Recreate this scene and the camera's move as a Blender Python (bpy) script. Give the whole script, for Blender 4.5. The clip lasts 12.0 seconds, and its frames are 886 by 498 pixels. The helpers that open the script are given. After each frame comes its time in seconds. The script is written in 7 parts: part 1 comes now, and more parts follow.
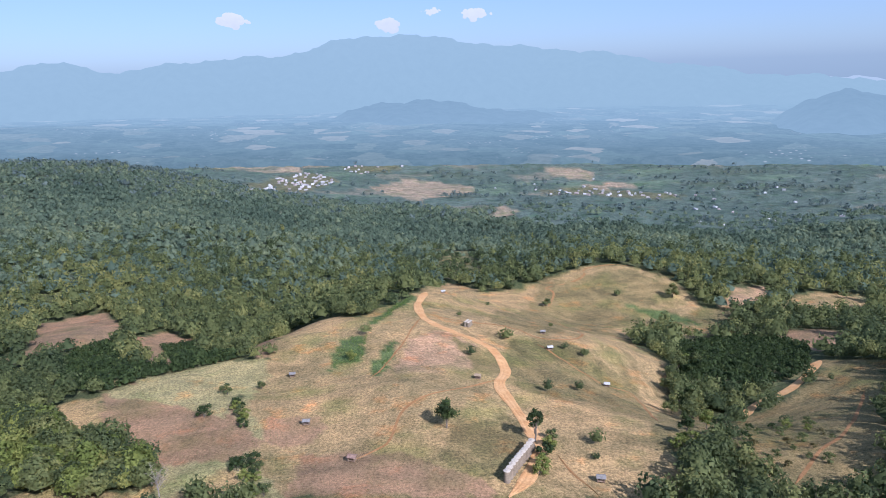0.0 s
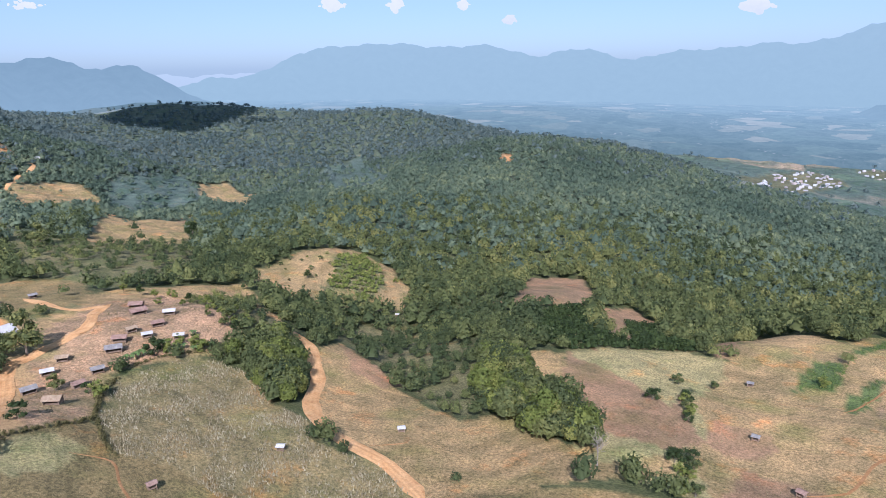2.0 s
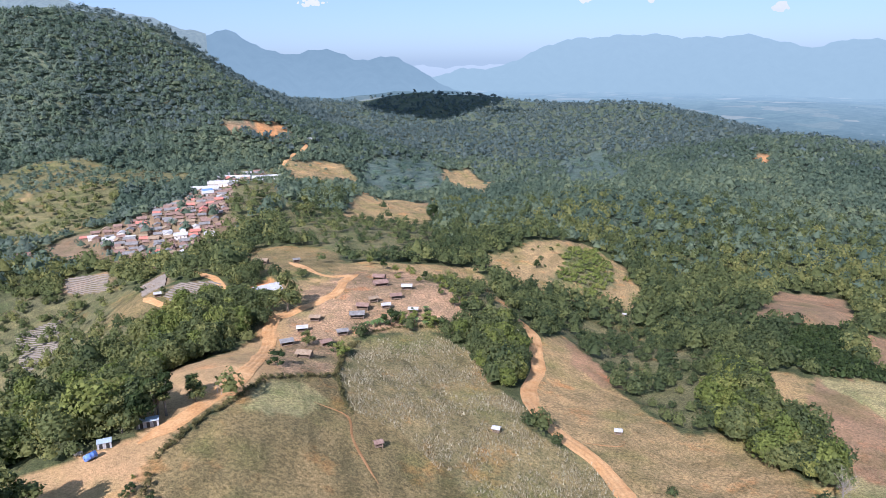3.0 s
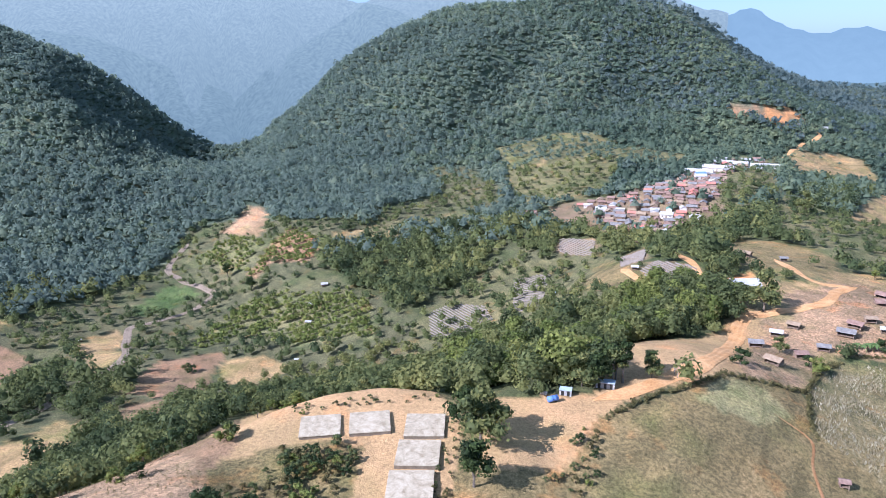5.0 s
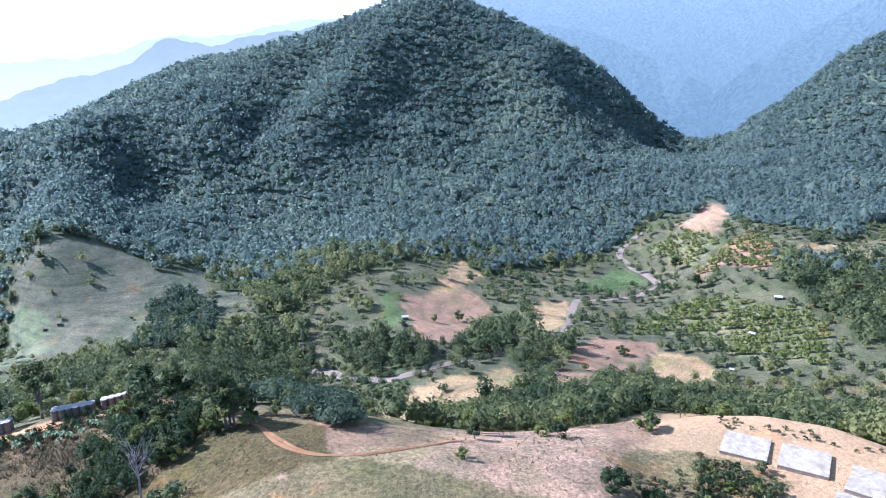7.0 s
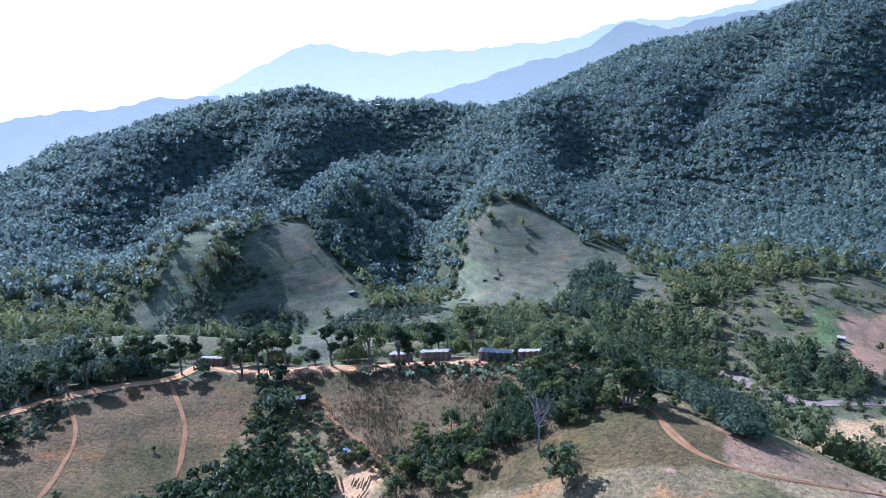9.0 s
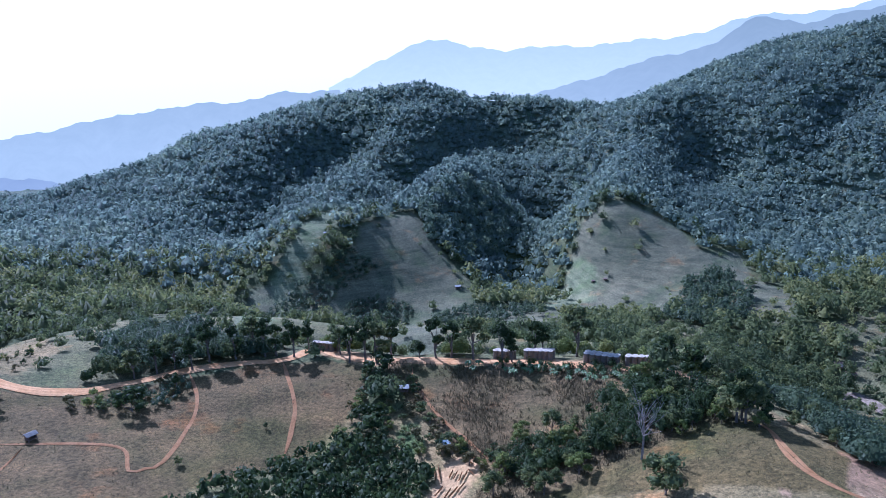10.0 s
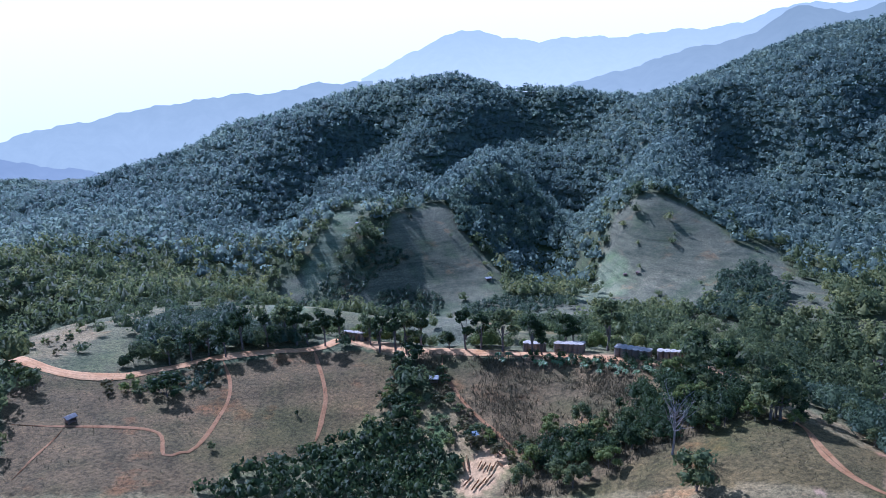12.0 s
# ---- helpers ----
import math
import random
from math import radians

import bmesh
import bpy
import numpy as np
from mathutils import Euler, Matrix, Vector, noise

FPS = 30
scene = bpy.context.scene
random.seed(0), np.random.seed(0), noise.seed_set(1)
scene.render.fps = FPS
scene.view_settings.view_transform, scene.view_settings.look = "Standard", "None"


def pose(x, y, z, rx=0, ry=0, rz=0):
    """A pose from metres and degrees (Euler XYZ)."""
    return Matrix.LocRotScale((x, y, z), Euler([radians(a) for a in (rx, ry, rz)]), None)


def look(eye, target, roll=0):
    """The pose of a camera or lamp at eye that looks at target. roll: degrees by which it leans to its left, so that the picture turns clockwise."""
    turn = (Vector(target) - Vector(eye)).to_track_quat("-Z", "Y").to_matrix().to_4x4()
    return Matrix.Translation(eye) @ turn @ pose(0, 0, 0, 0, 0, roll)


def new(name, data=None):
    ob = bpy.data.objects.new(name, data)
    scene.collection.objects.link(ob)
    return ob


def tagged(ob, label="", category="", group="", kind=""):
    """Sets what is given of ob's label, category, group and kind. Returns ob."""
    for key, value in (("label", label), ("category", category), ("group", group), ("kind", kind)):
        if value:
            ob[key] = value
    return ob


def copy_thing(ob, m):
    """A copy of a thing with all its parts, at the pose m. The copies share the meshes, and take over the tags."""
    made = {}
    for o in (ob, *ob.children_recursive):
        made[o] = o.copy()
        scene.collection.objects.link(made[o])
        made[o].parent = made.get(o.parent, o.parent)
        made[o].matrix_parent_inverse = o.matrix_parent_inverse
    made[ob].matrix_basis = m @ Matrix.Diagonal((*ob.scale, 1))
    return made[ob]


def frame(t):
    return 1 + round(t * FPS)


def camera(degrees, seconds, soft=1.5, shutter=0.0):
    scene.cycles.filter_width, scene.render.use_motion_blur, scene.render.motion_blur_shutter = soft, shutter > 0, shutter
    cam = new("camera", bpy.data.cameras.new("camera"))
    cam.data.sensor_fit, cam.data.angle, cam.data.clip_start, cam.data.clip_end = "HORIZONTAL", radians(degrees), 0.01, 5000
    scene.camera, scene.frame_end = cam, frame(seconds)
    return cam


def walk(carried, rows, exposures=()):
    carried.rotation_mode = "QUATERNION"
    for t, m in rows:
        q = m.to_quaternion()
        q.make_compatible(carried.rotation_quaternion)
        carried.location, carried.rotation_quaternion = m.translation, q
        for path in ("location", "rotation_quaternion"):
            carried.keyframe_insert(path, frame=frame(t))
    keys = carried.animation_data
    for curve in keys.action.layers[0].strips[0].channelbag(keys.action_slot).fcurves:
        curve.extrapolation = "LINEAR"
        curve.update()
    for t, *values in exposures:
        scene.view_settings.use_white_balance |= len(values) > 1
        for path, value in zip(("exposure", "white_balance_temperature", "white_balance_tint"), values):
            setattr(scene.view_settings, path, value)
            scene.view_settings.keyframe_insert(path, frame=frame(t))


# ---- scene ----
# ---- camera ----
cam = camera(64.43, 12.0, soft=0.55)
walk(cam, [
    (0.0, pose(0, 0, 90, 75.55, 1.70, -0.02)),
    (0.5, pose(0, 0, 90, 75.63, 1.41, 9.76)),
    (1.0, pose(0, 0, 90, 75.66, 1.25, 19.49)),
    (1.5, pose(0, 0, 90, 75.45, 1.05, 29.20)),
    (2.0, pose(0, 0, 90, 75.46, 0.93, 38.82)),
    (2.5, pose(0, 0, 90, 75.08, 0.81, 48.48)),
    (3.0, pose(0, 0, 90, 75.10, 0.78, 58.14)),
    (3.2, pose(0, 0, 90, 74.97, 0.72, 62.08)),
    (4.8, pose(0, 0, 90, 74.39, 1.03, 93.23)),
    (5.0, pose(0, 0, 90, 74.29, 1.06, 97.13)),
    (5.5, pose(0, 0, 90, 74.32, 1.17, 106.88)),
    (6.0, pose(0, 0, 90, 74.36, 1.23, 116.53)),
    (6.5, pose(0, 0, 90, 74.44, 1.26, 125.24)),
    (7.0, pose(0, 0, 90, 74.43, 1.29, 133.96)),
    (7.2, pose(0, 0, 90, 74.30, 1.35, 137.42)),
    (8.8, pose(0, 0, 90, 74.10, 1.92, 165.08)),
    (9.0, pose(0, 0, 90, 74.14, 1.96, 168.53)),
    (9.5, pose(0, 0, 90, 74.33, 1.96, 176.78)),
    (10.0, pose(0, 0, 90, 74.15, 1.93, 177.68)),
    (10.5, pose(0, 0, 90, 74.07, 2.03, 179.55)),
    (11.0, pose(0, 0, 90, 73.90, 2.00, 180.25)),
    (11.5, pose(0, 0, 90, 73.68, 2.03, 180.24)),
    (12.0, pose(0, 0, 90, 73.54, 2.07, 180.25)),
], exposures=[(0.0, 0.95, 5350, 25), (3.0, 1.08, 5500, 25), (5.0, 1.32, 5180, 26), (7.0, 1.58, 4720, 28), (9.0, 1.20, 4500, 30), (10.0, 0.96, 4420, 31), (12.0, 0.84, 4380, 30)])

# ---- sky and sun ----
SUN_AZ, SUN_EL = radians(215.0), radians(37.0)
to_sun = Vector((-math.sin(SUN_AZ) * math.cos(SUN_EL), math.cos(SUN_AZ) * math.cos(SUN_EL), math.sin(SUN_EL)))
world = bpy.data.worlds.new("sky")
scene.world = world
world.use_nodes = True
_wn, _wl = world.node_tree.nodes, world.node_tree.links
_sky = _wn.new("ShaderNodeTexSky")
_sky.sky_type = "NISHITA"
_sky.sun_disc = False
_sky.sun_elevation, _sky.sun_rotation = SUN_EL, math.atan2(to_sun.x, to_sun.y)
_sky.altitude, _sky.air_density, _sky.dust_density, _sky.ozone_density = 1200, 0.9, 2.4, 2.5
_veil = _wn.new("ShaderNodeMix")  # dry-season haze thins the contrast of the sky
_veil.data_type = "RGBA"
_veil.inputs[0].default_value = 0.5
_veil.inputs[7].default_value = (2.85, 4.15, 5.2, 1)
_wl.new(_sky.outputs[0], _veil.inputs[6])
_wl.new(_veil.outputs[2], _wn["Background"].inputs[0])
_wn["Background"].inputs[1].default_value = 0.072
_sun = bpy.data.lights.new("sun", "SUN")
_sun.energy, _sun.angle, _sun.color = 4.3, radians(0.53), (1.0, 0.94, 0.84)
sun = new("sun", _sun)
sun.matrix_world = look(to_sun * 500, (0, 0, 0))

# ---- materials ----
def material(name, rough=0.9, spec=0.3):
    m = bpy.data.materials.new(name)
    m.use_nodes = True
    nt = m.node_tree
    b = nt.nodes["Principled BSDF"]
    b.inputs["Roughness"].default_value = rough
    b.inputs["Specular IOR Level"].default_value = spec
    return m, nt, b


def nd(nt, kind, **inputs):
    n = nt.nodes.new(kind)
    for k, v in inputs.items():
        n.inputs[k.replace("_", " ")].default_value = v
    return n


def noise_node(nt, scale, detail=4.0, rough=0.6, coord=None):
    n = nd(nt, "ShaderNodeTexNoise", Scale=scale, Detail=detail, Roughness=rough)
    if coord is None:
        g = nt.nodes.new("ShaderNodeNewGeometry")
        coord = g.outputs["Position"]
    nt.links.new(coord, n.inputs["Vector"])
    return n


def ramp_node(nt, source, stops):
    r = nt.nodes.new("ShaderNodeValToRGB")
    while len(r.color_ramp.elements) < len(stops):
        r.color_ramp.elements.new(0.5)
    for e, (p, c) in zip(r.color_ramp.elements, stops):
        e.position, e.color = p, (*c, 1)
    nt.links.new(source, r.inputs[0])
    return r


def mix_node(nt, a, b, fac, mode="MIX"):
    m = nt.nodes.new("ShaderNodeMix")
    m.data_type, m.blend_type = "RGBA", mode
    for sock, v in ((m.inputs[0], fac), (m.inputs[6], a), (m.inputs[7], b)):
        if isinstance(v, bpy.types.NodeSocket):
            nt.links.new(v, sock)
        else:
            sock.default_value = v if not isinstance(v, tuple) else (*v, 1)
    return m.outputs[2]


def bump_node(nt, bsdf, height, strength, dist):
    b = nd(nt, "ShaderNodeBump", Strength=strength, Distance=dist)
    nt.links.new(height, b.inputs["Height"])
    nt.links.new(b.outputs[0], bsdf.inputs["Normal"])


def plain(name, c1, c2, scale, rough=0.9, spec=0.25, bump=0.4, dist=0.1):
    """A surface of two tones, mottled at two scales, with relief."""
    m, nt, b = material(name, rough, spec)
    n1, n2 = noise_node(nt, scale), noise_node(nt, scale * 7, 5.0)
    col = ramp_node(nt, n1.outputs["Fac"], [(0.3, c1), (0.7, c2)]).outputs[0]
    dark = ramp_node(nt, n2.outputs["Fac"], [(0.3, (0.72, 0.72, 0.72)), (0.65, (1.1, 1.1, 1.1))]).outputs[0]
    nt.links.new(mix_node(nt, col, dark, 1.0, "MULTIPLY"), b.inputs["Base Color"])
    bump_node(nt, b, n2.outputs["Fac"], bump, dist)
    return m


def ground_material():
    m, nt, b = material("ground", 0.95, 0.15)
    att = nt.nodes.new("ShaderNodeAttribute")
    att.attribute_name = "cover"
    big, mid, fine = noise_node(nt, 0.03), noise_node(nt, 0.16, 6.0, 0.68), noise_node(nt, 1.3, 5.0, 0.75)
    green, red = noise_node(nt, 0.045, 5.0, 0.6), noise_node(nt, 0.075, 6.0, 0.65)
    a = ramp_node(nt, big.outputs["Fac"], [(0.3, (0.76, 0.80, 0.76)), (0.7, (1.18, 1.1, 1.04))]).outputs[0]
    c = ramp_node(nt, mid.outputs["Fac"], [(0.3, (0.68, 0.72, 0.69)), (0.5, (0.97, 0.96, 0.94)), (0.7, (1.25, 1.18, 1.12))]).outputs[0]
    d = ramp_node(nt, fine.outputs["Fac"], [(0.36, (0.52, 0.55, 0.50)), (0.61, (1.42, 1.40, 1.36))]).outputs[0]
    g1 = ramp_node(nt, green.outputs["Fac"], [(0.5, (1.0, 1.0, 1.0)), (0.66, (0.74, 0.88, 0.70))]).outputs[0]
    r1 = ramp_node(nt, red.outputs["Fac"], [(0.57, (1.0, 1.0, 1.0)), (0.68, (1.38, 1.02, 0.82))]).outputs[0]
    col = mix_node(nt, att.outputs["Color"], a, 1.0, "MULTIPLY")
    grit = noise_node(nt, 5.5, 3.0, 0.7)
    e = ramp_node(nt, grit.outputs["Fac"], [(0.37, (0.62, 0.63, 0.60)), (0.59, (1.34, 1.33, 1.30))]).outputs[0]
    tc = nt.nodes.new("ShaderNodeNewGeometry")
    mp = nt.nodes.new("ShaderNodeMapping")
    mp.inputs["Scale"].default_value = (0.035, 0.035, 0.75)
    nt.links.new(tc.outputs["Position"], mp.inputs["Vector"])
    bands = noise_node(nt, 1.0, 5.0, 0.6, mp.outputs["Vector"])
    w = ramp_node(nt, bands.outputs["Fac"], [(0.36, (0.72, 0.74, 0.72)), (0.5, (1.0, 1.0, 1.0)), (0.66, (1.16, 1.13, 1.1))]).outputs[0]
    for layer in (c, d, e, w, g1, r1):
        col = mix_node(nt, col, layer, att.outputs["Alpha"], "MULTIPLY")
    nt.links.new(col, b.inputs["Base Color"])
    bump_node(nt, b, fine.outputs["Fac"], 0.6, 0.5)
    return m


def leaf_material(name, c1, c2, c3, gloss=0.12, thin=0.4, vary=1.0, through_leaf=1.0):
    """Foliage: tone by tree (tint) and by leaf clump; part of the light passes through the leaves."""
    m, nt, b = material(name, 0.6, gloss)
    att = nt.nodes.new("ShaderNodeAttribute")
    att.attribute_name = "tint"
    g = nt.nodes.new("ShaderNodeNewGeometry")
    base = ramp_node(nt, att.outputs["Fac"], [(0.0, c1), (0.55, c2), (1.0, c3)]).outputs[0]
    leaf = ramp_node(nt, g.outputs["Random Per Island"], [(0.0, (0.7, 0.72, 0.68)), (1.0, (1.28, 1.26, 1.2))]).outputs[0]
    col = mix_node(nt, base, leaf, vary, "MULTIPLY")
    nt.links.new(col, b.inputs["Base Color"])
    t = nt.nodes.new("ShaderNodeBsdfTranslucent")
    nt.links.new(mix_node(nt, col, (through_leaf, through_leaf, through_leaf), 1.0, "MULTIPLY"), t.inputs[0])
    mx = nt.nodes.new("ShaderNodeMixShader")
    mx.inputs[0].default_value = thin
    nt.links.new(b.outputs[0], mx.inputs[1])
    nt.links.new(t.outputs[0], mx.inputs[2])
    nt.links.new(mx.outputs[0], nt.nodes["Material Output"].inputs[0])
    return m


MAT_GROUND = ground_material()
MAT_ROAD = plain("orange_dirt", (0.45, 0.232, 0.09), (0.575, 0.35, 0.165), 0.25, 0.95, 0.1, 0.5, 0.15)
MAT_PATH = plain("worn_red_dirt", (0.24, 0.118, 0.045), (0.34, 0.19, 0.088), 0.4, 0.95, 0.1, 0.4, 0.1)
MAT_STREAM = plain("river_stones", (0.16, 0.12, 0.08), (0.33, 0.26, 0.185), 0.9, 0.8, 0.3, 0.8, 0.4)
MAT_LEAF = leaf_material("woodland_leaves", (0.066, 0.090, 0.041), (0.140, 0.161, 0.062), (0.230, 0.230, 0.082), thin=0.5)
MAT_LEAF_BRIGHT = leaf_material("bright_leaves", (0.10, 0.132, 0.034), (0.165, 0.190, 0.05), (0.245, 0.245, 0.078))
# air haze put into the leaf colours: paler and bluer than nearer woods
MAT_LEAF_FAR = leaf_material("hazed_mountain_leaves", (0.122, 0.160, 0.132), (0.150, 0.194, 0.150), (0.186, 0.224, 0.152), gloss=0.05, thin=0.56, vary=0.32, through_leaf=1.35)
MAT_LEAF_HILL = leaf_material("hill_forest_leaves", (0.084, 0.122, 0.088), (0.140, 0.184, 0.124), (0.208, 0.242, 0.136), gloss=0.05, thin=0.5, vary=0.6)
# bluish haze mixed into the leaf colour of the plain's trees
MAT_LEAF_PLAIN = leaf_material("hazed_plain_leaves", (0.12, 0.165, 0.162), (0.14, 0.182, 0.175), (0.165, 0.205, 0.18), thin=0.6)
MAT_BARK = plain("bark", (0.10, 0.08, 0.06), (0.20, 0.17, 0.13), 2.0)

LANDFORMS = {}
LANDFORMS["tank_spur"] = [(-3, 130, 2), (17, 151, 0), (12, 225, -8), (-13, 300, -14), (-7, 360, -22), (26, 369, -40), (52, 376, -48), (104, 469, -46)]
LANDFORMS["spur_east_foot"] = [(56, 182, -8), (68, 261, -21), (130, 399, -51), (85, 214, -26), (101, 283, -36), (165, 364, -47)]
LANDFORMS["east_field"] = [(110, 167, -5), (146, 239, -21), (72, 132, -1), (225, 389, -47)]
LANDFORMS["east_wood"] = [(298, 521, -66), (359, 715, -92), (458, 716, -83), (158, 620, -74), (241, 571, -71)]
LANDFORMS["tank_spur_west"] = [(-2, 165, 0), (-26, 188, 0), (-35, 161, -1), (-36, 130, 4), (-33, 243, -6), (-65, 257, -10), (-59, 294, -17)]
LANDFORMS["west_gully"] = [(-58, 207, -8), (-60, 177, -2), (-47, 142, 0), (-66, 277, -16)]
LANDFORMS["west_field"] = [(-82, 188, -2), (-112, 207, -6), (-82, 226, -8), (-74, 148, 1)]
LANDFORMS["wood_gully"] = [(-101, 161, -2), (-155, 221, -14), (-88, 255, -16)]
LANDFORMS["clearing"] = [(-184, 333, -31), (-140, 321, -34), (-183, 275, -24), (-82, 289, -28)]
LANDFORMS["forest_hill"] = [(-184, 443, -49), (-306, 629, -48), (-519, 913, -19), (-259, 810, -69), (-421, 1070, -55), (-98, 612, -71), (4, 700, -91), (-56, 426, -55)]
LANDFORMS["forest_foot"] = [(89, 996, -114), (-162, 1037, -110), (-388, 1293, -117), (234, 921, -118), (405, 969, -130)]
LANDFORMS["plain"] = [(-66, 1499, -155), (-356, 1519, -140), (294, 1725, -161), (-853, 2190, -122), (-107, 2898, -140), (667, 1618, -157), (774, 1226, -135), (629, 2523, -162), (1214, 2299, -158), (-1376, 2381, -80)]
LANDFORMS["home_field"] = [(-98, 85, 1), (-121, 88, 4), (-124, 60, 8), (-121, 20, 22), (-159, 45, 16), (-174, 62, 9), (-164, 35, 19)]
LANDFORMS["hamlet"] = [(-212, 100, 5), (-259, 131, 1), (-190, 120, 0), (-185, 145, -3), (-204, 164, -6), (-240, 163, -6)]
LANDFORMS["road_west"] = [(-115, 119, -3), (-123, 157, -9), (-86, 152, -5), (-62, 131, 2), (-178, 190, -21), (-188, 259, -33)]
LANDFORMS["knoll"] = [(-278, 273, -31), (-326, 280, -20), (-301, 321, -38), (-354, 243, -23), (-361, 215, -18)]
LANDFORMS["ridge_wood"] = [(-445, 402, -31), (-500, 624, -39), (-433, 288, -35), (-473, 503, -37)]
LANDFORMS["back_ridge"] = [(-1011, 1108, 4), (-1202, 1056, -8), (-791, 1155, -40), (-1426, 1015, 5), (-1556, 905, 17), (-1524, 752, -5), (-710, 1264, -65)]
LANDFORMS["side_valley"] = [(-898, 635, -62), (-756, 489, -62), (-622, 322, -48), (-750, 735, -58), (-992, 581, -47), (-377, 133, -6), (-687, 582, -65)]
LANDFORMS["mountain_north_foot"] = [(-798, 292, -23), (-884, 287, 10), (-1074, 536, -22), (-659, 166, -10), (-1281, 781, -26)]
LANDFORMS["mountain_north"] = [(-1055, 229, 97), (-1076, 312, 59), (-1124, 421, 16), (-1183, 539, -22)]
LANDFORMS["village"] = [(-473, 81, -8), (-582, 146, -7), (-528, 113, -7), (-275, 54, 2), (-233, 34, 10), (-306, 50, 0), (-347, 95, -5)]
LANDFORMS["pad_ridge"] = [(-114, -39, 22), (-98, -19, 22), (-124, -50, 19), (-96, -63, 22), (-70, -72, 30), (-130, -4, 19), (-139, 18, 20), (-167, 43, 19), (-117, 16, 17)]
LANDFORMS["pad_drop"] = [(-167, -34, 3), (-134, -68, 8), (-185, 9, 5), (-221, 42, 3), (-109, -88, 7)]
LANDFORMS["river"] = [(-916, -401, -35), (-1203, -492, -30), (-182, -189, -34), (-212, -190, -39), (-248, -186, -42), (-291, -195, -47), (-401, -204, -52), (-479, -259, -46), (-722, -344, -30)]
LANDFORMS["river_bank"] = [(-277, -127, -49), (-246, -144, -42), (-212, -147, -36), (-182, -157, -31), (-152, -166, -28), (-194, -229, -26)]
LANDFORMS["orchard"] = [(-340, -117, -46), (-369, -109, -38), (-437, -174, -36), (-512, -227, -33), (-298, -117, -45), (-282, -68, -38)]
LANDFORMS["terraces"] = [(-323, -39, -32), (-345, 0, -28), (-425, -66, -34), (-472, -90, -28), (-430, -18, -25), (-399, 29, -21), (-270, -10, -22)]
LANDFORMS["village_slope"] = [(-464, 74, -14), (-477, 50, -17), (-639, 31, -7), (-588, -50, -20), (-550, 108, -12)]
LANDFORMS["mountain_mid"] = [(-799, -29, 15), (-694, -88, -15), (-937, -210, 97), (-1055, -100, 148), (-1117, 88, 163), (-1109, 216, 139), (-864, -251, 50), (-794, -302, -6), (-773, -161, 17), (-896, 80, 39)]
LANDFORMS["mountain_left_foot"] = [(-448, -264, -53), (-329, -292, -46), (-240, -234, -44), (-288, -333, -36), (-248, -274, -38), (-397, -270, -51)]
LANDFORMS["mountain_left"] = [(-674, -669, 157), (-740, -596, 129), (-794, -503, 71), (-796, -420, 2), (-767, -367, -41), (-614, -751, 133), (-534, -845, 91), (-441, -875, 77), (-534, -541, 26), (-495, -406, -18), (-375, -494, -22), (-510, -353, -32), (-334, -592, 1)]
LANDFORMS["lower_field"] = [(-168, -417, -30), (-175, -360, -40), (-150, -248, -42), (-190, -232, -46), (-133, -269, -35), (-185, -286, -40)]
LANDFORMS["bare_top"] = [(-51, -103, 28), (-71, -86, 25), (-72, -62, 25), (-100, -63, 22)]
LANDFORMS["tank_ridge"] = [(103, -148, 23), (88, -141, 23), (55, -153, 18), (26, -163, 21), (14, -154, 22), (-6, -150, 23), (-24, -146, 24), (-50, -129, 25), (-52, -102, 29), (-33, -99, 24), (-52, -83, 31)]
LANDFORMS["tank_slope"] = [(-11, -134, 18), (2, -110, 14), (32, -107, 16), (36, -127, 17), (76, -123, 21), (66, -100, 23), (-25, -115, 20), (59, -127, 19), (19, -135, 16)]
LANDFORMS["knoll_south"] = [(108, -186, 16), (107, -163, 20), (134, -168, 14)]
LANDFORMS["hollow"] = [(131, -303, -16), (1, -250, -13), (-69, -230, -14), (51, -286, -23), (213, -338, -14), (233, -300, -12), (-106, -204, -7)]
LANDFORMS["south_fields"] = [(104, -371, -51), (55, -467, -32), (22, -384, -59), (16, -450, -42), (74, -413, -40), (-79, -377, -51), (-110, -374, -51), (-164, -441, -29), (-118, -445, -26), (-198, -381, -43)]
LANDFORMS["mountain_south"] = [(62, -858, 43), (-19, -860, 44), (154, -836, 21), (228, -788, 6), (289, -724, -14), (329, -652, -31), (348, -561, -41), (-119, -811, 16), (-224, -799, 20), (-356, -826, 66), (-481, -819, 94), (-51, -608, -26), (-220, -601, -21), (101, -632, -25), (195, -525, -38)]
LANDFORMS["south_spurs"] = [(-28, -759, 10), (-24, -560, -26), (-29, -439, -46), (-103, -783, -20), (-96, -613, -62), (-78, -443, -67), (-165, -577, -18), (43, -679, -45), (74, -555, -47), (-205, -669, 8), (157, -537, -54), (142, -624, -31), (-262, -584, -37), (-255, -498, -49)]
LANDFORMS["south_low"] = [(716, -1145, -96), (546, -955, -83), (759, -929, -70), (1000, -1375, -106), (474, -515, -36)]
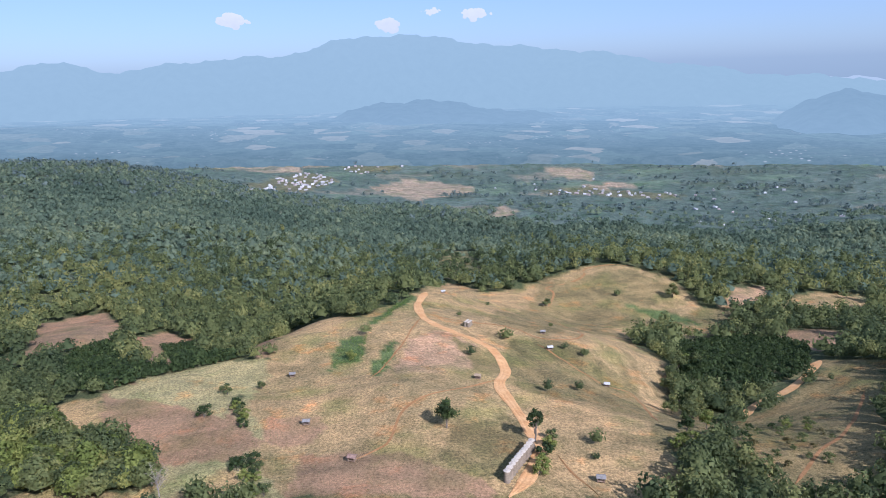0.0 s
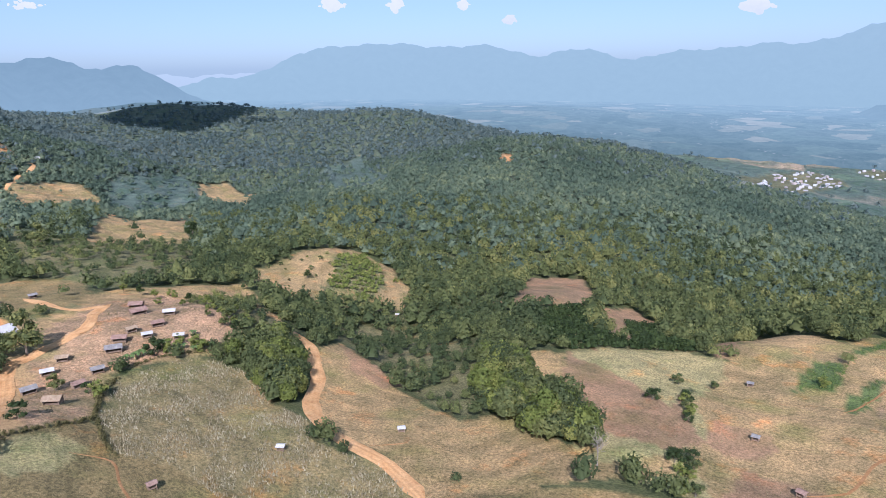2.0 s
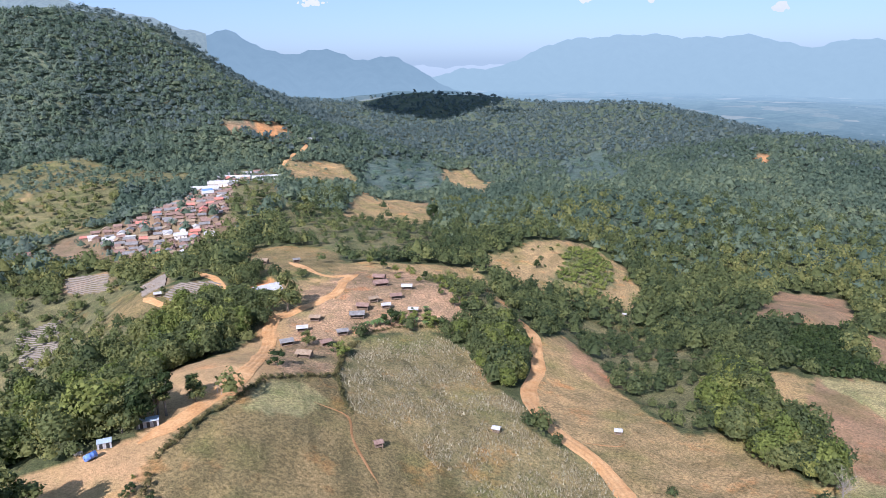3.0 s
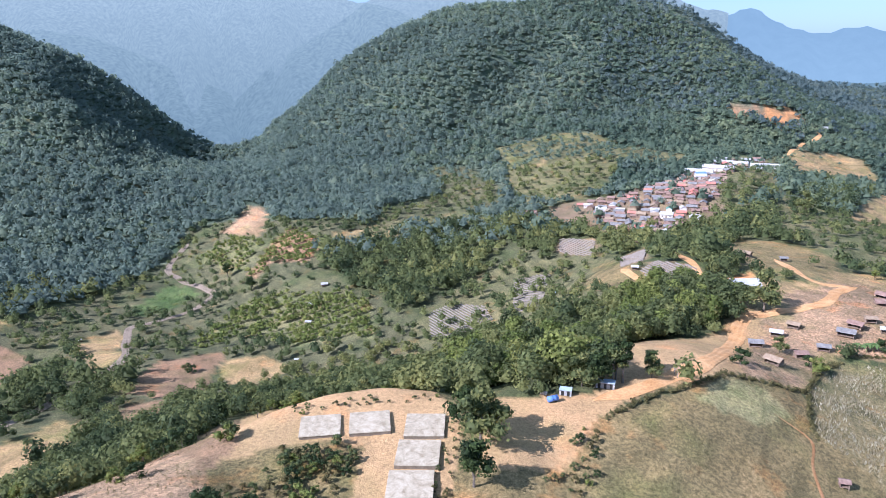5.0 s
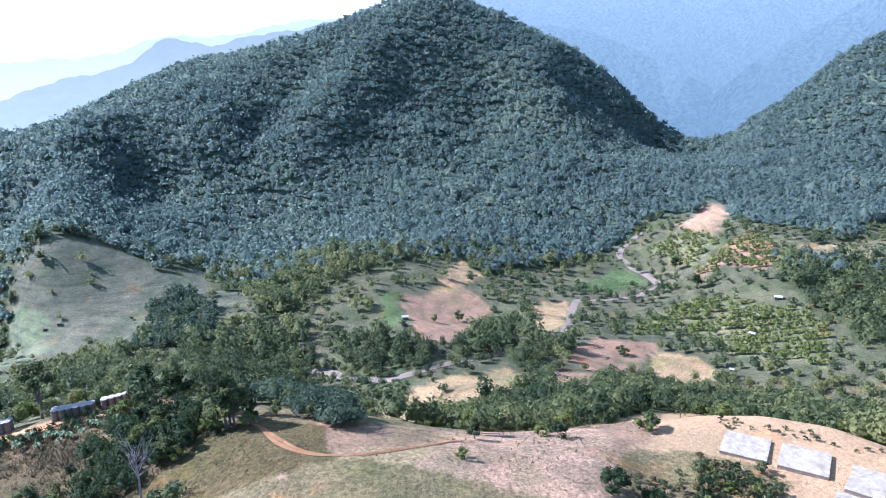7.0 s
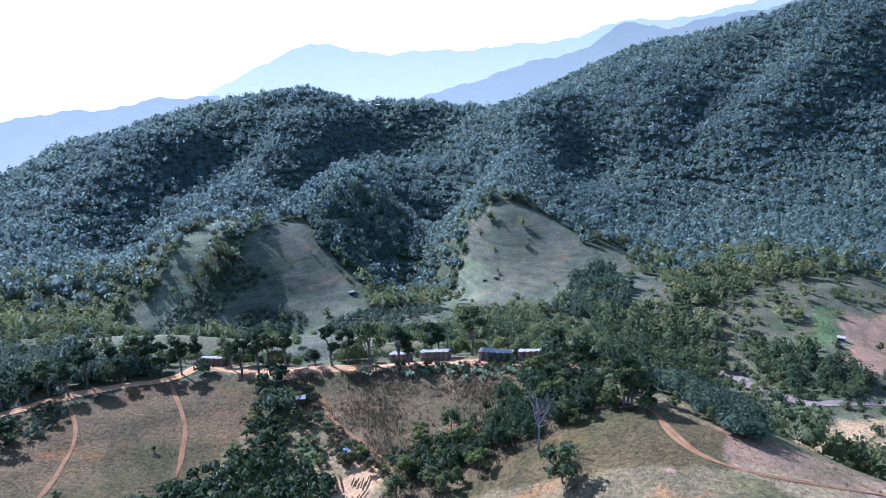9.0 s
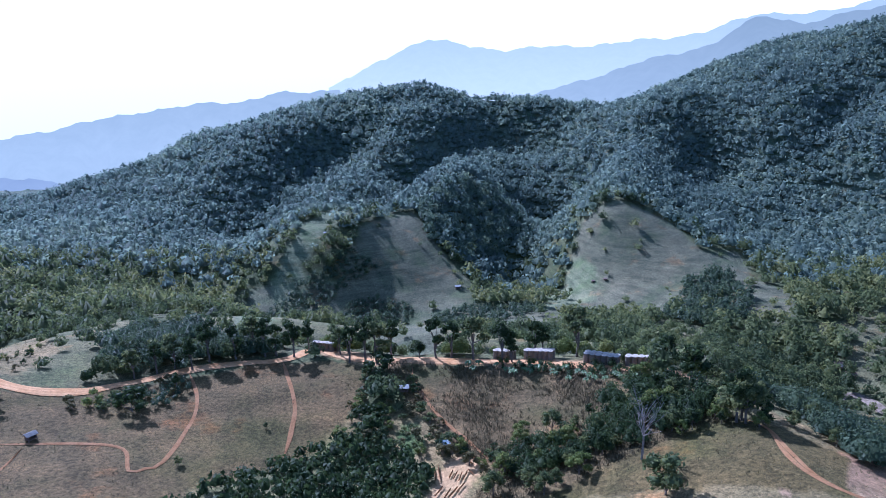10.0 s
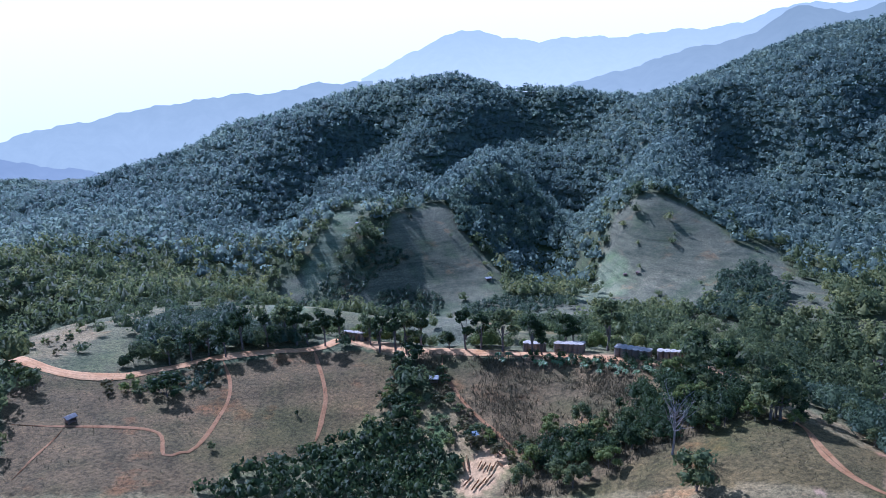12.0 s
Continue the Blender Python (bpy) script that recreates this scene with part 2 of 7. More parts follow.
LANDFORMS["back_slopes"] = [(79, -1098, -67), (-24, -1100, -66), (197, -1070, -89), (291, -1008, -104), (369, -926, -124), (-152, -1038, -94), (-286, -1022, -90), (-455, -1057, -44), (-615, -1048, -16), (-876, -869, 67), (-962, -774, 39), (-1032, -653, -19), (-798, -976, 43), (-694, -1098, 1), (-573, -1137, -13), (-1264, -283, 37), (-1424, -135, 88), (-1507, 118, 103), (-1497, 291, 79), (-1314, 1440, -56), (-1562, 1372, -68), (-1028, 1501, -100), (-1853, 1319, -55), (-2022, 1176, -43)]
LANDFORMS["rear"] = [(200, -260, -30), (150, 60, 0), (300, -40, -35), (700, -500, -90), (1500, -900, -190), (600, 200, -70), (0, 0, 18), (40, 20, 16), (-40, -30, 20), (0, -60, 20), (-50, 40, 14), (0, 60, 8)]
LANDFORMS["rim"] = [(1150, -1640, -330), (300, -2100, -300), (1900, -1200, -300), (3500, -1500, -300), (2500, -3500, -420), (0, -4500, -420), (-2500, -3500, -250), (-4300, -1500, -120), (-4500, 500, -80), (-3500, 3000, -100), (-1500, 4300, -150), (800, 4600, -150), (3000, 3500, -150), (4600, 800, -150), (-500, -1900, -190), (-1500, -1500, -120), (-1900, -500, -60), (-2000, 300, -20), (-2000, 1100, -60)]
# ---- the lie of the land: crests, spurs and streams joined by one smooth surface ----
_knots = np.array([p for line in LANDFORMS.values() for p in line], float)
_gap = np.linalg.norm(_knots[:, None, :2] - _knots[None, :, :2], axis=2)
SOFT = 45.0
LEVELS = [(-110, -28, 21, 34, 21.3), (-134, 4, 8, 20, 19.8), (-1011, -433, 70, 170, -60)]  # ground cut flat for the slabs and the camp; gorge hump lowered from view


def _spread(d):
    return np.sqrt(d * d + SOFT * SOFT)


_n = len(_knots)
_system = np.zeros((_n + 1, _n + 1))
_system[:_n, :_n] = -_spread(_gap) - np.eye(_n) * -0.02 * SOFT
_system[:_n, _n] = _system[_n, :_n] = 1
_weights = np.linalg.solve(_system, np.append(_knots[:, 2], 0))


def land(x, y):
    """Height of the bare ground at plan points."""
    x, y = np.atleast_1d(np.asarray(x, float)), np.atleast_1d(np.asarray(y, float))
    out = np.empty(x.size)
    fx, fy = x.ravel(), y.ravel()
    for a in range(0, x.size, 40000):
        d2 = (fx[a:a + 40000, None] - _knots[None, :, 0]) ** 2 + (fy[a:a + 40000, None] - _knots[None, :, 1]) ** 2
        out[a:a + 40000] = -np.sqrt(d2 + SOFT * SOFT) @ _weights[:_n] + _weights[_n]
    for cx, cy, r0, r1, level in LEVELS:
        k = np.clip((r1 - np.hypot(fx - cx, fy - cy)) / (r1 - r0), 0, 1)
        k = k * k * (3 - 2 * k)
        out += (level - out) * k
    return out.reshape(x.shape)


FIELDS = []
FIELDS.append(("ridge_grass", [(-54, -118), (-50, -130), (-24, -143), (14, -156), (28, -167), (55, -154), (88, -141), (113, -148), (199, -259), (155, -247), (96, -269), (49, -293), (25, -273), (-42, -251), (-88, -228), (-95, -207)]))
FIELDS.append(("ridge_grass", [(-54, -118), (-66, -98), (-112, -146), (-142, -200), (-100, -214), (-60, -170), (-50, -140)]))
FIELDS.append(("valley", [(-249, -310), (-326, -318), (-329, -281), (-386, -263), (-452, -257), (-503, -263), (-518, -240), (-482, -151), (-465, -96), (-436, -19), (-386, 14), (-304, 34), (-232, 1), (-252, -75), (-222, -136), (-173, -151), (-107, -143)]))
FIELDS.append(("valley", [(-160, -419), (-179, -369), (-166, -290), (-241, -317), (-308, -302), (-306, -254), (-162, -193), (-72, -115), (-67, -152), (-110, -308)]))
FIELDS.append(("pale_grass", [(-66, 230), (-50, 190), (-44, 160), (-34, 131), (-74, 131), (-72, 152), (-62, 180)]))
FIELDS.append(("dry_grass", [(-36, 131), (-52, 156), (-49, 165), (-59, 186), (-63, 229), (-78, 317), (-37, 275), (-15, 328), (-2, 477), (23, 426), (62, 447), (92, 468), (127, 465), (145, 435), (151, 382), (120, 368), (88, 327), (88, 267), (76, 228), (54, 170), (52, 145), (48, 132)]))
FIELDS.append(("red_soil", [(-109, 199), (-95, 229), (-65, 230), (-59, 213), (-65, 202), (-60, 177), (-49, 159), (-55, 151), (-70, 151), (-80, 159), (-94, 170)]))
FIELDS.append(("pale_grass", [(-93, 228), (-65, 230), (-59, 215), (-64, 202), (-63, 177), (-77, 186), (-108, 199)]))
FIELDS.append(("dry_grass", [(-128, 192), (-109, 198), (-92, 169), (-109, 178)]))
FIELDS.append(("pale_grass", [(-69, 149), (-53, 148), (-44, 132), (-69, 136)]))
FIELDS.append(("red_soil", [(-229, 369), (-199, 387), (-152, 310), (-160, 287), (-176, 275), (-189, 273), (-196, 284), (-184, 289)]))
FIELDS.append(("red_soil", [(-151, 312), (-147, 339), (-125, 322), (-97, 229), (-110, 241), (-126, 260)]))
FIELDS.append(("red_soil", [(-90, 302), (-68, 256), (-64, 232), (-70, 232)]))
FIELDS.append(("brown_grass", [(94, 208), (129, 230), (145, 258), (162, 243), (90, 130), (71, 131), (68, 155)]))
FIELDS.append(("red_soil", [(168, 331), (184, 315), (172, 289), (159, 308)]))
FIELDS.append(("pale_grass", [(202, 395), (253, 403), (220, 353), (197, 366)]))
FIELDS.append(("scrub", [(-23, 741), (22, 705), (31, 480), (2, 481), (-11, 560)]))
FIELDS.append(("crop", [(-41, 216), (-41, 245), (-31, 248), (-30, 220), (-38, 220)]))
FIELDS.append(("crop", [(-26, 219), (-22, 243), (-20, 240), (-21, 212), (-25, 202)]))
FIELDS.append(("crop", [(-34, 253), (-20, 319), (-16, 320), (-30, 257)]))
FIELDS.append(("straw", [(-19, 205), (-16, 243), (-2, 254), (16, 228), (8, 211), (-5, 205)]))
FIELDS.append(("brown_grass", [(1, 247), (18, 226), (22, 254), (45, 256), (55, 244), (66, 227), (56, 176), (43, 188), (20, 195), (19, 213), (8, 211)]))
FIELDS.append(("brown_grass", [(25, 343), (61, 441), (125, 457), (142, 425), (93, 359), (36, 259), (15, 279)]))
FIELDS.append(("brown_grass", [(-3, 149), (0, 163), (15, 174), (19, 164), (11, 138), (3, 141)]))
FIELDS.append(("red_soil", [(-50, 160), (-52, 176), (-37, 175), (-32, 169), (-35, 160), (-40, 158)]))
FIELDS.append(("red_soil", [(-36, 131), (-36, 154), (-14, 152), (7, 138), (9, 131)]))
FIELDS.append(("orchard", [(-160, 269), (-157, 307), (-114, 235), (-97, 229), (-131, 299), (-122, 311), (-74, 232), (-93, 224), (-107, 203), (-126, 206)]))
FIELDS.append(("brown_grass", [(115, 361), (148, 392), (164, 375), (147, 348), (115, 333)]))
FIELDS.append(("straw", [(157, 387), (175, 420), (200, 427), (194, 400), (172, 379)]))
FIELDS.append(("dry_grass", [(188, 373), (205, 402), (236, 408), (244, 392), (225, 361)]))
FIELDS.append(("red_soil", [(164, 325), (183, 333), (189, 313), (180, 286), (156, 269), (155, 300)]))
FIELDS.append(("pale_grass", [(109, 314), (146, 338), (161, 322), (140, 317), (107, 297)]))
FIELDS.append(("brown_grass", [(52, 169), (73, 218), (86, 213), (84, 183), (62, 159), (50, 153)]))
FIELDS.append(("orchard", [(108, 321), (145, 336), (162, 298), (134, 244), (107, 231), (96, 233), (84, 241)]))
FIELDS.append(("crop", [(103, 406), (127, 388), (140, 363), (119, 374)]))
FIELDS.append(("plain_field", [(-166, 1466), (-90, 1610), (-14, 1568), (52, 1498), (44, 1351), (-11, 1322), (-44, 1178), (-94, 1282)]))
FIELDS.append(("plain_field", [(-614, 1772), (-556, 1877), (-374, 1953), (-359, 1872), (-515, 1733)]))
FIELDS.append(("plain_field", [(253, 1758), (325, 1741), (350, 1647), (319, 1510), (235, 1604)]))
FIELDS.append(("plain_field", [(324, 1903), (369, 1821), (325, 1820)]))
FIELDS.append(("plain_field", [(837, 1797), (924, 1788), (862, 1669), (797, 1697)]))
FIELDS.append(("plain_field", [(-1008, 2287), (-935, 2367), (-897, 2268), (-974, 2208)]))
FIELDS.append(("plain_field", [(450, 1038), (527, 991), (514, 967), (441, 1018)]))
FIELDS.append(("plain_orchard", [(47, 1155), (353, 1402), (574, 1156), (498, 855), (310, 740), (150, 873)]))
FIELDS.append(("grey_grass", [(-410, 1369), (-384, 1588), (-316, 1714), (-241, 1576), (-262, 1405), (-286, 1004)]))
FIELDS.append(("grey_grass", [(-273, 1794), (-148, 1865), (-99, 1782), (-206, 1718)]))
FIELDS.append(("grey_grass", [(170, 1350), (263, 1407), (366, 1326), (432, 1250), (411, 1203), (273, 1242)]))
FIELDS.append(("dry_grass", [(-225, 64), (-258, 78), (-287, 99), (-304, 140), (-296, 203), (-201, 156), (-186, 126), (-201, 91), (-184, 75), (-160, 50), (-190, 54)]))
FIELDS.append(("brown_grass", [(-240, 121), (-264, 156), (-239, 163), (-198, 147), (-191, 125), (-209, 118)]))
FIELDS.append(("stubble", [(-159, 65), (-193, 87), (-193, 113), (-176, 119), (-150, 110), (-135, 109), (-123, 99), (-107, 105), (-87, 98), (-105, 69), (-128, 67), (-139, 60)]))
FIELDS.append(("brown_grass", [(-125, 15), (-145, 35), (-155, 46), (-159, 64), (-141, 60), (-128, 67), (-105, 69)]))
FIELDS.append(("pale_grass", [(-138, 34), (-151, 43), (-153, 54), (-145, 57), (-135, 46)]))
FIELDS.append(("dry_grass", [(-176, 144), (-190, 171), (-161, 158), (-130, 147), (-108, 139), (-99, 151), (-81, 143), (-63, 132), (-53, 148), (-47, 139), (-86, 98), (-109, 109), (-131, 110)]))
FIELDS.append(("red_soil", [(-188, 166), (-174, 165), (-144, 156), (-146, 149), (-162, 151)]))
FIELDS.append(("dry_grass", [(-159, 48), (-198, 66), (-210, 76), (-235, 101), (-266, 120), (-278, 142), (-233, 138), (-202, 137), (-192, 121), (-198, 89), (-160, 65)]))
FIELDS.append(("dirt", [(-159, 52), (-174, 62), (-182, 73), (-160, 63)]))
FIELDS.append(("red_soil", [(-246, 106), (-260, 122), (-250, 128), (-232, 117), (-233, 104)]))
FIELDS.append(("dirt", [(-136, 14), (-156, 17), (-174, 25), (-196, 43), (-205, 57), (-227, 68), (-224, 73), (-196, 59), (-153, 38), (-145, 25), (-140, 20), (-132, 13)]))
FIELDS.append(("orange_bank", [(-267, 67), (-277, 87), (-241, 77), (-251, 64)]))
FIELDS.append(("dirt", [(-320, 103), (-276, 108), (-260, 98), (-294, 93)]))
FIELDS.append(("dry_grass", [(-316, 220), (-333, 272), (-344, 326), (-309, 324), (-249, 280), (-238, 256), (-254, 241), (-262, 228), (-277, 207)]))
FIELDS.append(("scrub", [(-213, 179), (-242, 258), (-127, 186), (-103, 155), (-111, 142), (-149, 159), (-184, 172)]))
FIELDS.append(("orchard", [(-317, 286), (-330, 323), (-277, 288), (-254, 245), (-274, 256), (-276, 241)]))
FIELDS.append(("dry_grass", [(-842, 509), (-826, 535), (-678, 511), (-624, 431), (-736, 467)]))
FIELDS.append(("red_soil", [(-639, 307), (-624, 375), (-475, 279), (-423, 218), (-488, 233)]))
FIELDS.append(("dry_grass", [(-471, 248), (-516, 301), (-452, 270), (-417, 231)]))
FIELDS.append(("orange_bank", [(-876, 264), (-894, 281), (-909, 320), (-866, 296), (-854, 261)]))
FIELDS.append(("red_soil", [(-881, 225), (-889, 267), (-861, 260), (-856, 228)]))
FIELDS.append(("scrub", [(-788, 264), (-823, 363), (-718, 333), (-691, 240), (-735, 239)]))
FIELDS.append(("orange_bank", [(-543, 793), (-528, 798), (-505, 771), (-522, 767)]))
FIELDS.append(("plain_orchard", [(-832, 717), (-790, 775), (-655, 697), (-602, 590), (-726, 636)]))
FIELDS.append(("scrub", [(-384, 114), (-322, 126), (-274, 114), (-266, 92), (-299, 88)]))
FIELDS.append(("scrub", [(-263, 134), (-273, 187), (-200, 152), (-193, 121), (-208, 122)]))
FIELDS.append(("dirt", [(-100, -71), (-170, -94), (-198, -92), (-204, -81), (-128, -15), (-117, -12), (-98, -12), (-93, -28), (-111, -30), (-109, -45), (-100, -56)]))
FIELDS.append(("red_soil", [(-72, -76), (-100, -71), (-165, -91), (-109, -53), (-98, -54), (-83, -47)]))
FIELDS.append(("straw", [(-78, -66), (-97, -63), (-98, -54), (-83, -47)]))
FIELDS.append(("brown_grass", [(-98, -54), (-109, -45), (-112, -32), (-107, -30), (-93, -30), (-83, -47)]))
FIELDS.append(("dirt", [(-132, -10), (-139, 16), (-146, 28), (-176, 55), (-158, 50), (-143, 29), (-127, 14), (-110, 6), (-105, -7)]))
FIELDS.append(("dirt", [(-168, 19), (-189, 37), (-218, 67), (-176, 55), (-147, 29), (-150, 22)]))
FIELDS.append(("forest_floor", [(-441, -146), (-470, -97), (-471, -39), (-422, -23), (-365, -35), (-319, -60), (-354, -85), (-395, -124)]))
FIELDS.append(("forest_floor", [(-186, -263), (-198, -236), (-205, -210), (-187, -192), (-170, -219)]))
FIELDS.append(("forest_floor", [(-220, -182), (-251, -190), (-275, -170), (-255, -165), (-213, -161)]))
FIELDS.append(("forest_floor", [(-218, -206), (-270, -226), (-279, -214), (-229, -188), (-205, -192)]))
FIELDS.append(("grey_grass", [(-127, -448), (-155, -438), (-162, -412), (-172, -402), (-204, -422), (-188, -379), (-169, -351), (-161, -370), (-136, -347), (-118, -329), (-105, -343), (-98, -374)]))
FIELDS.append(("green_grass", [(-112, -412), (-134, -391), (-136, -347), (-119, -337), (-98, -374)]))
FIELDS.append(("grey_grass", [(-183, -374), (-198, -361), (-173, -298), (-160, -297), (-159, -325)]))
FIELDS.append(("red_soil", [(-73, -165), (-131, -286), (-143, -300), (-131, -269), (-105, -189), (-91, -160), (-72, -149)]))
FIELDS.append(("crop", [(-241, -285), (-248, -279), (-220, -241), (-204, -243)]))
FIELDS.append(("red_soil", [(-248, -274), (-290, -262), (-278, -234), (-257, -222), (-233, -219), (-215, -207), (-202, -214)]))
FIELDS.append(("dry_grass", [(-298, -288), (-337, -312), (-321, -280), (-280, -263), (-265, -268)]))
FIELDS.append(("dry_grass", [(-303, -227), (-332, -222), (-284, -190), (-263, -193)]))
FIELDS.append(("orchard", [(-299, -163), (-317, -169), (-371, -162), (-357, -151), (-318, -149)]))
FIELDS.append(("orchard", [(-366, -160), (-372, -138), (-365, -120), (-367, -103), (-336, -82), (-298, -71), (-300, -116), (-321, -145)]))
FIELDS.append(("red_soil", [(-241, -163), (-277, -169), (-303, -146), (-281, -143), (-261, -135), (-234, -140)]))
FIELDS.append(("dry_grass", [(-282, -142), (-294, -132), (-276, -104), (-253, -121)]))
FIELDS.append(("red_soil", [(-215, -152), (-227, -155), (-232, -139), (-209, -128), (-203, -140)]))
FIELDS.append(("dry_grass", [(-154, -185), (-186, -180), (-213, -169), (-207, -153), (-188, -141), (-177, -149), (-147, -143), (-83, -101)]))
FIELDS.append(("dry_grass", [(-82, -131), (-135, -182), (-167, -183), (-173, -162), (-120, -141), (-68, -99), (-74, -118)]))
FIELDS.append(("orchard", [(-454, -233), (-483, -220), (-449, -181), (-417, -188), (-441, -221)]))
FIELDS.append(("red_orchard", [(-406, -179), (-442, -177), (-474, -171), (-437, -136), (-404, -139), (-415, -162), (-395, -170)]))
FIELDS.append(("red_soil", [(-498, -231), (-517, -218), (-504, -199), (-465, -192), (-478, -212)]))
FIELDS.append(("dry_grass", [(-455, -134), (-473, -99), (-453, -91), (-439, -127)]))
FIELDS.append(("crop", [(-414, -236), (-396, -204), (-369, -213), (-353, -221), (-372, -236)]))
FIELDS.append(("plots", [(-323, -50), (-332, -40), (-326, -22), (-299, -16), (-286, -34), (-290, -44)]))
FIELDS.append(("plots", [(-365, -9), (-368, 11), (-307, 6), (-293, -8)]))
FIELDS.append(("plots", [(-418, 14), (-410, 38), (-378, 33), (-388, 14)]))
FIELDS.append(("plots", [(-355, 45), (-370, 61), (-307, 53), (-302, 42)]))
FIELDS.append(("plots", [(-296, 47), (-295, 59), (-269, 57), (-269, 44)]))
FIELDS.append(("scrub", [(-318, -57), (-393, -16), (-383, 20), (-307, 41), (-243, 45), (-234, 10), (-256, -19), (-263, -54)]))
FIELDS.append(("scrub", [(-740, -37), (-768, 29), (-688, 61), (-585, 58), (-536, 16), (-507, -3), (-580, -23)]))
FIELDS.append(("dry_grass", [(-651, -2), (-638, 35), (-572, 53), (-540, 16)]))
FIELDS.append(("scrub", [(-712, 68), (-712, 140), (-624, 137), (-617, 73)]))
FIELDS.append(("village", [(-484, -10), (-506, 34), (-505, 83), (-564, 114), (-664, 183), (-430, 122), (-389, 74), (-416, 53), (-463, 15)]))
FIELDS.append(("scrub", [(-657, -98), (-652, -51), (-545, -29), (-544, -68)]))
FIELDS.append(("scrub", [(-422, -129), (-509, -105), (-538, -76), (-482, -25), (-460, -95)]))
FIELDS.append(("straw", [(-41, -102), (-52, -105), (-58, -91), (-68, -83), (-89, -84), (-150, -94), (-104, -60), (-83, -44)]))
FIELDS.append(("red_soil", [(-55, -97), (-89, -84), (-122, -103), (-69, -75), (-56, -83)]))
FIELDS.append(("straw", [(-42, -100), (-50, -103), (-52, -91), (-49, -81)]))
FIELDS.append(("grey_grass", [(104, -395), (60, -408), (0, -402), (-60, -368), (-84, -330), (-60, -298), (20, -306), (92, -328)]))
FIELDS.append(("grey_grass", [(-104, -454), (-124, -457), (-166, -446), (-174, -410), (-191, -386), (-165, -357), (-111, -328), (-74, -353), (-62, -354), (-89, -409)]))
FIELDS.append(("green_grass", [(-62, -354), (-97, -445), (-109, -408), (-95, -377)]))
FIELDS.append(("grey_grass", [(38, -450), (8, -488), (-28, -428), (-28, -389), (2, -166), (56, -397), (44, -421)]))
FIELDS.append(("green_grass", [(57, -180), (90, -404), (64, -479), (36, -485), (71, -414), (49, -184)]))
FIELDS.append(("grey_grass", [(-134, -290), (-153, -288), (-147, -261), (-84, -178)]))
FIELDS.append(("brown_slope", [(99, -138), (57, -150), (34, -158), (12, -156), (11, -145), (14, -138), (22, -125), (33, -115), (40, -110), (45, -100), (73, -95)]))
FIELDS.append(("corn", [(10, -153), (-51, -132), (-42, -128), (-31, -120), (-18, -119), (-13, -110), (-2, -124), (5, -137)]))
FIELDS.append(("dirt", [(0, -114), (-4, -117), (-9, -115), (-9, -110), (-3, -103), (1, -104)]))
FIELDS.append(("orchard", [(40, -108), (33, -115), (20, -125), (11, -129), (0, -114), (2, -104), (45, -100)]))
# averted side of the bare top: olive cover, darkened in colour for shade
FIELDS.append(("olive_slope", [(-17, -97), (-26, -100), (-35, -102), (-53, -106), (-58, -101), (-63, -92), (-56, -80)]))
FIELDS.append(("crop", [(7, -128), (3, -129), (1, -122), (5, -120)]))
FIELDS.append(("brown_grass", [(201, -270), (158, -274), (92, -165), (92, -148), (109, -153)]))
FIELDS.append(("dirt", [(31, -164), (24, -169), (4, -153), (-25, -147), (-51, -134), (-49, -130), (-12, -147), (9, -151)]))
FIELDS.append(("scrub", [(-743, 1), (-745, 61), (-707, 125), (-626, 114), (-609, 71), (-526, 52), (-503, 12), (-533, -6), (-645, 14)]))
FIELDS.append(("scrub", [(-739, 32), (-720, 73), (-592, 57), (-591, 29)]))
FIELDS.append(("scrub", [(-722, 187), (-757, 252), (-492, 166), (-431, 119), (-474, 120)]))
FIELDS.append(("dry_grass", [(-799, 280), (-821, 354), (-747, 349), (-697, 292), (-638, 222)]))
FIELDS.append(("plain_orchard", [(-835, 392), (-945, 560), (-735, 467), (-694, 352), (-747, 349)]))
FIELDS.append(("dry_grass", [(-842, 517), (-848, 569), (-693, 524), (-628, 436), (-691, 440)]))
FIELDS.append(("dry_grass", [(-671, 313), (-594, 351), (-457, 265), (-450, 227), (-467, 204)]))
FIELDS.append(("scrub", [(-507, 171), (-464, 216), (-458, 270), (-342, 210), (-305, 135), (-342, 132), (-384, 128)]))
FIELDS.append(("plain_orchard", [(-824, 721), (-814, 793), (-663, 709), (-550, 572), (-633, 591), (-737, 656)]))
FIELDS.append(("scrub", [(-391, 37), (-243, 58), (-225, 52), (-241, 33), (-241, 22), (-278, 6), (-313, -5), (-356, -6), (-399, 14)]))
FIELDS.append(("brown_grass", [(-359, 37), (-258, 48), (-236, 51), (-240, 31), (-286, 23)]))
FIELDS.append(("brown_grass", [(-372, 105), (-330, 140), (-277, 117), (-275, 85), (-313, 85)]))
FIELDS.append(("straw", [(-172, 53), (-231, 75), (-273, 115), (-277, 151), (-242, 148), (-202, 135), (-199, 95), (-197, 83), (-163, 65), (-155, 49)]))
FIELDS.append(("dirt", [(-160, 18), (-193, 28), (-195, 44), (-203, 58), (-225, 69), (-224, 75), (-173, 53), (-148, 38), (-144, 27), (-138, 16)]))
FIELDS.append(("plots", [(-425, 17), (-408, 38), (-376, 34), (-393, 16)]))
FIELDS.append(("plots", [(-339, 43), (-370, 62), (-303, 49), (-306, 40)]))
FIELDS.append(("plots", [(-287, 45), (-298, 54), (-280, 67), (-252, 59), (-261, 47)]))
FIELDS.append(("valley", [(-671, -96), (-674, -62), (-560, -26), (-512, -22), (-486, -107), (-517, -103), (-551, -69)]))
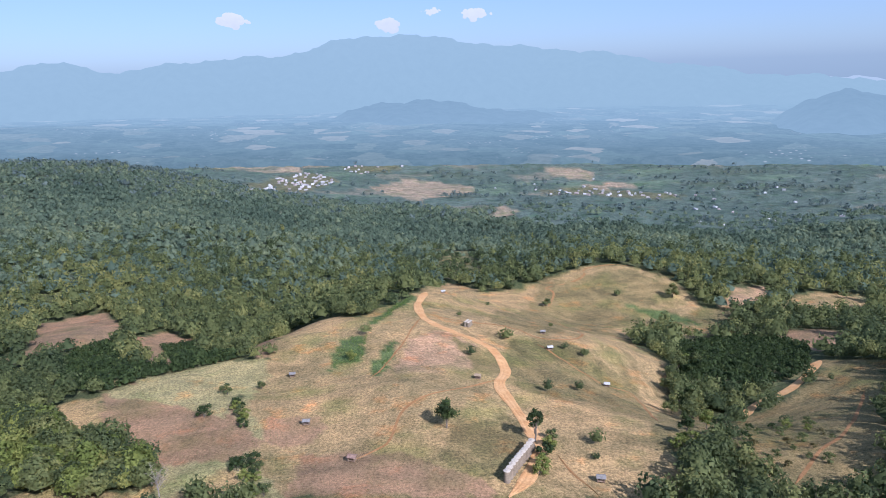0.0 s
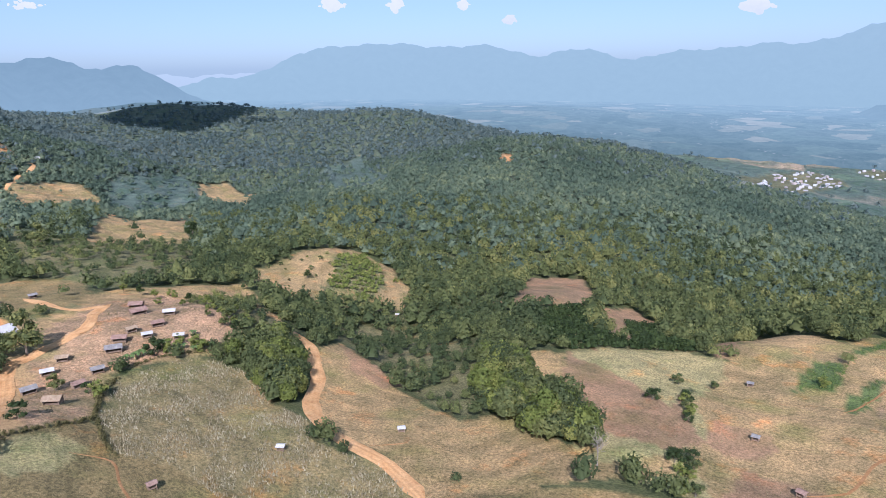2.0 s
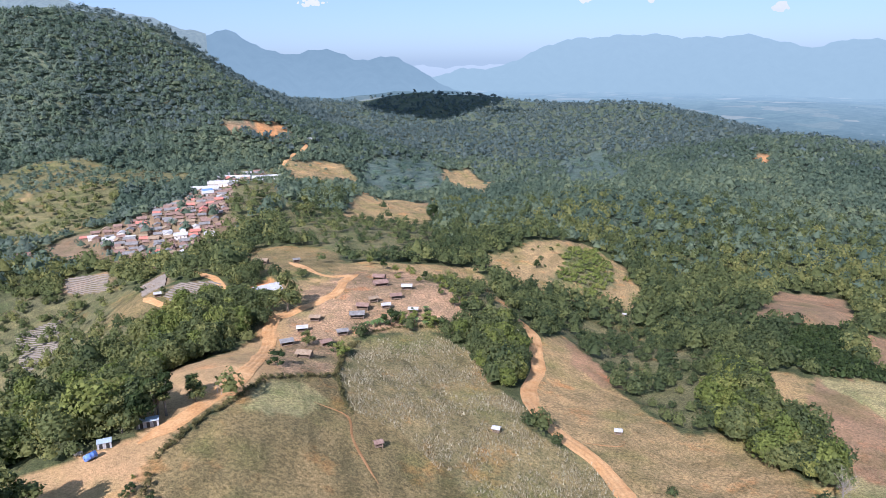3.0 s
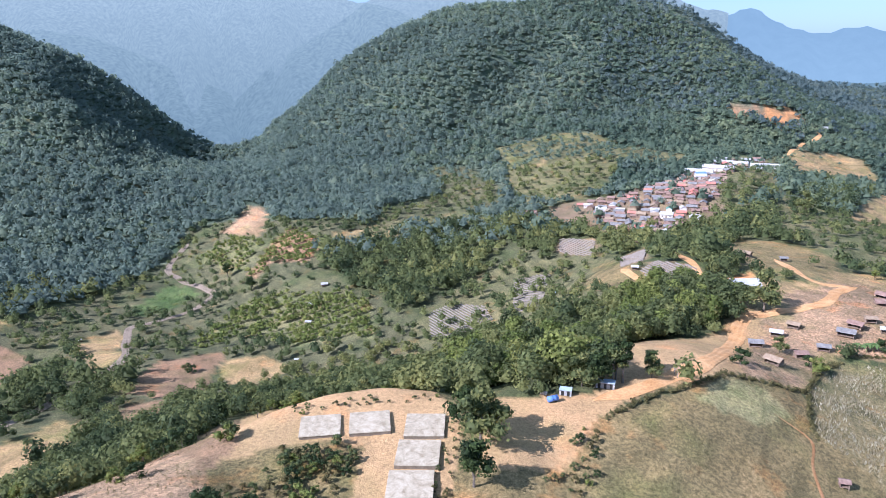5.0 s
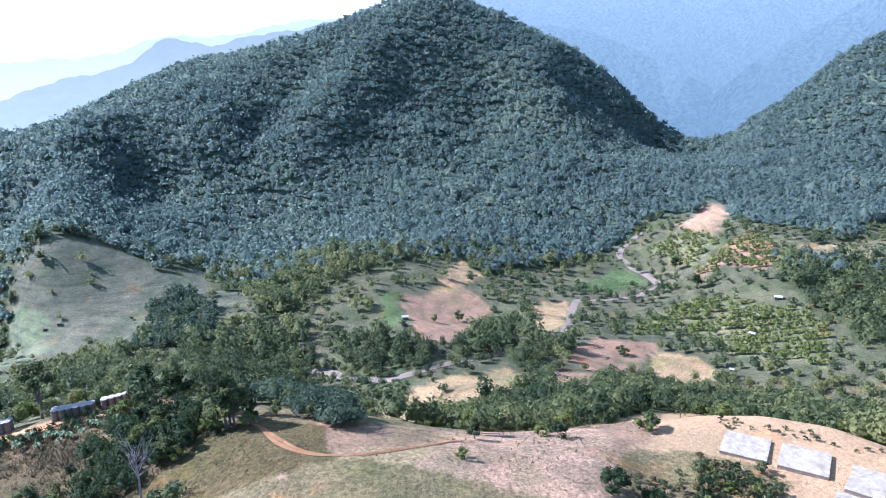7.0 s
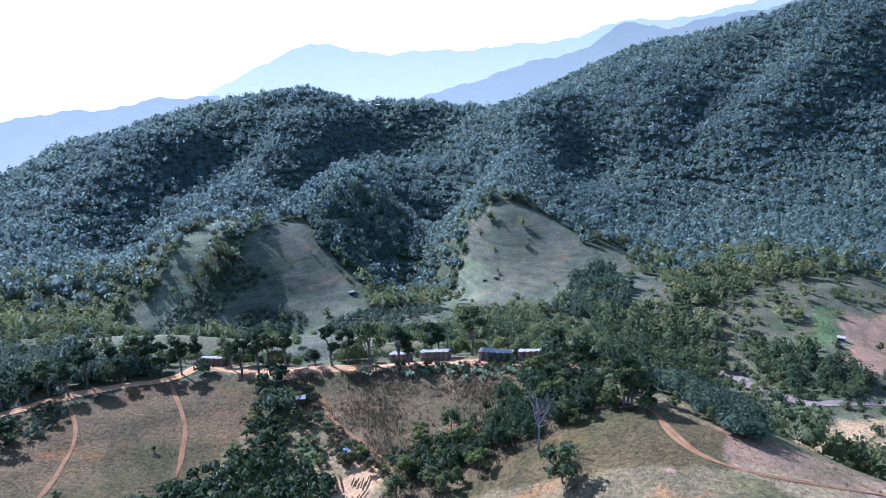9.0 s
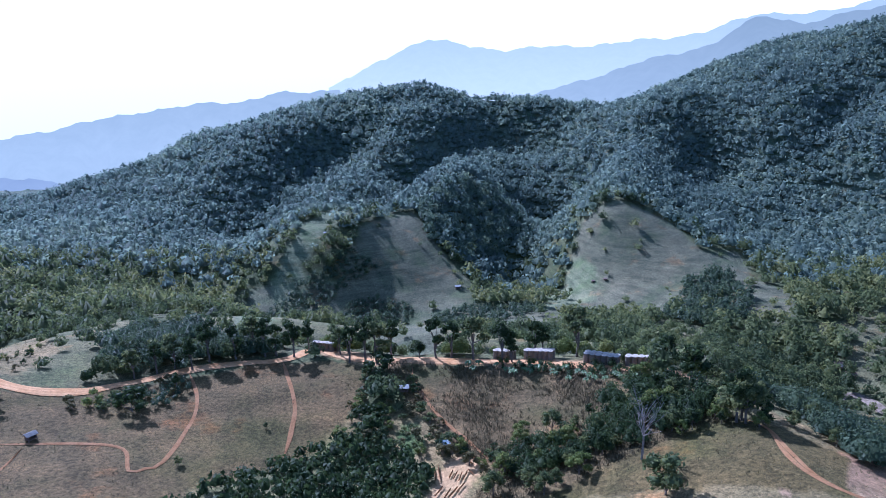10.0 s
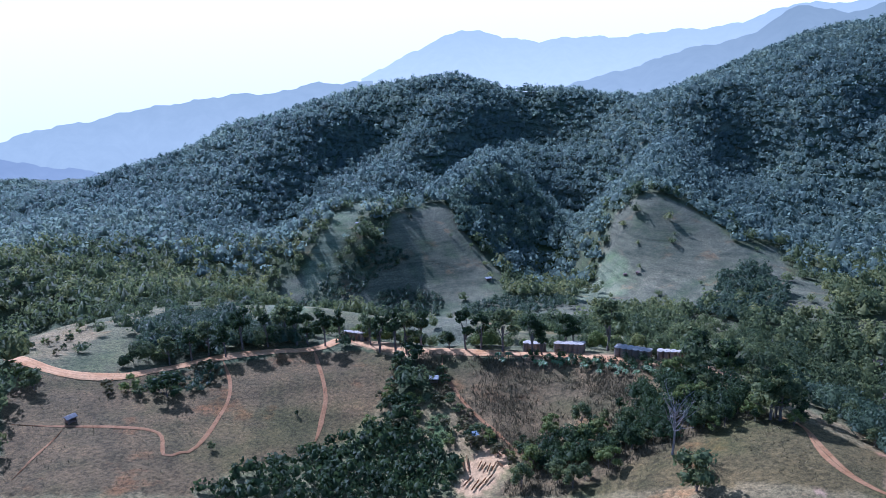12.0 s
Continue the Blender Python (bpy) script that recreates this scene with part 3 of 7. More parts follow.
FIELDS.append(("straw", [(-498, -232), (-542, -227), (-521, -204), (-483, -206)]))
FIELDS.append(("corn", [(-6, -102), (-16, -118), (-31, -120), (-47, -119), (-53, -106), (-35, -102), (-26, -100), (-17, -97)]))
FIELDS.append(("forest_floor", [(-134, -309), (-157, -308), (-186, -282), (-161, -240), (-102, -185), (-70, -154)]))
TRACKS = []
TRACKS.append(("road", 3.6, [(11.3, 131.1), (15.8, 138.6), (21.1, 154.7), (20.1, 164.1), (16.8, 183.2), (14.8, 198.3), (17.9, 219.0), (14.7, 237.3), (0.7, 254.2), (-7.1, 264.7), (-12.1, 278.7), (-14.2, 302.6), (-11.0, 326.9)]))
TRACKS.append(("path", 1.8, [(-8.6, 277.7), (7.7, 270.1), (24.0, 271.9), (35.8, 256.8), (51.2, 265.8), (57.0, 290.9), (59.3, 359.4)]))
TRACKS.append(("path", 2.2, [(58.9, 398.5), (66.2, 424.2), (63.3, 434.2), (88.5, 447.4), (95.3, 463.1), (129.9, 462.2)]))
TRACKS.append(("path", 1.2, [(-24.5, 148.4), (-18.3, 153.7), (-15.8, 157.9), (-12.6, 176.7), (0.0, 189.2), (14.3, 203.0)]))
TRACKS.append(("path", 1.2, [(-25.4, 202.2), (-19.2, 227.0), (-11.9, 273.2)]))
TRACKS.append(("path", 1.4, [(32.9, 250.8), (50.3, 221.3), (61.4, 218.8), (57.2, 177.8)]))
TRACKS.append(("path", 1, [(24.8, 152.0), (26.8, 143.9), (30.9, 133.2)]))
TRACKS.append(("road", 3.4, [(94.0, 207.8), (105.4, 222.2), (120.5, 229.5), (138.2, 248.4), (145.6, 257.5)]))
TRACKS.append(("path", 1.6, [(75.4, 137.8), (88.8, 153.2), (105.5, 170.1), (136.5, 213.6)]))
TRACKS.append(("road", 4.6, [(-86.0, 98.4), (-104.2, 105.9), (-119.3, 106.9), (-133.6, 110.6), (-146.7, 119.5), (-164.7, 137.3), (-185.2, 151.5), (-201.7, 158.1)]))
TRACKS.append(("path", 1, [(-110.8, 52.6), (-125.5, 54.2), (-136.7, 57.7), (-142.3, 51.9)]))
TRACKS.append(("path", 1, [(-114.2, 110.0), (-108.7, 117.6), (-110.9, 121.0)]))
TRACKS.append(("road", 4.5, [(-134.3, 13.2), (-143.9, 27.7), (-166.1, 45.4), (-217.3, 66.4), (-225.5, 74.5), (-234.8, 96.3), (-258.0, 111.2), (-268.4, 122.1)]))
TRACKS.append(("road", 3.5, [(-327.6, 62.1), (-284.7, 65.9), (-250.4, 61.7)]))
TRACKS.append(("road", 3.5, [(-265.9, 120.9), (-272.7, 106.2), (-308.7, 105.0)]))
TRACKS.append(("road", 4, [(-617.6, 208.6), (-690.6, 332.4), (-635.9, 381.8), (-545.3, 360.5)]))
TRACKS.append(("road", 4, [(-736.4, 242.1), (-821.2, 294.8), (-861.6, 327.9), (-886.5, 311.1)]))
TRACKS.append(("road", 3.5, [(-296.8, 38.7), (-264.6, 44.1), (-277.4, 51.3)]))
TRACKS.append(("path", 1.3, [(-54.8, -98.3), (-53.8, -86.2), (-61.4, -77.3), (-79.9, -74.3)]))
TRACKS.append(("road", 3.3, [(108.9, -153.1), (89.0, -141.6), (76.6, -141.6), (68.8, -147.2), (55.4, -154.3), (34.5, -159.9), (28.6, -168.2), (21.9, -160.8), (11.8, -155.5), (1.0, -151.0), (-14.5, -147.9), (-24.2, -144.1), (-40.5, -135.3), (-50.8, -131.1), (-54.7, -121.0)]))
TRACKS.append(("path", 1.3, [(55.6, -152.5), (50.8, -142.1), (48.9, -132.4), (49.1, -115.5), (51.2, -112.9), (53.8, -111.7), (57.8, -119.2), (66.9, -120.3), (81.2, -119.0), (85.4, -118.9)]))
TRACKS.append(("path", 1.5, [(35.0, -158.5), (29.2, -139.3), (28.3, -129.5), (28.4, -120.1)]))
TRACKS.append(("path", 1.2, [(3.3, -149.3), (3.0, -143.7), (-1.1, -132.6), (-6.4, -123.0), (-10.6, -114.6)]))
TRACKS.append(("path", 1.3, [(-53.0, -105.7), (-55.4, -101.0), (-54.3, -87.3), (-56.4, -81.6)]))
TRACKS.append(("path", 0.9, [(75.4, -118.0), (74.9, -111.5), (74.1, -100.1)]))
BANKS = [[(-0.4, -115.1), (-0.7, -110.7)], [(-1.2, -115.4), (-1.5, -110.8)], [(-3.1, -110.9), (-3.9, -113.0)], [(-3.8, -110.2), (-4.7, -112.4)], [(-4.7, -109.2), (-5.5, -111.8)], [(-5.5, -109.3), (-6.5, -111.8)], [(-4.2, -106.2), (-5.7, -108.2)], [(-2.8, -105.2), (-4.4, -107.5)], [(-1.8, -104.8), (-3.2, -107.4)], [(-5.8, -116.3), (-7.7, -113.5)], [(-7.5, -116.4), (-8.6, -114.3)], [(-6.7, -112.1), (-7.6, -110.0)], [(-0.4, -106.2), (-1.9, -108.6)]]
STREAM = [(-67, -120), (-81, -137), (-157, -237), (-166, -213), (-179, -194), (-243, -185), (-267, -187), (-285, -190), (-309, -204), (-331, -215), (-343, -207), (-366, -195), (-382, -194), (-393, -196), (-408, -215), (-422, -234), (-445, -253), (-485, -257)]
# ---- ground: one sheet out to the horizon, finer near the camera and where it looks ----
COVER = {
    "forest_floor": (0.075, 0.085, 0.042), "dry_grass": (0.29, 0.208, 0.112), "pale_grass": (0.28, 0.245, 0.13),
    "brown_grass": (0.185, 0.145, 0.074), "brown_slope": (0.118, 0.085, 0.040), "red_soil": (0.265, 0.170, 0.107),
    "crop": (0.09, 0.125, 0.05), "straw": (0.33, 0.22, 0.145), "stubble": (0.20, 0.165, 0.088), "orchard": (0.155, 0.15, 0.08),
    "red_orchard": (0.27, 0.17, 0.11), "scrub": (0.135, 0.128, 0.068), "dirt": (0.40, 0.265, 0.14), "orange_bank": (0.50, 0.25, 0.11),
    "village": (0.205, 0.15, 0.10), "plots": (0.24, 0.17, 0.115), "valley": (0.105, 0.104, 0.060),
    # plain, plain_orchard, plain_crop: a bluish haze tint is mixed into the colour
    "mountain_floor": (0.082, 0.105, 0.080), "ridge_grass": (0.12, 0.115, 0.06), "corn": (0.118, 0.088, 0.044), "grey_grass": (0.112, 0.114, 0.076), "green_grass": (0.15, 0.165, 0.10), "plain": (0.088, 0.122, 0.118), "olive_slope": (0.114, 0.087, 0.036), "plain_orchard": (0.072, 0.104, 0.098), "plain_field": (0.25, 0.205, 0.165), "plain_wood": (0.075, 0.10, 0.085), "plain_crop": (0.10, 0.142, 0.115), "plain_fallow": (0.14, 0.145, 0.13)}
KINDS = list(COVER)
SMOOTH_KINDS = {"dirt": 0.5, "orange_bank": 0.5, "village": 0.6, "red_soil": 0.75}  # beaten or bare ground is less mottled


def inside(x, y, ring):
    """Which plan points lie inside a ring."""
    r = np.asarray(ring, float)
    got = np.zeros(x.shape, bool)
    for (x0, y0), (x1, y1) in zip(r, np.roll(r, -1, 0)):
        cross = (y0 > y) != (y1 > y)
        if y1 != y0:
            got ^= cross & (x < (x1 - x0) * (y - y0) / (y1 - y0) + x0)
    return got


def wobble(x, y, size, amount, seed):
    """Smooth plan offsets from summed sines, to ruffle borders."""
    a, b = seed * 1.7, seed * 2.3
    u = np.sin(x / size + a) + np.sin((x * 0.6 + y * 0.9) / size * 1.9 + b) * 0.6 + np.sin((y * 1.3 - x * 0.4) / size * 3.7 + a) * 0.35
    return u * amount


def cover_at(x, y):
    """The kind of ground cover (index into KINDS) at plan points."""
    k = np.zeros(x.shape, int)
    bearing = np.degrees(np.arctan2(-x, y))
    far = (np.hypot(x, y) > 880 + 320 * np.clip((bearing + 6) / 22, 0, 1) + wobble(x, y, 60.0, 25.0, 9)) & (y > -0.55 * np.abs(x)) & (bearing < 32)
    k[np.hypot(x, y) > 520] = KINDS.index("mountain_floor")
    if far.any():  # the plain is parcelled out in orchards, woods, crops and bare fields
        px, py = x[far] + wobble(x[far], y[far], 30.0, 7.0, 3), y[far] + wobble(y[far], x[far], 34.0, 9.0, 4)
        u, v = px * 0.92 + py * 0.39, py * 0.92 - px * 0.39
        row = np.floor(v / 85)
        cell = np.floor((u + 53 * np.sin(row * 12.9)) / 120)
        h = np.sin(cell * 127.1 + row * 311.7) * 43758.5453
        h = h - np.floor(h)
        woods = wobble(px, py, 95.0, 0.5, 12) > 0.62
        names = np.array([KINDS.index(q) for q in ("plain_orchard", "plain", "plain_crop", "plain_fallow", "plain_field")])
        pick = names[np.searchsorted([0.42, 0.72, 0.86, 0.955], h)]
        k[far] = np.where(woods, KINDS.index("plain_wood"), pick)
    k[np.hypot(x, y) < 135] = KINDS.index("brown_grass")
    wx = x + wobble(x, y, 5.0, 0.9, 1) * np.clip(np.hypot(x, y) / 250, 0.4, 3)
    wy = y + wobble(y, x, 5.0, 0.9, 2) * np.clip(np.hypot(x, y) / 250, 0.4, 3)
    for kind, ring in FIELDS:
        r = np.asarray(ring, float)
        lo, hi = r.min(0) - 6, r.max(0) + 6
        sel = (wx > lo[0]) & (wx < hi[0]) & (wy > lo[1]) & (wy < hi[1])
        if sel.any():
            idx = np.nonzero(sel)
            ok = inside(wx[idx], wy[idx], r)
            k[tuple(i[ok] for i in idx)] = KINDS.index(kind)
    return k


# crests (+) and gullies (-) down the mountain sides: height, half width, plan line
RIBS = [
    # the first three sink ground behind the ridge to suit the camera's view
    (-24, 30, [(-86, -118), (-98, -150), (-120, -180), (-152, -206)]),
    (-18, 28, [(-58, -160), (-82, -178), (-108, -192)]),
    (-17, 26, [(62, -204), (30, -204), (0, -190), (-30, -180), (-62, -168)]),
    (17, 34, [(-54, -822), (12, -737), (47, -690), (65, -583), (77, -447), (93, -392)]),
    (20, 36, [(-134, -791), (-79, -720), (-26, -580), (9, -513), (33, -440), (55, -406)]),
    (15, 38, [(-288, -742), (-216, -647), (-147, -527), (-110, -454), (-88, -424)]),
    (-13, 30, [(-71, -792), (-10, -670), (30, -551), (48, -460)]),
    (-18, 34, [(-175, -690), (-134, -610), (-78, -487), (-62, -435)]),
    (14, 36, [(102, -836), (143, -727), (177, -645), (187, -540)]),
    (-12, 30, [(42, -790), (95, -700), (119, -597)]),
    (15, 36, [(-394, -696), (-331, -631), (-275, -560), (-222, -480)]),
    (20, 40, [(-626, -653), (-530, -631), (-430, -586), (-380, -553), (-341, -514)]),
    (-15, 36, [(-540, -710), (-430, -650), (-345, -590)]),
    (14, 38, [(-707, -569), (-653, -477), (-587, -394)]),
    (-12, 32, [(-641, -590), (-576, -502), (-468, -422)]),
    (13, 40, [(-1023, -13), (-870, -98), (-784, -153)]),
    (-11, 34, [(-985, 40), (-877, -30), (-800, -58)]),
    (13, 36, [(-1058, 159), (-936, 81), (-847, 37)]),
]


def ribs_at(x, y):
    out = np.zeros(x.shape)
    for tall, wide, line in RIBS:
        p = np.asarray(line, float)
        near = (x > p[:, 0].min() - 3 * wide) & (x < p[:, 0].max() + 3 * wide) & (y > p[:, 1].min() - 3 * wide) & (y < p[:, 1].max() + 3 * wide)
        u, v = x[near], y[near]
        if not u.size:
            continue
        v = v + wobble(u, v, 14.0, 3.0, 6)
        best, along = np.full(u.shape, 1e9), np.zeros(u.shape)
        n = len(p) - 1
        for i, (a, b) in enumerate(zip(p[:-1], p[1:])):
            d = b - a
            t = np.clip(((u - a[0]) * d[0] + (v - a[1]) * d[1]) / (d @ d), 0, 1)
            q = np.hypot(u - a[0] - t * d[0], v - a[1] - t * d[1])
            along = np.where(q < best, (i + t) / n, along)
            best = np.minimum(q, best)
        out[near] += tall * np.exp(-(best / wide) ** 2) * np.clip(np.minimum(along * 3.5, (1 - along) * 3 + 0.25), 0, 1)
    return out


def swells(x, y):
    """Small swells everywhere, spurs and gullies on the mountain sides."""
    R = np.hypot(x, y)
    s = wobble(x, y, 9.0, 0.22, 5) * np.clip(R / 120, 0, 2) + wobble(y, x, 31.0, 0.7, 7) * np.clip((R - 80) / 300, 0, 3)
    ribs = wobble(x, y, 62.0, 2.6, 3) + wobble(y, x, 37.0, 1.3, 4)
    ribs = ribs + wobble(x + y * 0.5, y, 24.0, 1.5, 8)
    return s + ribs_at(x, y) + ribs * np.clip((R - 480) / 200, 0, 1) * np.clip((1250 - R) / 300, 0, 1)


def ring_mesh(name, mat, az, rad):
    """A sheet of quads over bearings and radii."""
    A, R = np.meshgrid(az, rad)
    x, y = -np.sin(A) * R, np.cos(A) * R
    z = land(x, y) + swells(x, y)
    n, m = len(az), len(rad)
    i = np.arange(m - 1)[:, None] * n + np.arange(n - 1)[None]
    quads = np.stack([i, i + 1, i + n + 1, i + n], -1).reshape(-1, 4)
    me = bpy.data.meshes.new(name)
    co = np.stack([x, y, z], -1).reshape(-1, 3)
    me.vertices.add(len(co))
    me.vertices.foreach_set("co", co.astype(np.float32).ravel())
    me.loops.add(quads.size)
    me.loops.foreach_set("vertex_index", quads.astype(np.int32).ravel())
    me.polygons.add(len(quads))
    me.polygons.foreach_set("loop_start", np.arange(0, quads.size, 4, dtype=np.int32))
    me.update(calc_edges=True)
    me.polygons.foreach_set("use_smooth", np.ones(len(quads), bool))
    table = np.array([COVER[k] for k in KINDS])
    k = cover_at(x, y)
    col = np.ones((co.shape[0], 4), np.float32)
    col[:, :3] = table[k.ravel()]
    col[:, 3] = np.array([SMOOTH_KINDS.get(q, 1.0) for q in KINDS])[k.ravel()]
    at = me.attributes.new("cover", "FLOAT_COLOR", "POINT")
    at.data.foreach_set("color", col.ravel())
    me.materials.append(mat)
    return new(name, me), z


_az = np.radians(np.concatenate([np.arange(-44, 226, 0.42), np.arange(226, 315.9, 3.0), [316.0]]))
_rad = np.concatenate([[0.0, 2, 8, 16, 28], 40 * 1.0125 ** np.arange(0, 252), ])
_rad = np.concatenate([_rad, _rad[-1] * 1.025 ** np.arange(1, 200)])
_rad = _rad[_rad < 4850]
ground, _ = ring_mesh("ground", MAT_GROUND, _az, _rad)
tagged(ground, "dry grassy hills, red fields and wooded slopes", "ground", kind="structure")


def height(x, y):
    """The ground's height with its small swells."""
    x, y = np.atleast_1d(np.asarray(x, float)), np.atleast_1d(np.asarray(y, float))
    return land(x, y) + swells(x, y)


def strip(name, mat, line, width, lift, label, category):
    """A beaten track laid over the ground along a plan line."""
    p = np.asarray(line, float)
    q = [p[0]]
    for i in range(len(p) - 1):
        a, b, c, d = p[max(i - 1, 0)], p[i], p[i + 1], p[min(i + 2, len(p) - 1)]
        n = max(2, int(np.linalg.norm(c - b) / 1.5))
        for s in np.linspace(0, 1, n + 1)[1:]:
            q.append(0.5 * (2 * b + (c - a) * s + (2 * a - 5 * b + 4 * c - d) * s * s + (3 * b - a - 3 * c + d) * s ** 3))
    q = np.array(q)
    t = np.gradient(q, axis=0)
    t /= np.linalg.norm(t, axis=1)[:, None] + 1e-9
    side = np.stack([-t[:, 1], t[:, 0]], 1)
    k = 7
    rng = np.random.RandomState(int(abs(p[0, 0] * 7 + p[0, 1])))
    w = width * (0.5 + 0.08 * np.sin(np.arange(len(q)) * 0.37) + rng.uniform(-0.02, 0.02, len(q)))
    w2 = width * (0.5 + 0.08 * np.sin(np.arange(len(q)) * 0.29 + 2) + rng.uniform(-0.02, 0.02, len(q)))
    ends = np.clip(np.minimum(np.arange(len(q)), np.arange(len(q))[::-1]) / 5.0, 0.12, 1)  # a track thins out at its ends
    w, w2 = w * ends, w2 * ends
    u = np.linspace(-1, 1, k)
    off = np.where(u[None] < 0, u[None] * w[:, None], u[None] * w2[:, None])
    xy = q[:, None] + side[:, None] * off[..., None]
    z = height(xy[..., 0], xy[..., 1]) + lift - 0.5 * lift * np.abs(u)[None] ** 4 - 0.35 * lift * (np.abs(np.abs(u) - 0.45) < 0.2)[None]
    co = np.concatenate([xy, z[..., None]], -1).reshape(-1, 3)
    n = len(q)
    faces = [(i * k + j, (i + 1) * k + j, (i + 1) * k + j + 1, i * k + j + 1) for i in range(n - 1) for j in range(k - 1)]
    me = bpy.data.meshes.new(name)
    me.from_pydata(co.tolist(), [], [f[::-1] for f in faces])
    me.materials.append(mat)
    return tagged(new(name, me), label, category, kind="structure")


for _kind, _w, _line in TRACKS:
    if _kind == "road":
        strip("road", MAT_ROAD, _line, _w, 0.24, "rutted orange dirt road along the hills", "road")
    else:
        strip("footpath", MAT_PATH, _line, _w * 0.64, 0.12, "narrow trodden red earth footpath across a field", "path")
strip("stream_bed", MAT_STREAM, STREAM, 4.2, 0.3, "pale stony stream bed winding through the valley", "stream")
for _line in BANKS:
    strip("earth_bank", MAT_PATH, _line, 0.9, 0.6, "freshly dug orange earth bank of a small terrace", "bank")

# ---- woods ----
ICO = bmesh.new()
bmesh.ops.create_icosphere(ICO, subdivisions=1, radius=1)
ICO_V = np.array([v.co for v in ICO.verts])
ICO_F = np.array([[v.index for v in f.verts] for f in ICO.faces])
ICO.free()


def many(name, mat, co, tri, tint, smooth=True):
    """One mesh from stacked triangles, with a tone for each vertex."""
    me = bpy.data.meshes.new(name)
    me.vertices.add(len(co))
    me.vertices.foreach_set("co", co.astype(np.float32).ravel())
    me.loops.add(tri.size)
    me.loops.foreach_set("vertex_index", tri.astype(np.int32).ravel())
    me.polygons.add(len(tri))
    me.polygons.foreach_set("loop_start", np.arange(0, tri.size, 3, dtype=np.int32))
    me.update(calc_edges=True)
    at = me.attributes.new("tint", "FLOAT", "POINT")
    at.data.foreach_set("value", tint.astype(np.float32))
    me.polygons.foreach_set("use_smooth", np.full(len(tri), smooth))
    me.materials.append(mat)
    return me


TENT_V = np.array([(0, 0, 1.0)] + [(math.cos(k * 1.2566), math.sin(k * 1.2566), -0.5) for k in range(5)])
TENT_F = np.array([(0, 1 + k, 1 + (k + 1) % 5) for k in range(5)])


def canopy(name, mat, x, y, size, leaves, seed, core=True, single=False, tone=None, core_tone=0.9, flake=1.0, low=False):
    """A stand of trees: each a lumpy core with loose leaf clumps round it."""
    rng = np.random.RandomState(seed)
    n = len(x)
    z = height(x, y)
    tall = size * (rng.uniform(0.8, 1.25, n) if low else rng.uniform(0.75, 1.35, n))
    wide = size * (rng.uniform(0.5, 0.68, n) if low else rng.uniform(0.42, 0.62, n))
    ball_v, ball_f = (TENT_V, TENT_F) if low or single else (ICO_V, ICO_F)
    tone = rng.beta(2, 2.6, n) if tone is None else tone
    cos, tris, tints, base = [], [], [], 0
    if core:
        v = ball_v[None] * (1 + rng.uniform(-0.42 if low else -0.3, 0.3 if low else 0.22, (n, len(ball_v), 1)))
        v = v * np.stack([wide, wide, tall * 0.46], 1)[:, None] * (0.8 if low or single else 0.92)
        v[..., 0] += x[:, None]
        v[..., 1] += y[:, None]
        v[..., 2] += (z + tall * 0.55)[:, None]
        f = ball_f[None] + (np.arange(n) * len(ball_v))[:, None, None]
        cos.append(v.reshape(-1, 3)), tris.append(f.reshape(-1, 3))
        # cores darkened slightly in colour, for shade inside the crown
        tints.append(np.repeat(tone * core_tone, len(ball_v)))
        base = n * len(ball_v)
    if leaves:
        m = n * leaves
        d = rng.normal(size=(m, 3))
        d[:, 2] = np.abs(d[:, 2]) * 1.05 - 0.35
        d /= np.linalg.norm(d, axis=1)[:, None]
        k = np.repeat(np.arange(n), leaves)
        lump = 1 + 0.22 * np.sin(d[:, 0] * 5 + k * 1.3) * np.sin(d[:, 1] * 5 + k * 2.1)
        c = d * np.stack([wide[k], wide[k], tall[k] * 0.48], 1) * (lump * rng.uniform(0.8, 1.08, m))[:, None]
        c += np.stack([x[k], y[k], z[k] + tall[k] * 0.55], 1)
        up = d + rng.normal(size=(m, 3)) * (0.28 if low else 0.42)
        up /= np.linalg.norm(up, axis=1)[:, None]
        s = np.cross(up, rng.normal(size=(m, 3)))
        s /= np.linalg.norm(s, axis=1)[:, None]
        w = np.cross(up, s)
        r = (size if np.ndim(size) == 0 else size[k]) * rng.uniform(0.12, 0.24, m) * flake
        if single:
            q = np.stack([c + s * r[:, None] * 1.3, c + w * r[:, None] * 1.1 - s * r[:, None] * 0.5, c - w * r[:, None] * 1.1 - s * r[:, None] * 0.5 - up * r[:, None] * 0.3], 1)
            cos.append(q.reshape(-1, 3))
            tris.append(base + np.arange(m * 3).reshape(-1, 3))
            tints.append(np.repeat(np.clip(tone[k] + rng.normal(0, 0.07, m), 0, 1), 3))
            return many(name, mat, np.concatenate(cos), np.concatenate(tris), np.concatenate(tints), True)
        q = np.stack([c + s * r[:, None], c + w * r[:, None] * 0.8, c - s * r[:, None] * 0.9 - up * r[:, None] * 0.4, c - w * r[:, None] * 0.9], 1)
        i = base + np.arange(m)[:, None] * 4
        cos.append(q.reshape(-1, 3))
        tris.append(np.concatenate([i + [[0, 1, 2]], i + [[0, 2, 3]]], 1).reshape(-1, 3))
        tints.append(np.repeat(np.clip(tone[k] + rng.normal(0, 0.07, m), 0, 1), 4))
    return many(name, mat, np.concatenate(cos), np.concatenate(tris), np.concatenate(tints))


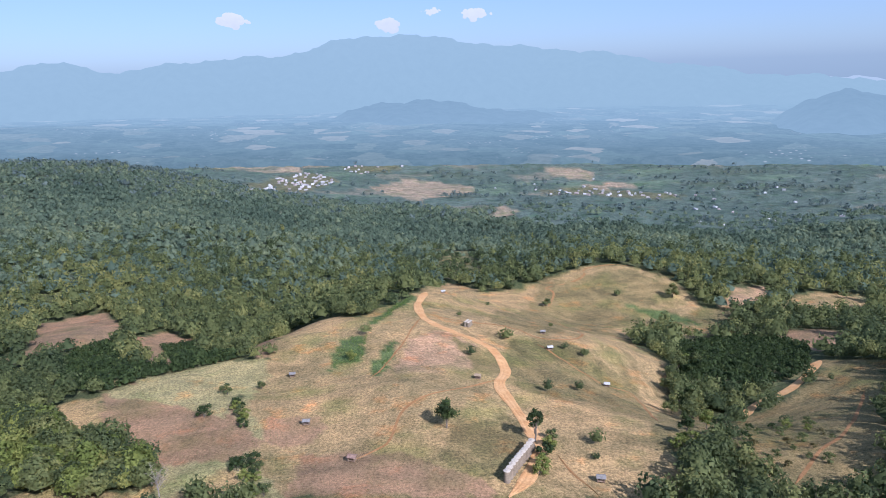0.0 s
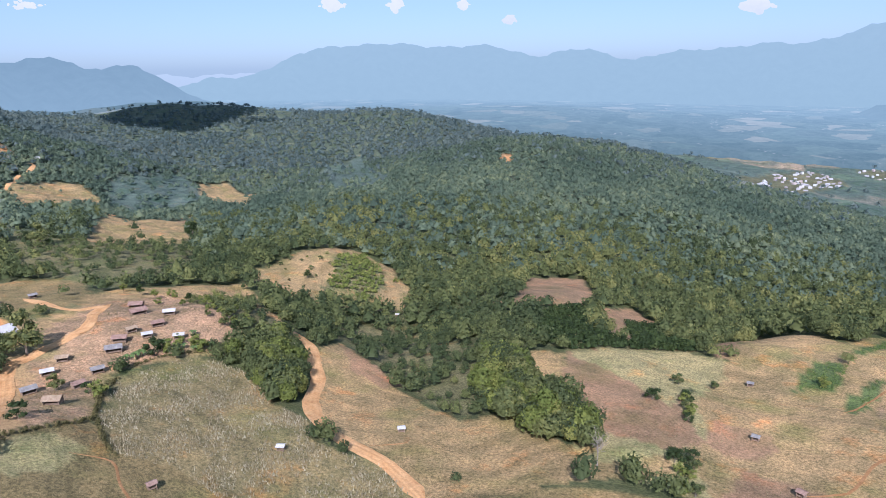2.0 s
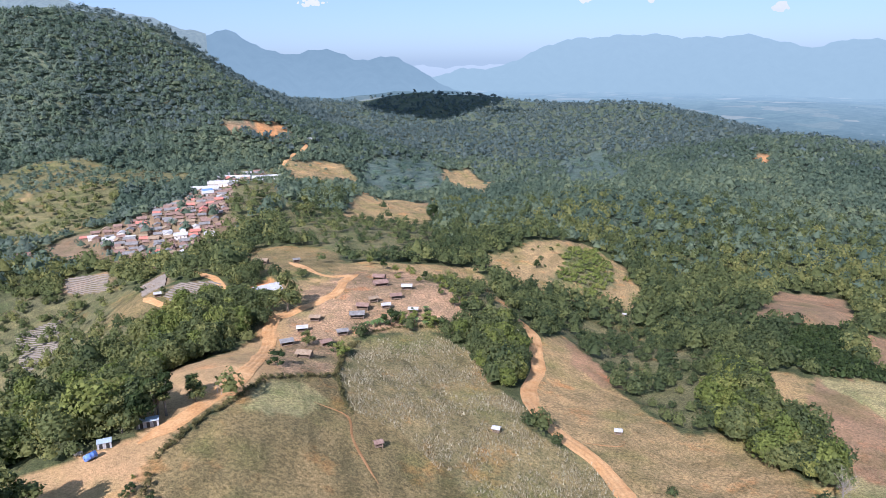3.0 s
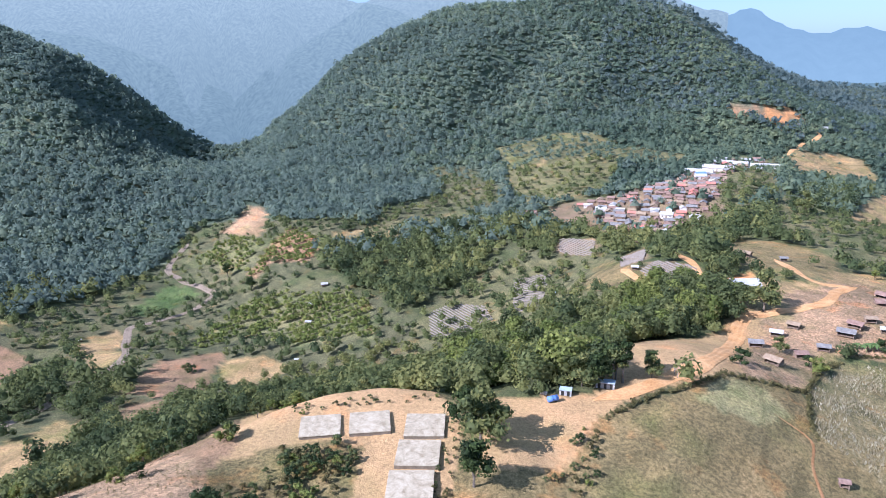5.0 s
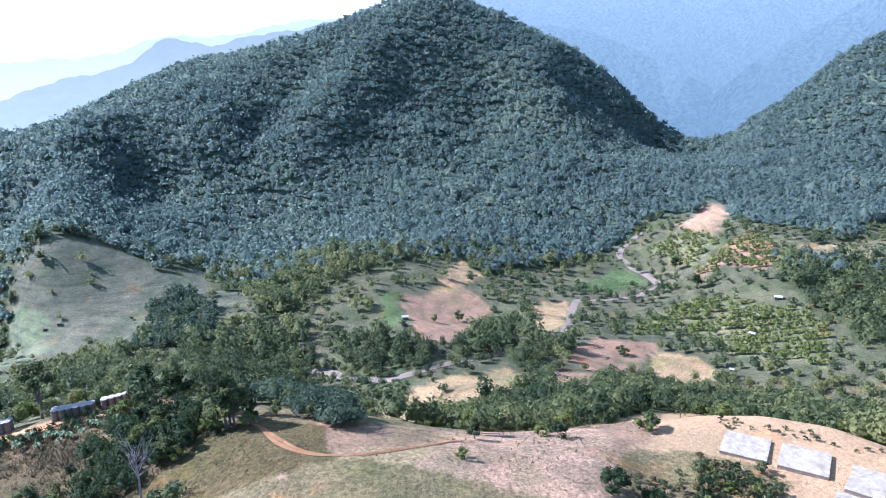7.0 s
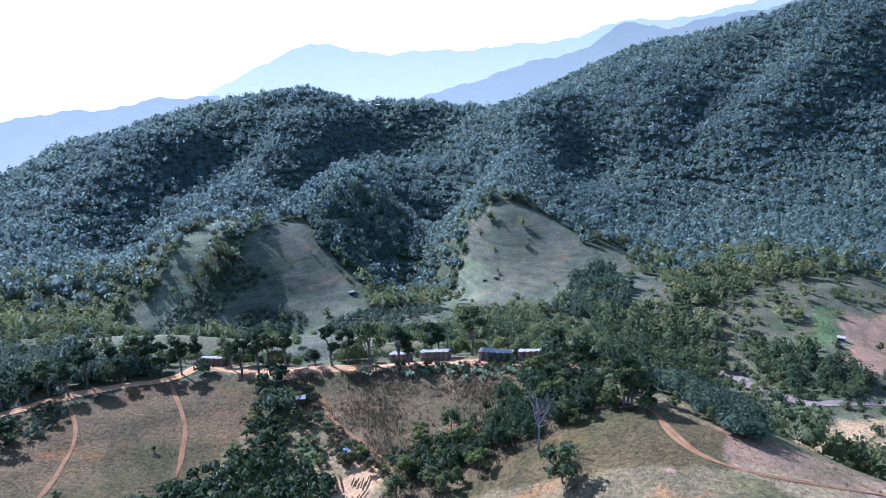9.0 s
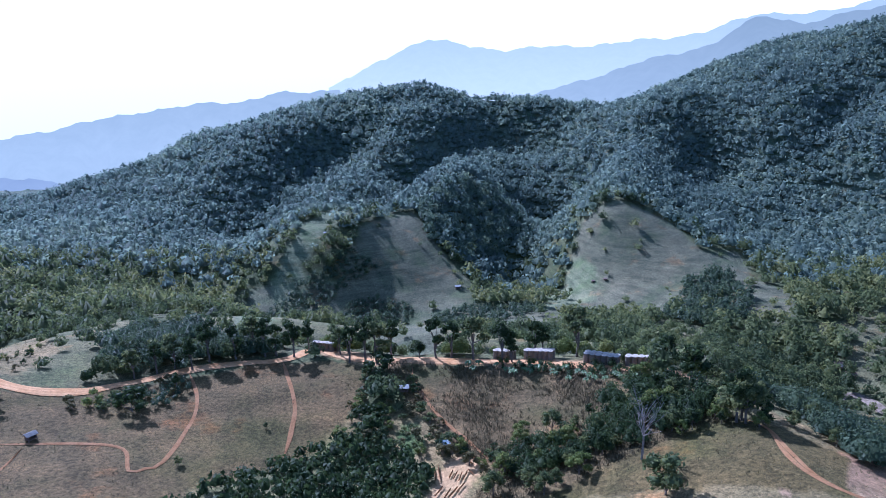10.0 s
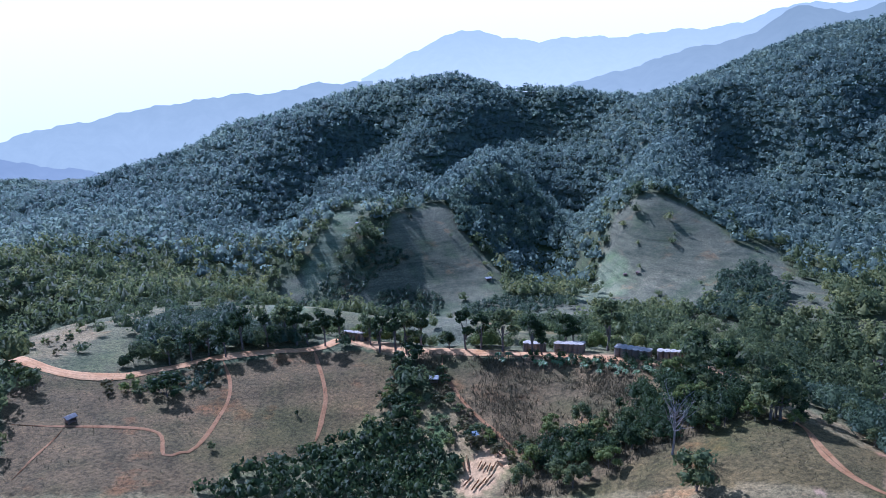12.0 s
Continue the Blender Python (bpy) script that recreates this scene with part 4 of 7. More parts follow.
def scatter(lo, hi, space, seed, az0=-42, az1=222):
    """Loose grid of plan points between two distances from the camera, within its bearings."""
    rng = np.random.RandomState(seed)
    g = np.arange(-hi, hi, space)
    x, y = np.meshgrid(g, g)
    x = (x + rng.uniform(-0.48, 0.48, x.shape) * space).ravel()
    y = (y + rng.uniform(-0.48, 0.48, y.shape) * space).ravel()
    r, a = np.hypot(x, y), np.degrees(np.arctan2(-x, y))
    a = np.where(a < -60, a + 360, a)
    ok = (r > lo) & (r <= hi) & (a > az0) & (a < az1)
    return x[ok], y[ok]


DENSITY = {"forest_floor": 1.0, "mountain_floor": 1.0, "scrub": 0.5, "valley": 0.55, "plain": 0.06, "plain_wood": 0.5, "plain_crop": 0.02, "village": 0.06, "plain_orchard": 0.08, "ridge_grass": 0.2, "grey_grass": 0.05, "green_grass": 0.1, "brown_grass": 0.012, "dry_grass": 0.008}
_dens = np.array([DENSITY.get(k, 0.0) for k in KINDS])


def wood(name, mat, lo, hi, space, size, leaves, seed, label, single=False, fade=None, flake=1.0, low=False, side=None, **kw):
    x, y = scatter(lo, hi, space, seed, **kw)
    k = cover_at(x, y)
    rng = np.random.RandomState(seed + 50)
    patch = wobble(x, y, 40.0, 0.25, seed)
    ok = rng.uniform(size=len(x)) < _dens[k] * (1 + patch * 0.3 * (k == KINDS.index("plain")))
    r = np.hypot(x, y)
    ok &= rng.uniform(size=len(x)) < np.clip((1950 - r) / 700, 0, 1)
    turned_away = (height(x * 1.04, y * 1.04) - 90) / 1.04 < height(x, y) - 90 - 4  # slopes turned away from the camera get few trees
    ok &= ~turned_away | (r < 520) | (rng.uniform(size=len(x)) < 0.3)
    open_land = np.isin(k, [KINDS.index(q) for q in ("scrub", "valley", "ridge_grass", "grey_grass", "green_grass", "brown_grass", "dry_grass")]) & (r < 620)
    if low:
        ok &= ~open_land
        open_land[:] = False
    if fade:
        ok &= rng.uniform(size=len(x)) < np.clip((np.where((np.degrees(np.arctan2(-x, y)) % 360 > 70) & (np.degrees(np.arctan2(-x, y)) % 360 < 300), 570 + (r + wobble(x, y, 25.0, 12.0, 2) - 450) * 4, r) - fade[0]) / (fade[1] - fade[0]), 0, 1) + 2 * open_land
    if side:  # leaf colours change over to the hazed ones between two bearings
        a = np.degrees(np.arctan2(-x, y))
        a = np.where(a < -60, a + 360, a) + wobble(x, y, 60.0, 6.0, 6)
        ok &= np.random.RandomState(seed + 70).uniform(size=len(x)) < np.clip((a - side[0]) / (side[1] - side[0]), 0, 1)
    for _, w, line in TRACKS:
        if w < 3:
            continue
        p = np.asarray(line)
        for a, b in zip(p[:-1], p[1:]):
            d = b - a
            t = np.clip(((x - a[0]) * d[0] + (y - a[1]) * d[1]) / (d @ d), 0, 1)
            ok &= np.hypot(x - a[0] - t * d[0], y - a[1] - t * d[1]) > w * 0.5 + 2.0
    x, y, k = x[ok], y[ok], k[ok]
    s = size * np.clip(np.exp(rng.normal(-0.02, 0.2, len(x))), 0.6, 1.6) * np.where(np.isin(k, [KINDS.index(q) for q in ("scrub", "valley", "ridge_grass", "grey_grass", "green_grass", "brown_grass", "dry_grass")]), rng.uniform(0.38, 0.85, len(x)), 1.0)
    tone = np.clip(rng.beta(1.6, 2.2, len(x)) + wobble(x, y, 28.0, 0.10, seed + 3) + wobble(y, x, 60.0, 0.16, seed + 5), 0, 1)
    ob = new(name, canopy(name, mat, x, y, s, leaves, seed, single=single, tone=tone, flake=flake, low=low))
    return tagged(ob, label, "forest", kind="stuff")


wood("woodland", MAT_LEAF, 135, 300, 4.6, 5.2, 136, 11, "dense green broadleaf woodland on the near slopes", single=True, flake=0.38)
wood("woodland", MAT_LEAF, 300, 740, 5.9, 6.4, 52, 14, "green broadleaf woodland on the lower hills", single=True, fade=(740, 400), flake=0.48)
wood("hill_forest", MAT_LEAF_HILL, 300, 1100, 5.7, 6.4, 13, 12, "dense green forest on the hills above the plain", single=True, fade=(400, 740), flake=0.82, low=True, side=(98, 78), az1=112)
wood("hill_forest", MAT_LEAF_FAR, 380, 1100, 5.5, 6.2, 15, 15, "dense mountain forest, leaf colours paled and blued for haze", single=True, fade=(400, 740), flake=0.82, low=True, side=(78, 98), az0=62)
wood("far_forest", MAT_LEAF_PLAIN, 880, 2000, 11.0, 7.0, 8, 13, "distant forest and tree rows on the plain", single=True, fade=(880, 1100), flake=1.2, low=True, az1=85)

# ---- far ranges: plain glowing backdrops, haze in their colours ----
# emission with the haze painted in, its colour changing with height
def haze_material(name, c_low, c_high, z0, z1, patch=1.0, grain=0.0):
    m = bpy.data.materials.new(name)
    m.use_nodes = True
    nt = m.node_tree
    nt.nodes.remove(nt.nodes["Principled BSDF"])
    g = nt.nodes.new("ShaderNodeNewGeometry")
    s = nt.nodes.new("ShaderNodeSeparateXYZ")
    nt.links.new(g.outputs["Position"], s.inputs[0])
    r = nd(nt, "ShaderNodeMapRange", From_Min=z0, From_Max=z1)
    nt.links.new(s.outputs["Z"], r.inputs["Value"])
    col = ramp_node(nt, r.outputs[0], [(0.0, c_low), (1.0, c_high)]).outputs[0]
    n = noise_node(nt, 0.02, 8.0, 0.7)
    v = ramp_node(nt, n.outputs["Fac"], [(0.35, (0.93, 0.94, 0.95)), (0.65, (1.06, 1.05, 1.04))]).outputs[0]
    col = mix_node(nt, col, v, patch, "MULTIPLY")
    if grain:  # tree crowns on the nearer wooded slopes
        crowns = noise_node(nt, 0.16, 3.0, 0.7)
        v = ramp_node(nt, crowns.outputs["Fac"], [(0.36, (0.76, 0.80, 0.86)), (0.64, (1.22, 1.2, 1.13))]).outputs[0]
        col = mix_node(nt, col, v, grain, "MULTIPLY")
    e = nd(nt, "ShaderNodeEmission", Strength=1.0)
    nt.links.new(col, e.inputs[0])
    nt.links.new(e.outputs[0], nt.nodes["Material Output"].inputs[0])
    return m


def mountain_range(label, mat, dist, profile, foot=-170.0, rough=1.0, seed=0):
    """A far range: a crest given by bearing and elevation, with spurs falling to its foot."""
    az = np.arange(profile[0][0], profile[-1][0] + 0.01, 0.35)
    el = np.interp(az, [p[0] for p in profile], [p[1] for p in profile])
    a = np.radians(az)
    w = sum(np.sin(az * f + seed * f) * h for f, h in ((0.9, 0.10), (2.1, 0.07), (4.7, 0.045), (9.3, 0.025)))
    top = 90 + dist * np.tan(np.radians(el + w * rough))
    rows = np.linspace(0, 1, 12)
    co = []
    for s in rows:
        spur = np.sin(az * 0.8 + seed) * 0.5 + np.sin(az * 1.9 + seed * 2) * 0.3
        d = dist - (1 - s) * 550 + spur * 130 * s * (1 - s) * 4
        z = foot + (top - foot) * (s ** 0.85)
        co.append(np.stack([-np.sin(a) * d, np.cos(a) * d, z], 1))
    back = np.stack([-np.sin(a) * (dist + 150), np.cos(a) * (dist + 150), np.full(len(a), foot)], 1)
    co = np.concatenate(co + [back])
    n, m = len(az), len(rows) + 1
    faces = [(j * n + i, j * n + i + 1, (j + 1) * n + i + 1, (j + 1) * n + i) for j in range(m - 1) for i in range(n - 1)]
    me = bpy.data.meshes.new("mountain_range")
    me.from_pydata(co.tolist(), [], faces)
    me.polygons.foreach_set("use_smooth", np.ones(len(faces), bool))
    me.materials.append(mat)
    return tagged(new("mountain_range", me), label, "mountains", kind="structure")


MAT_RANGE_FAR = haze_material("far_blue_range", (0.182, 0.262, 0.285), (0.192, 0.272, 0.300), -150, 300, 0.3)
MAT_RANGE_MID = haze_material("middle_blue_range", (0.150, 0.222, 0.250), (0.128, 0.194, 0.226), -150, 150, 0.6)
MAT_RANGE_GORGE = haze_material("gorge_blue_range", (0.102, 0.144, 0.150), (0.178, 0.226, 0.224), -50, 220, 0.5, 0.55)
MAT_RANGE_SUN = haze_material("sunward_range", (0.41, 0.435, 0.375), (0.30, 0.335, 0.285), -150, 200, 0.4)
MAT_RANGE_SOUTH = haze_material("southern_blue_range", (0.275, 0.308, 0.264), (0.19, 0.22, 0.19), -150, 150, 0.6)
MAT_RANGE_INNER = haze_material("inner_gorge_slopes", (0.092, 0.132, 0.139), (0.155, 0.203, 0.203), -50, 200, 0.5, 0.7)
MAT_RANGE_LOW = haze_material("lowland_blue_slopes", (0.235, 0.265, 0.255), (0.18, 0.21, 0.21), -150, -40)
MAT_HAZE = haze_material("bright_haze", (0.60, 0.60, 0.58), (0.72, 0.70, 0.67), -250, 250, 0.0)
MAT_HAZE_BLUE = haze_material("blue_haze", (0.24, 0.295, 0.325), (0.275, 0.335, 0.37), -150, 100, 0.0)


def distant_plain():
    """The far plain, pale with distance: woods and fields in faint patches."""
    m = bpy.data.materials.new("distant_plain")
    m.use_nodes = True
    nt = m.node_tree
    nt.nodes.remove(nt.nodes["Principled BSDF"])
    g = nt.nodes.new("ShaderNodeNewGeometry")
    ln = nt.nodes.new("ShaderNodeVectorMath")
    ln.operation = "LENGTH"
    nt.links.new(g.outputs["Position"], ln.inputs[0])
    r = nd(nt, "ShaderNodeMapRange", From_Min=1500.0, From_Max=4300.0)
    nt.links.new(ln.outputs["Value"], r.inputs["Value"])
    # haze painted into the glow: paler and bluer with distance
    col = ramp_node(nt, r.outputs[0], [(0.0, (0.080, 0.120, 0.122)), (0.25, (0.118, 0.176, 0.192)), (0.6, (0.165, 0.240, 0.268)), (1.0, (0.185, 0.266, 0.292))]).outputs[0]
    mp = nt.nodes.new("ShaderNodeMapping")
    mp.inputs["Rotation"].default_value = (0, 0, 0.4)
    mp.inputs["Scale"].default_value = (0.011, 0.0085, 0.0)
    nt.links.new(g.outputs["Position"], mp.inputs["Vector"])
    warp = noise_node(nt, 0.012, 4.0, 0.6)
    bent = nt.nodes.new("ShaderNodeVectorMath")
    bent.operation = "MULTIPLY_ADD"
    nt.links.new(warp.outputs["Color"], bent.inputs[0])
    bent.inputs[1].default_value = (0.9, 0.9, 0.0)
    nt.links.new(mp.outputs["Vector"], bent.inputs[2])
    v1 = nd(nt, "ShaderNodeTexVoronoi", Scale=1.0)
    nt.links.new(bent.outputs["Vector"], v1.inputs["Vector"])
    sep = nt.nodes.new("ShaderNodeSeparateColor")
    nt.links.new(v1.outputs["Color"], sep.inputs[0])
    f = ramp_node(nt, sep.outputs[0], [(0.0, (0.84, 0.88, 0.9)), (0.5, (0.98, 0.98, 0.98)), (0.82, (1.05, 1.06, 1.02)), (0.9, (1.3, 1.14, 1.06)), (1.0, (1.85, 1.42, 1.25))]).outputs[0]
    n = noise_node(nt, 0.035, 8.0, 0.8)
    f2 = ramp_node(nt, n.outputs["Fac"], [(0.38, (0.80, 0.85, 0.88)), (0.62, (1.1, 1.08, 1.06))]).outputs[0]
    # patches lose contrast with distance, again haze painted in
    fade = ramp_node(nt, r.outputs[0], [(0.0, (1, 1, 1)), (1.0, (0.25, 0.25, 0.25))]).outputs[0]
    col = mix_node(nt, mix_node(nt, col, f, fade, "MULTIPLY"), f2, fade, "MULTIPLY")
    roofs = nd(nt, "ShaderNodeTexVoronoi", Scale=0.045)  # pale roofs of far villages, gathered in clusters
    nt.links.new(g.outputs["Position"], roofs.inputs["Vector"])
    spot = ramp_node(nt, roofs.outputs["Distance"], [(0.14, (1, 1, 1)), (0.22, (0, 0, 0))]).outputs[0]
    where = noise_node(nt, 0.0045, 3.0, 0.55)
    here = ramp_node(nt, where.outputs["Fac"], [(0.57, (0, 0, 0)), (0.63, (0.7, 0.7, 0.7))]).outputs[0]
    col = mix_node(nt, col, (0.34, 0.36, 0.36), mix_node(nt, spot, here, 1.0, "MULTIPLY"))
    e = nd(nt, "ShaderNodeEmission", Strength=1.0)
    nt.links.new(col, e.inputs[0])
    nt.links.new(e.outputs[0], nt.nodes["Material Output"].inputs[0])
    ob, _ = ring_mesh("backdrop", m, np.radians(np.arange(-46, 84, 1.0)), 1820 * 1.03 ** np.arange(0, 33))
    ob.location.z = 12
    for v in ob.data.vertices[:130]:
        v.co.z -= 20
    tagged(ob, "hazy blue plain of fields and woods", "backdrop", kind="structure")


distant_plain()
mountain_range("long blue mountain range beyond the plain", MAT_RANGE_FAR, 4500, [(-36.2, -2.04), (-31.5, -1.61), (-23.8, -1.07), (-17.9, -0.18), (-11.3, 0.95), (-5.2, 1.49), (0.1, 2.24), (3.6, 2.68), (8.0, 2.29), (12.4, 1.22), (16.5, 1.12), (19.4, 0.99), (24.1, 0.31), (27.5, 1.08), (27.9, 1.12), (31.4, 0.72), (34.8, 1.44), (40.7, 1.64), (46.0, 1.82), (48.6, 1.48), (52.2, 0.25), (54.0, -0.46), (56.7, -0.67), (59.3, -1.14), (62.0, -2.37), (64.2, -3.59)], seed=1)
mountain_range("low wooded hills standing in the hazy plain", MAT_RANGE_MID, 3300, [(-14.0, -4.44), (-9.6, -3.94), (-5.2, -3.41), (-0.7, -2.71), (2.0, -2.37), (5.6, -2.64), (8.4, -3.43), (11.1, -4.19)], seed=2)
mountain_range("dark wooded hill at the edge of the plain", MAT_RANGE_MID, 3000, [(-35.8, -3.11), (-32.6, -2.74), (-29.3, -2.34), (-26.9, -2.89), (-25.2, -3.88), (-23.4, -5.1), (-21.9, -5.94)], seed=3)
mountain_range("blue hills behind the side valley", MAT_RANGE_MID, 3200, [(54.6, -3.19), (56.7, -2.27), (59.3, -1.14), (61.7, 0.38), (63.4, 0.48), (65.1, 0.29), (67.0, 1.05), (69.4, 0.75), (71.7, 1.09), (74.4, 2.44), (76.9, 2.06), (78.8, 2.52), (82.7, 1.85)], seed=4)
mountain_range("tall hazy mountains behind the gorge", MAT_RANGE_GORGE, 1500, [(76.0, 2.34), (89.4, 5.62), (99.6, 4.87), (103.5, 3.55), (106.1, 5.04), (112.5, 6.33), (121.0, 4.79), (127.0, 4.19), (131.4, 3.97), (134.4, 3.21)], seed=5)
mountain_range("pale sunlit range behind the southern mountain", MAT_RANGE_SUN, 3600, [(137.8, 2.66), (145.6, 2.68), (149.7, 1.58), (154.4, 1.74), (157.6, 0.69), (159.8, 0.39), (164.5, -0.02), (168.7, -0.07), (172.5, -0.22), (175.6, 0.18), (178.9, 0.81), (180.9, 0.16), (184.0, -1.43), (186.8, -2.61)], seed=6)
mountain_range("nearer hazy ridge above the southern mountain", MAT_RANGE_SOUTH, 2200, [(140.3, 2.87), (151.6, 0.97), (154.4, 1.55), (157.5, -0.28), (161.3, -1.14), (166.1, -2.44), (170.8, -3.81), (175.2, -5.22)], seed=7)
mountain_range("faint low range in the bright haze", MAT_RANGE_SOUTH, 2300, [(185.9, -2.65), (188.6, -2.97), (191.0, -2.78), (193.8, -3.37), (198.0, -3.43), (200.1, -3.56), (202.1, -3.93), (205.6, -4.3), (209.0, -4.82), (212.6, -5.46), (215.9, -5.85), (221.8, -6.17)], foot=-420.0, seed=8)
# glowing sheet added to whiten the sky on the sunward side
mountain_range("glowing white sheet in place of the hazy sunward sky", MAT_HAZE, 4600, [(132.8, 8.31), (141.3, 9.15), (152.6, 9.95), (163.1, 10.44), (175.0, 10.94), (187.5, 11.33), (199.2, 11.56), (209.4, 11.7), (217.8, 11.82), (222.4, 12.05)], foot=-420.0, seed=9)
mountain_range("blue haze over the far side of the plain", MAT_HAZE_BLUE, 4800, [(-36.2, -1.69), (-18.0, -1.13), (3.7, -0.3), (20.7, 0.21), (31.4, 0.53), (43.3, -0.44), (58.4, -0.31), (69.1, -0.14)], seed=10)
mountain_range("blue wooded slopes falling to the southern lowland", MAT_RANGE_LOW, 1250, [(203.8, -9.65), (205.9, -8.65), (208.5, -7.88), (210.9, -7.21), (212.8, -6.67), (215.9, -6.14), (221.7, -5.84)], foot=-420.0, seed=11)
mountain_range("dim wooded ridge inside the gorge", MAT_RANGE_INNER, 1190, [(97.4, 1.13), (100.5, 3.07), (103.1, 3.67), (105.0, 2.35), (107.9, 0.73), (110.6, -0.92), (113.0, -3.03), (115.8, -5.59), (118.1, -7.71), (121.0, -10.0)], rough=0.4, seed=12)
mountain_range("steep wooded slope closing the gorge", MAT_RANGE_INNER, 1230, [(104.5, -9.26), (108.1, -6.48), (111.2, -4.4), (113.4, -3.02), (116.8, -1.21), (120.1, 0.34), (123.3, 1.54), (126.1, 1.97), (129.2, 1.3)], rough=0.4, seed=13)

# ---- single trees and shrubs ----
def part(name, co, faces, mat, parent, label="", smooth=False):
    """One mesh object under a thing or a part."""
    me = bpy.data.meshes.new(name)
    me.from_pydata([tuple(c) for c in co], [], [tuple(f) for f in faces])
    if smooth:
        me.polygons.foreach_set("use_smooth", np.ones(len(me.polygons), bool))
    me.materials.append(mat)
    ob = new(name, me)
    ob.parent = parent
    if label:
        ob["label"] = label
    return ob


def limb(p0, p1, r0, r1, bend, rng, sides=6, steps=5):
    """A tapered, slightly crooked limb."""
    p0, p1 = np.array(p0, float), np.array(p1, float)
    co, faces = [], []
    off = rng.uniform(-1, 1, 3) * bend
    ax = (p1 - p0) / np.linalg.norm(p1 - p0)
    u = np.cross(ax, [0.3, 0.9, 0.1])
    u /= np.linalg.norm(u)
    v = np.cross(ax, u)
    for i in range(steps + 1):
        s = i / steps
        c = p0 + (p1 - p0) * s + off * math.sin(math.pi * s)
        r = r0 + (r1 - r0) * s
        for k in range(sides):
            a = 2 * math.pi * k / sides
            co.append(c + (u * math.cos(a) + v * math.sin(a)) * r)
    for i in range(steps):
        for k in range(sides):
            a, b = i * sides + k, i * sides + (k + 1) % sides
            faces.append((a, b, b + sides, a + sides))
    faces.append(tuple(range(steps * sides, (steps + 1) * sides)))
    return co, faces


def gather(pieces):
    co, faces = [], []
    for c, f in pieces:
        n = len(co)
        co += list(c)
        faces += [tuple(i + n for i in g) for g in f]
    return co, faces


def crown_mesh(mat, clumps, leaf, per, seed, hang=0.0):
    """Clumps (centre, radii) of leaves round small lumpy cores."""
    rng = np.random.RandomState(seed)
    cos, tris, tints, base = [], [], [], 0
    for c, r in clumps:
        tone = float(np.clip(rng.beta(2, 2.4), 0, 1))
        v = ICO_V * (1 + rng.uniform(-0.3, 0.2, (len(ICO_V), 1))) * np.array(r) * 0.74 + np.array(c)
        # core tint cut to 0.6: inner crown shade put into the colour
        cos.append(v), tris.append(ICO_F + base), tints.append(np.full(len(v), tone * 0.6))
        base += len(v)
        d = rng.normal(size=(per, 3))
        d /= np.linalg.norm(d, axis=1)[:, None]
        p = np.array(c) + d * np.array(r) * rng.uniform(0.75, 1.18, (per, 1))
        p[:, 2] -= hang * rng.uniform(0, 1, per)
        up = d + rng.normal(size=(per, 3)) * 0.6
        up /= np.linalg.norm(up, axis=1)[:, None]
        s = np.cross(up, rng.normal(size=(per, 3)))
        s /= np.linalg.norm(s, axis=1)[:, None]
        w = np.cross(up, s)
        q = (leaf * rng.uniform(0.4, 0.9, per))[:, None]
        quad = np.stack([p + s * q * 1.2, p + w * q * 0.7, p - s * q - up * q * 0.4, p - w * q * 0.7], 1)
        i = base + np.arange(per)[:, None] * 4
        cos.append(quad.reshape(-1, 3))
        tris.append(np.concatenate([i + [[0, 1, 2]], i + [[0, 2, 3]]], 1).reshape(-1, 3))
        tints.append(np.repeat(np.clip(tone + rng.normal(0, 0.12, per), 0, 1), 4))
        base += per * 4
    return many("crown", mat, np.concatenate(cos), np.concatenate(tris), np.concatenate(tints))


def tree_model(name, mat, seed, stem, spread, clumps, per, leaf, label):
    """A tree one metre high: tapered trunk with limbs, crown of leaf clumps."""
    rng = np.random.RandomState(seed)
    root = new(name)
    root.empty_display_size = 0.1
    pieces = [limb((0, 0, -0.06), (rng.uniform(-0.03, 0.03), rng.uniform(-0.03, 0.03), stem + 0.25), 0.03, 0.014, 0.02, rng, 6, 4)]
    cl = []
    for i in range(clumps):
        a = 2 * math.pi * i / clumps * 1.9 + rng.uniform(-0.5, 0.5)
        h = stem + (1 - stem) * rng.uniform(0.22, 0.86)
        k = spread * rng.uniform(0.35, 1.0) * math.sqrt(max(0.12, 1 - ((h - stem) / (1 - stem) - 0.4) ** 2 * 1.9))
        c = (math.cos(a) * k, math.sin(a) * k, h)
        r = spread * rng.uniform(0.34, 0.52)
        cl.append((c, (r, r, r * 0.72)))
        if i % 2 == 0:
            pieces.append(limb((0, 0, stem * rng.uniform(0.7, 1.1)), c, 0.013, 0.004, 0.02, rng, 3, 2))
    cl.append(((0, 0, 0.86), (spread * 0.42, spread * 0.42, 0.12)))
    part("trunk", *gather(pieces), MAT_BARK, root)
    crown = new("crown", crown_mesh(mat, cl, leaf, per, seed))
    crown.parent = root
    return tagged(root, label, "tree")


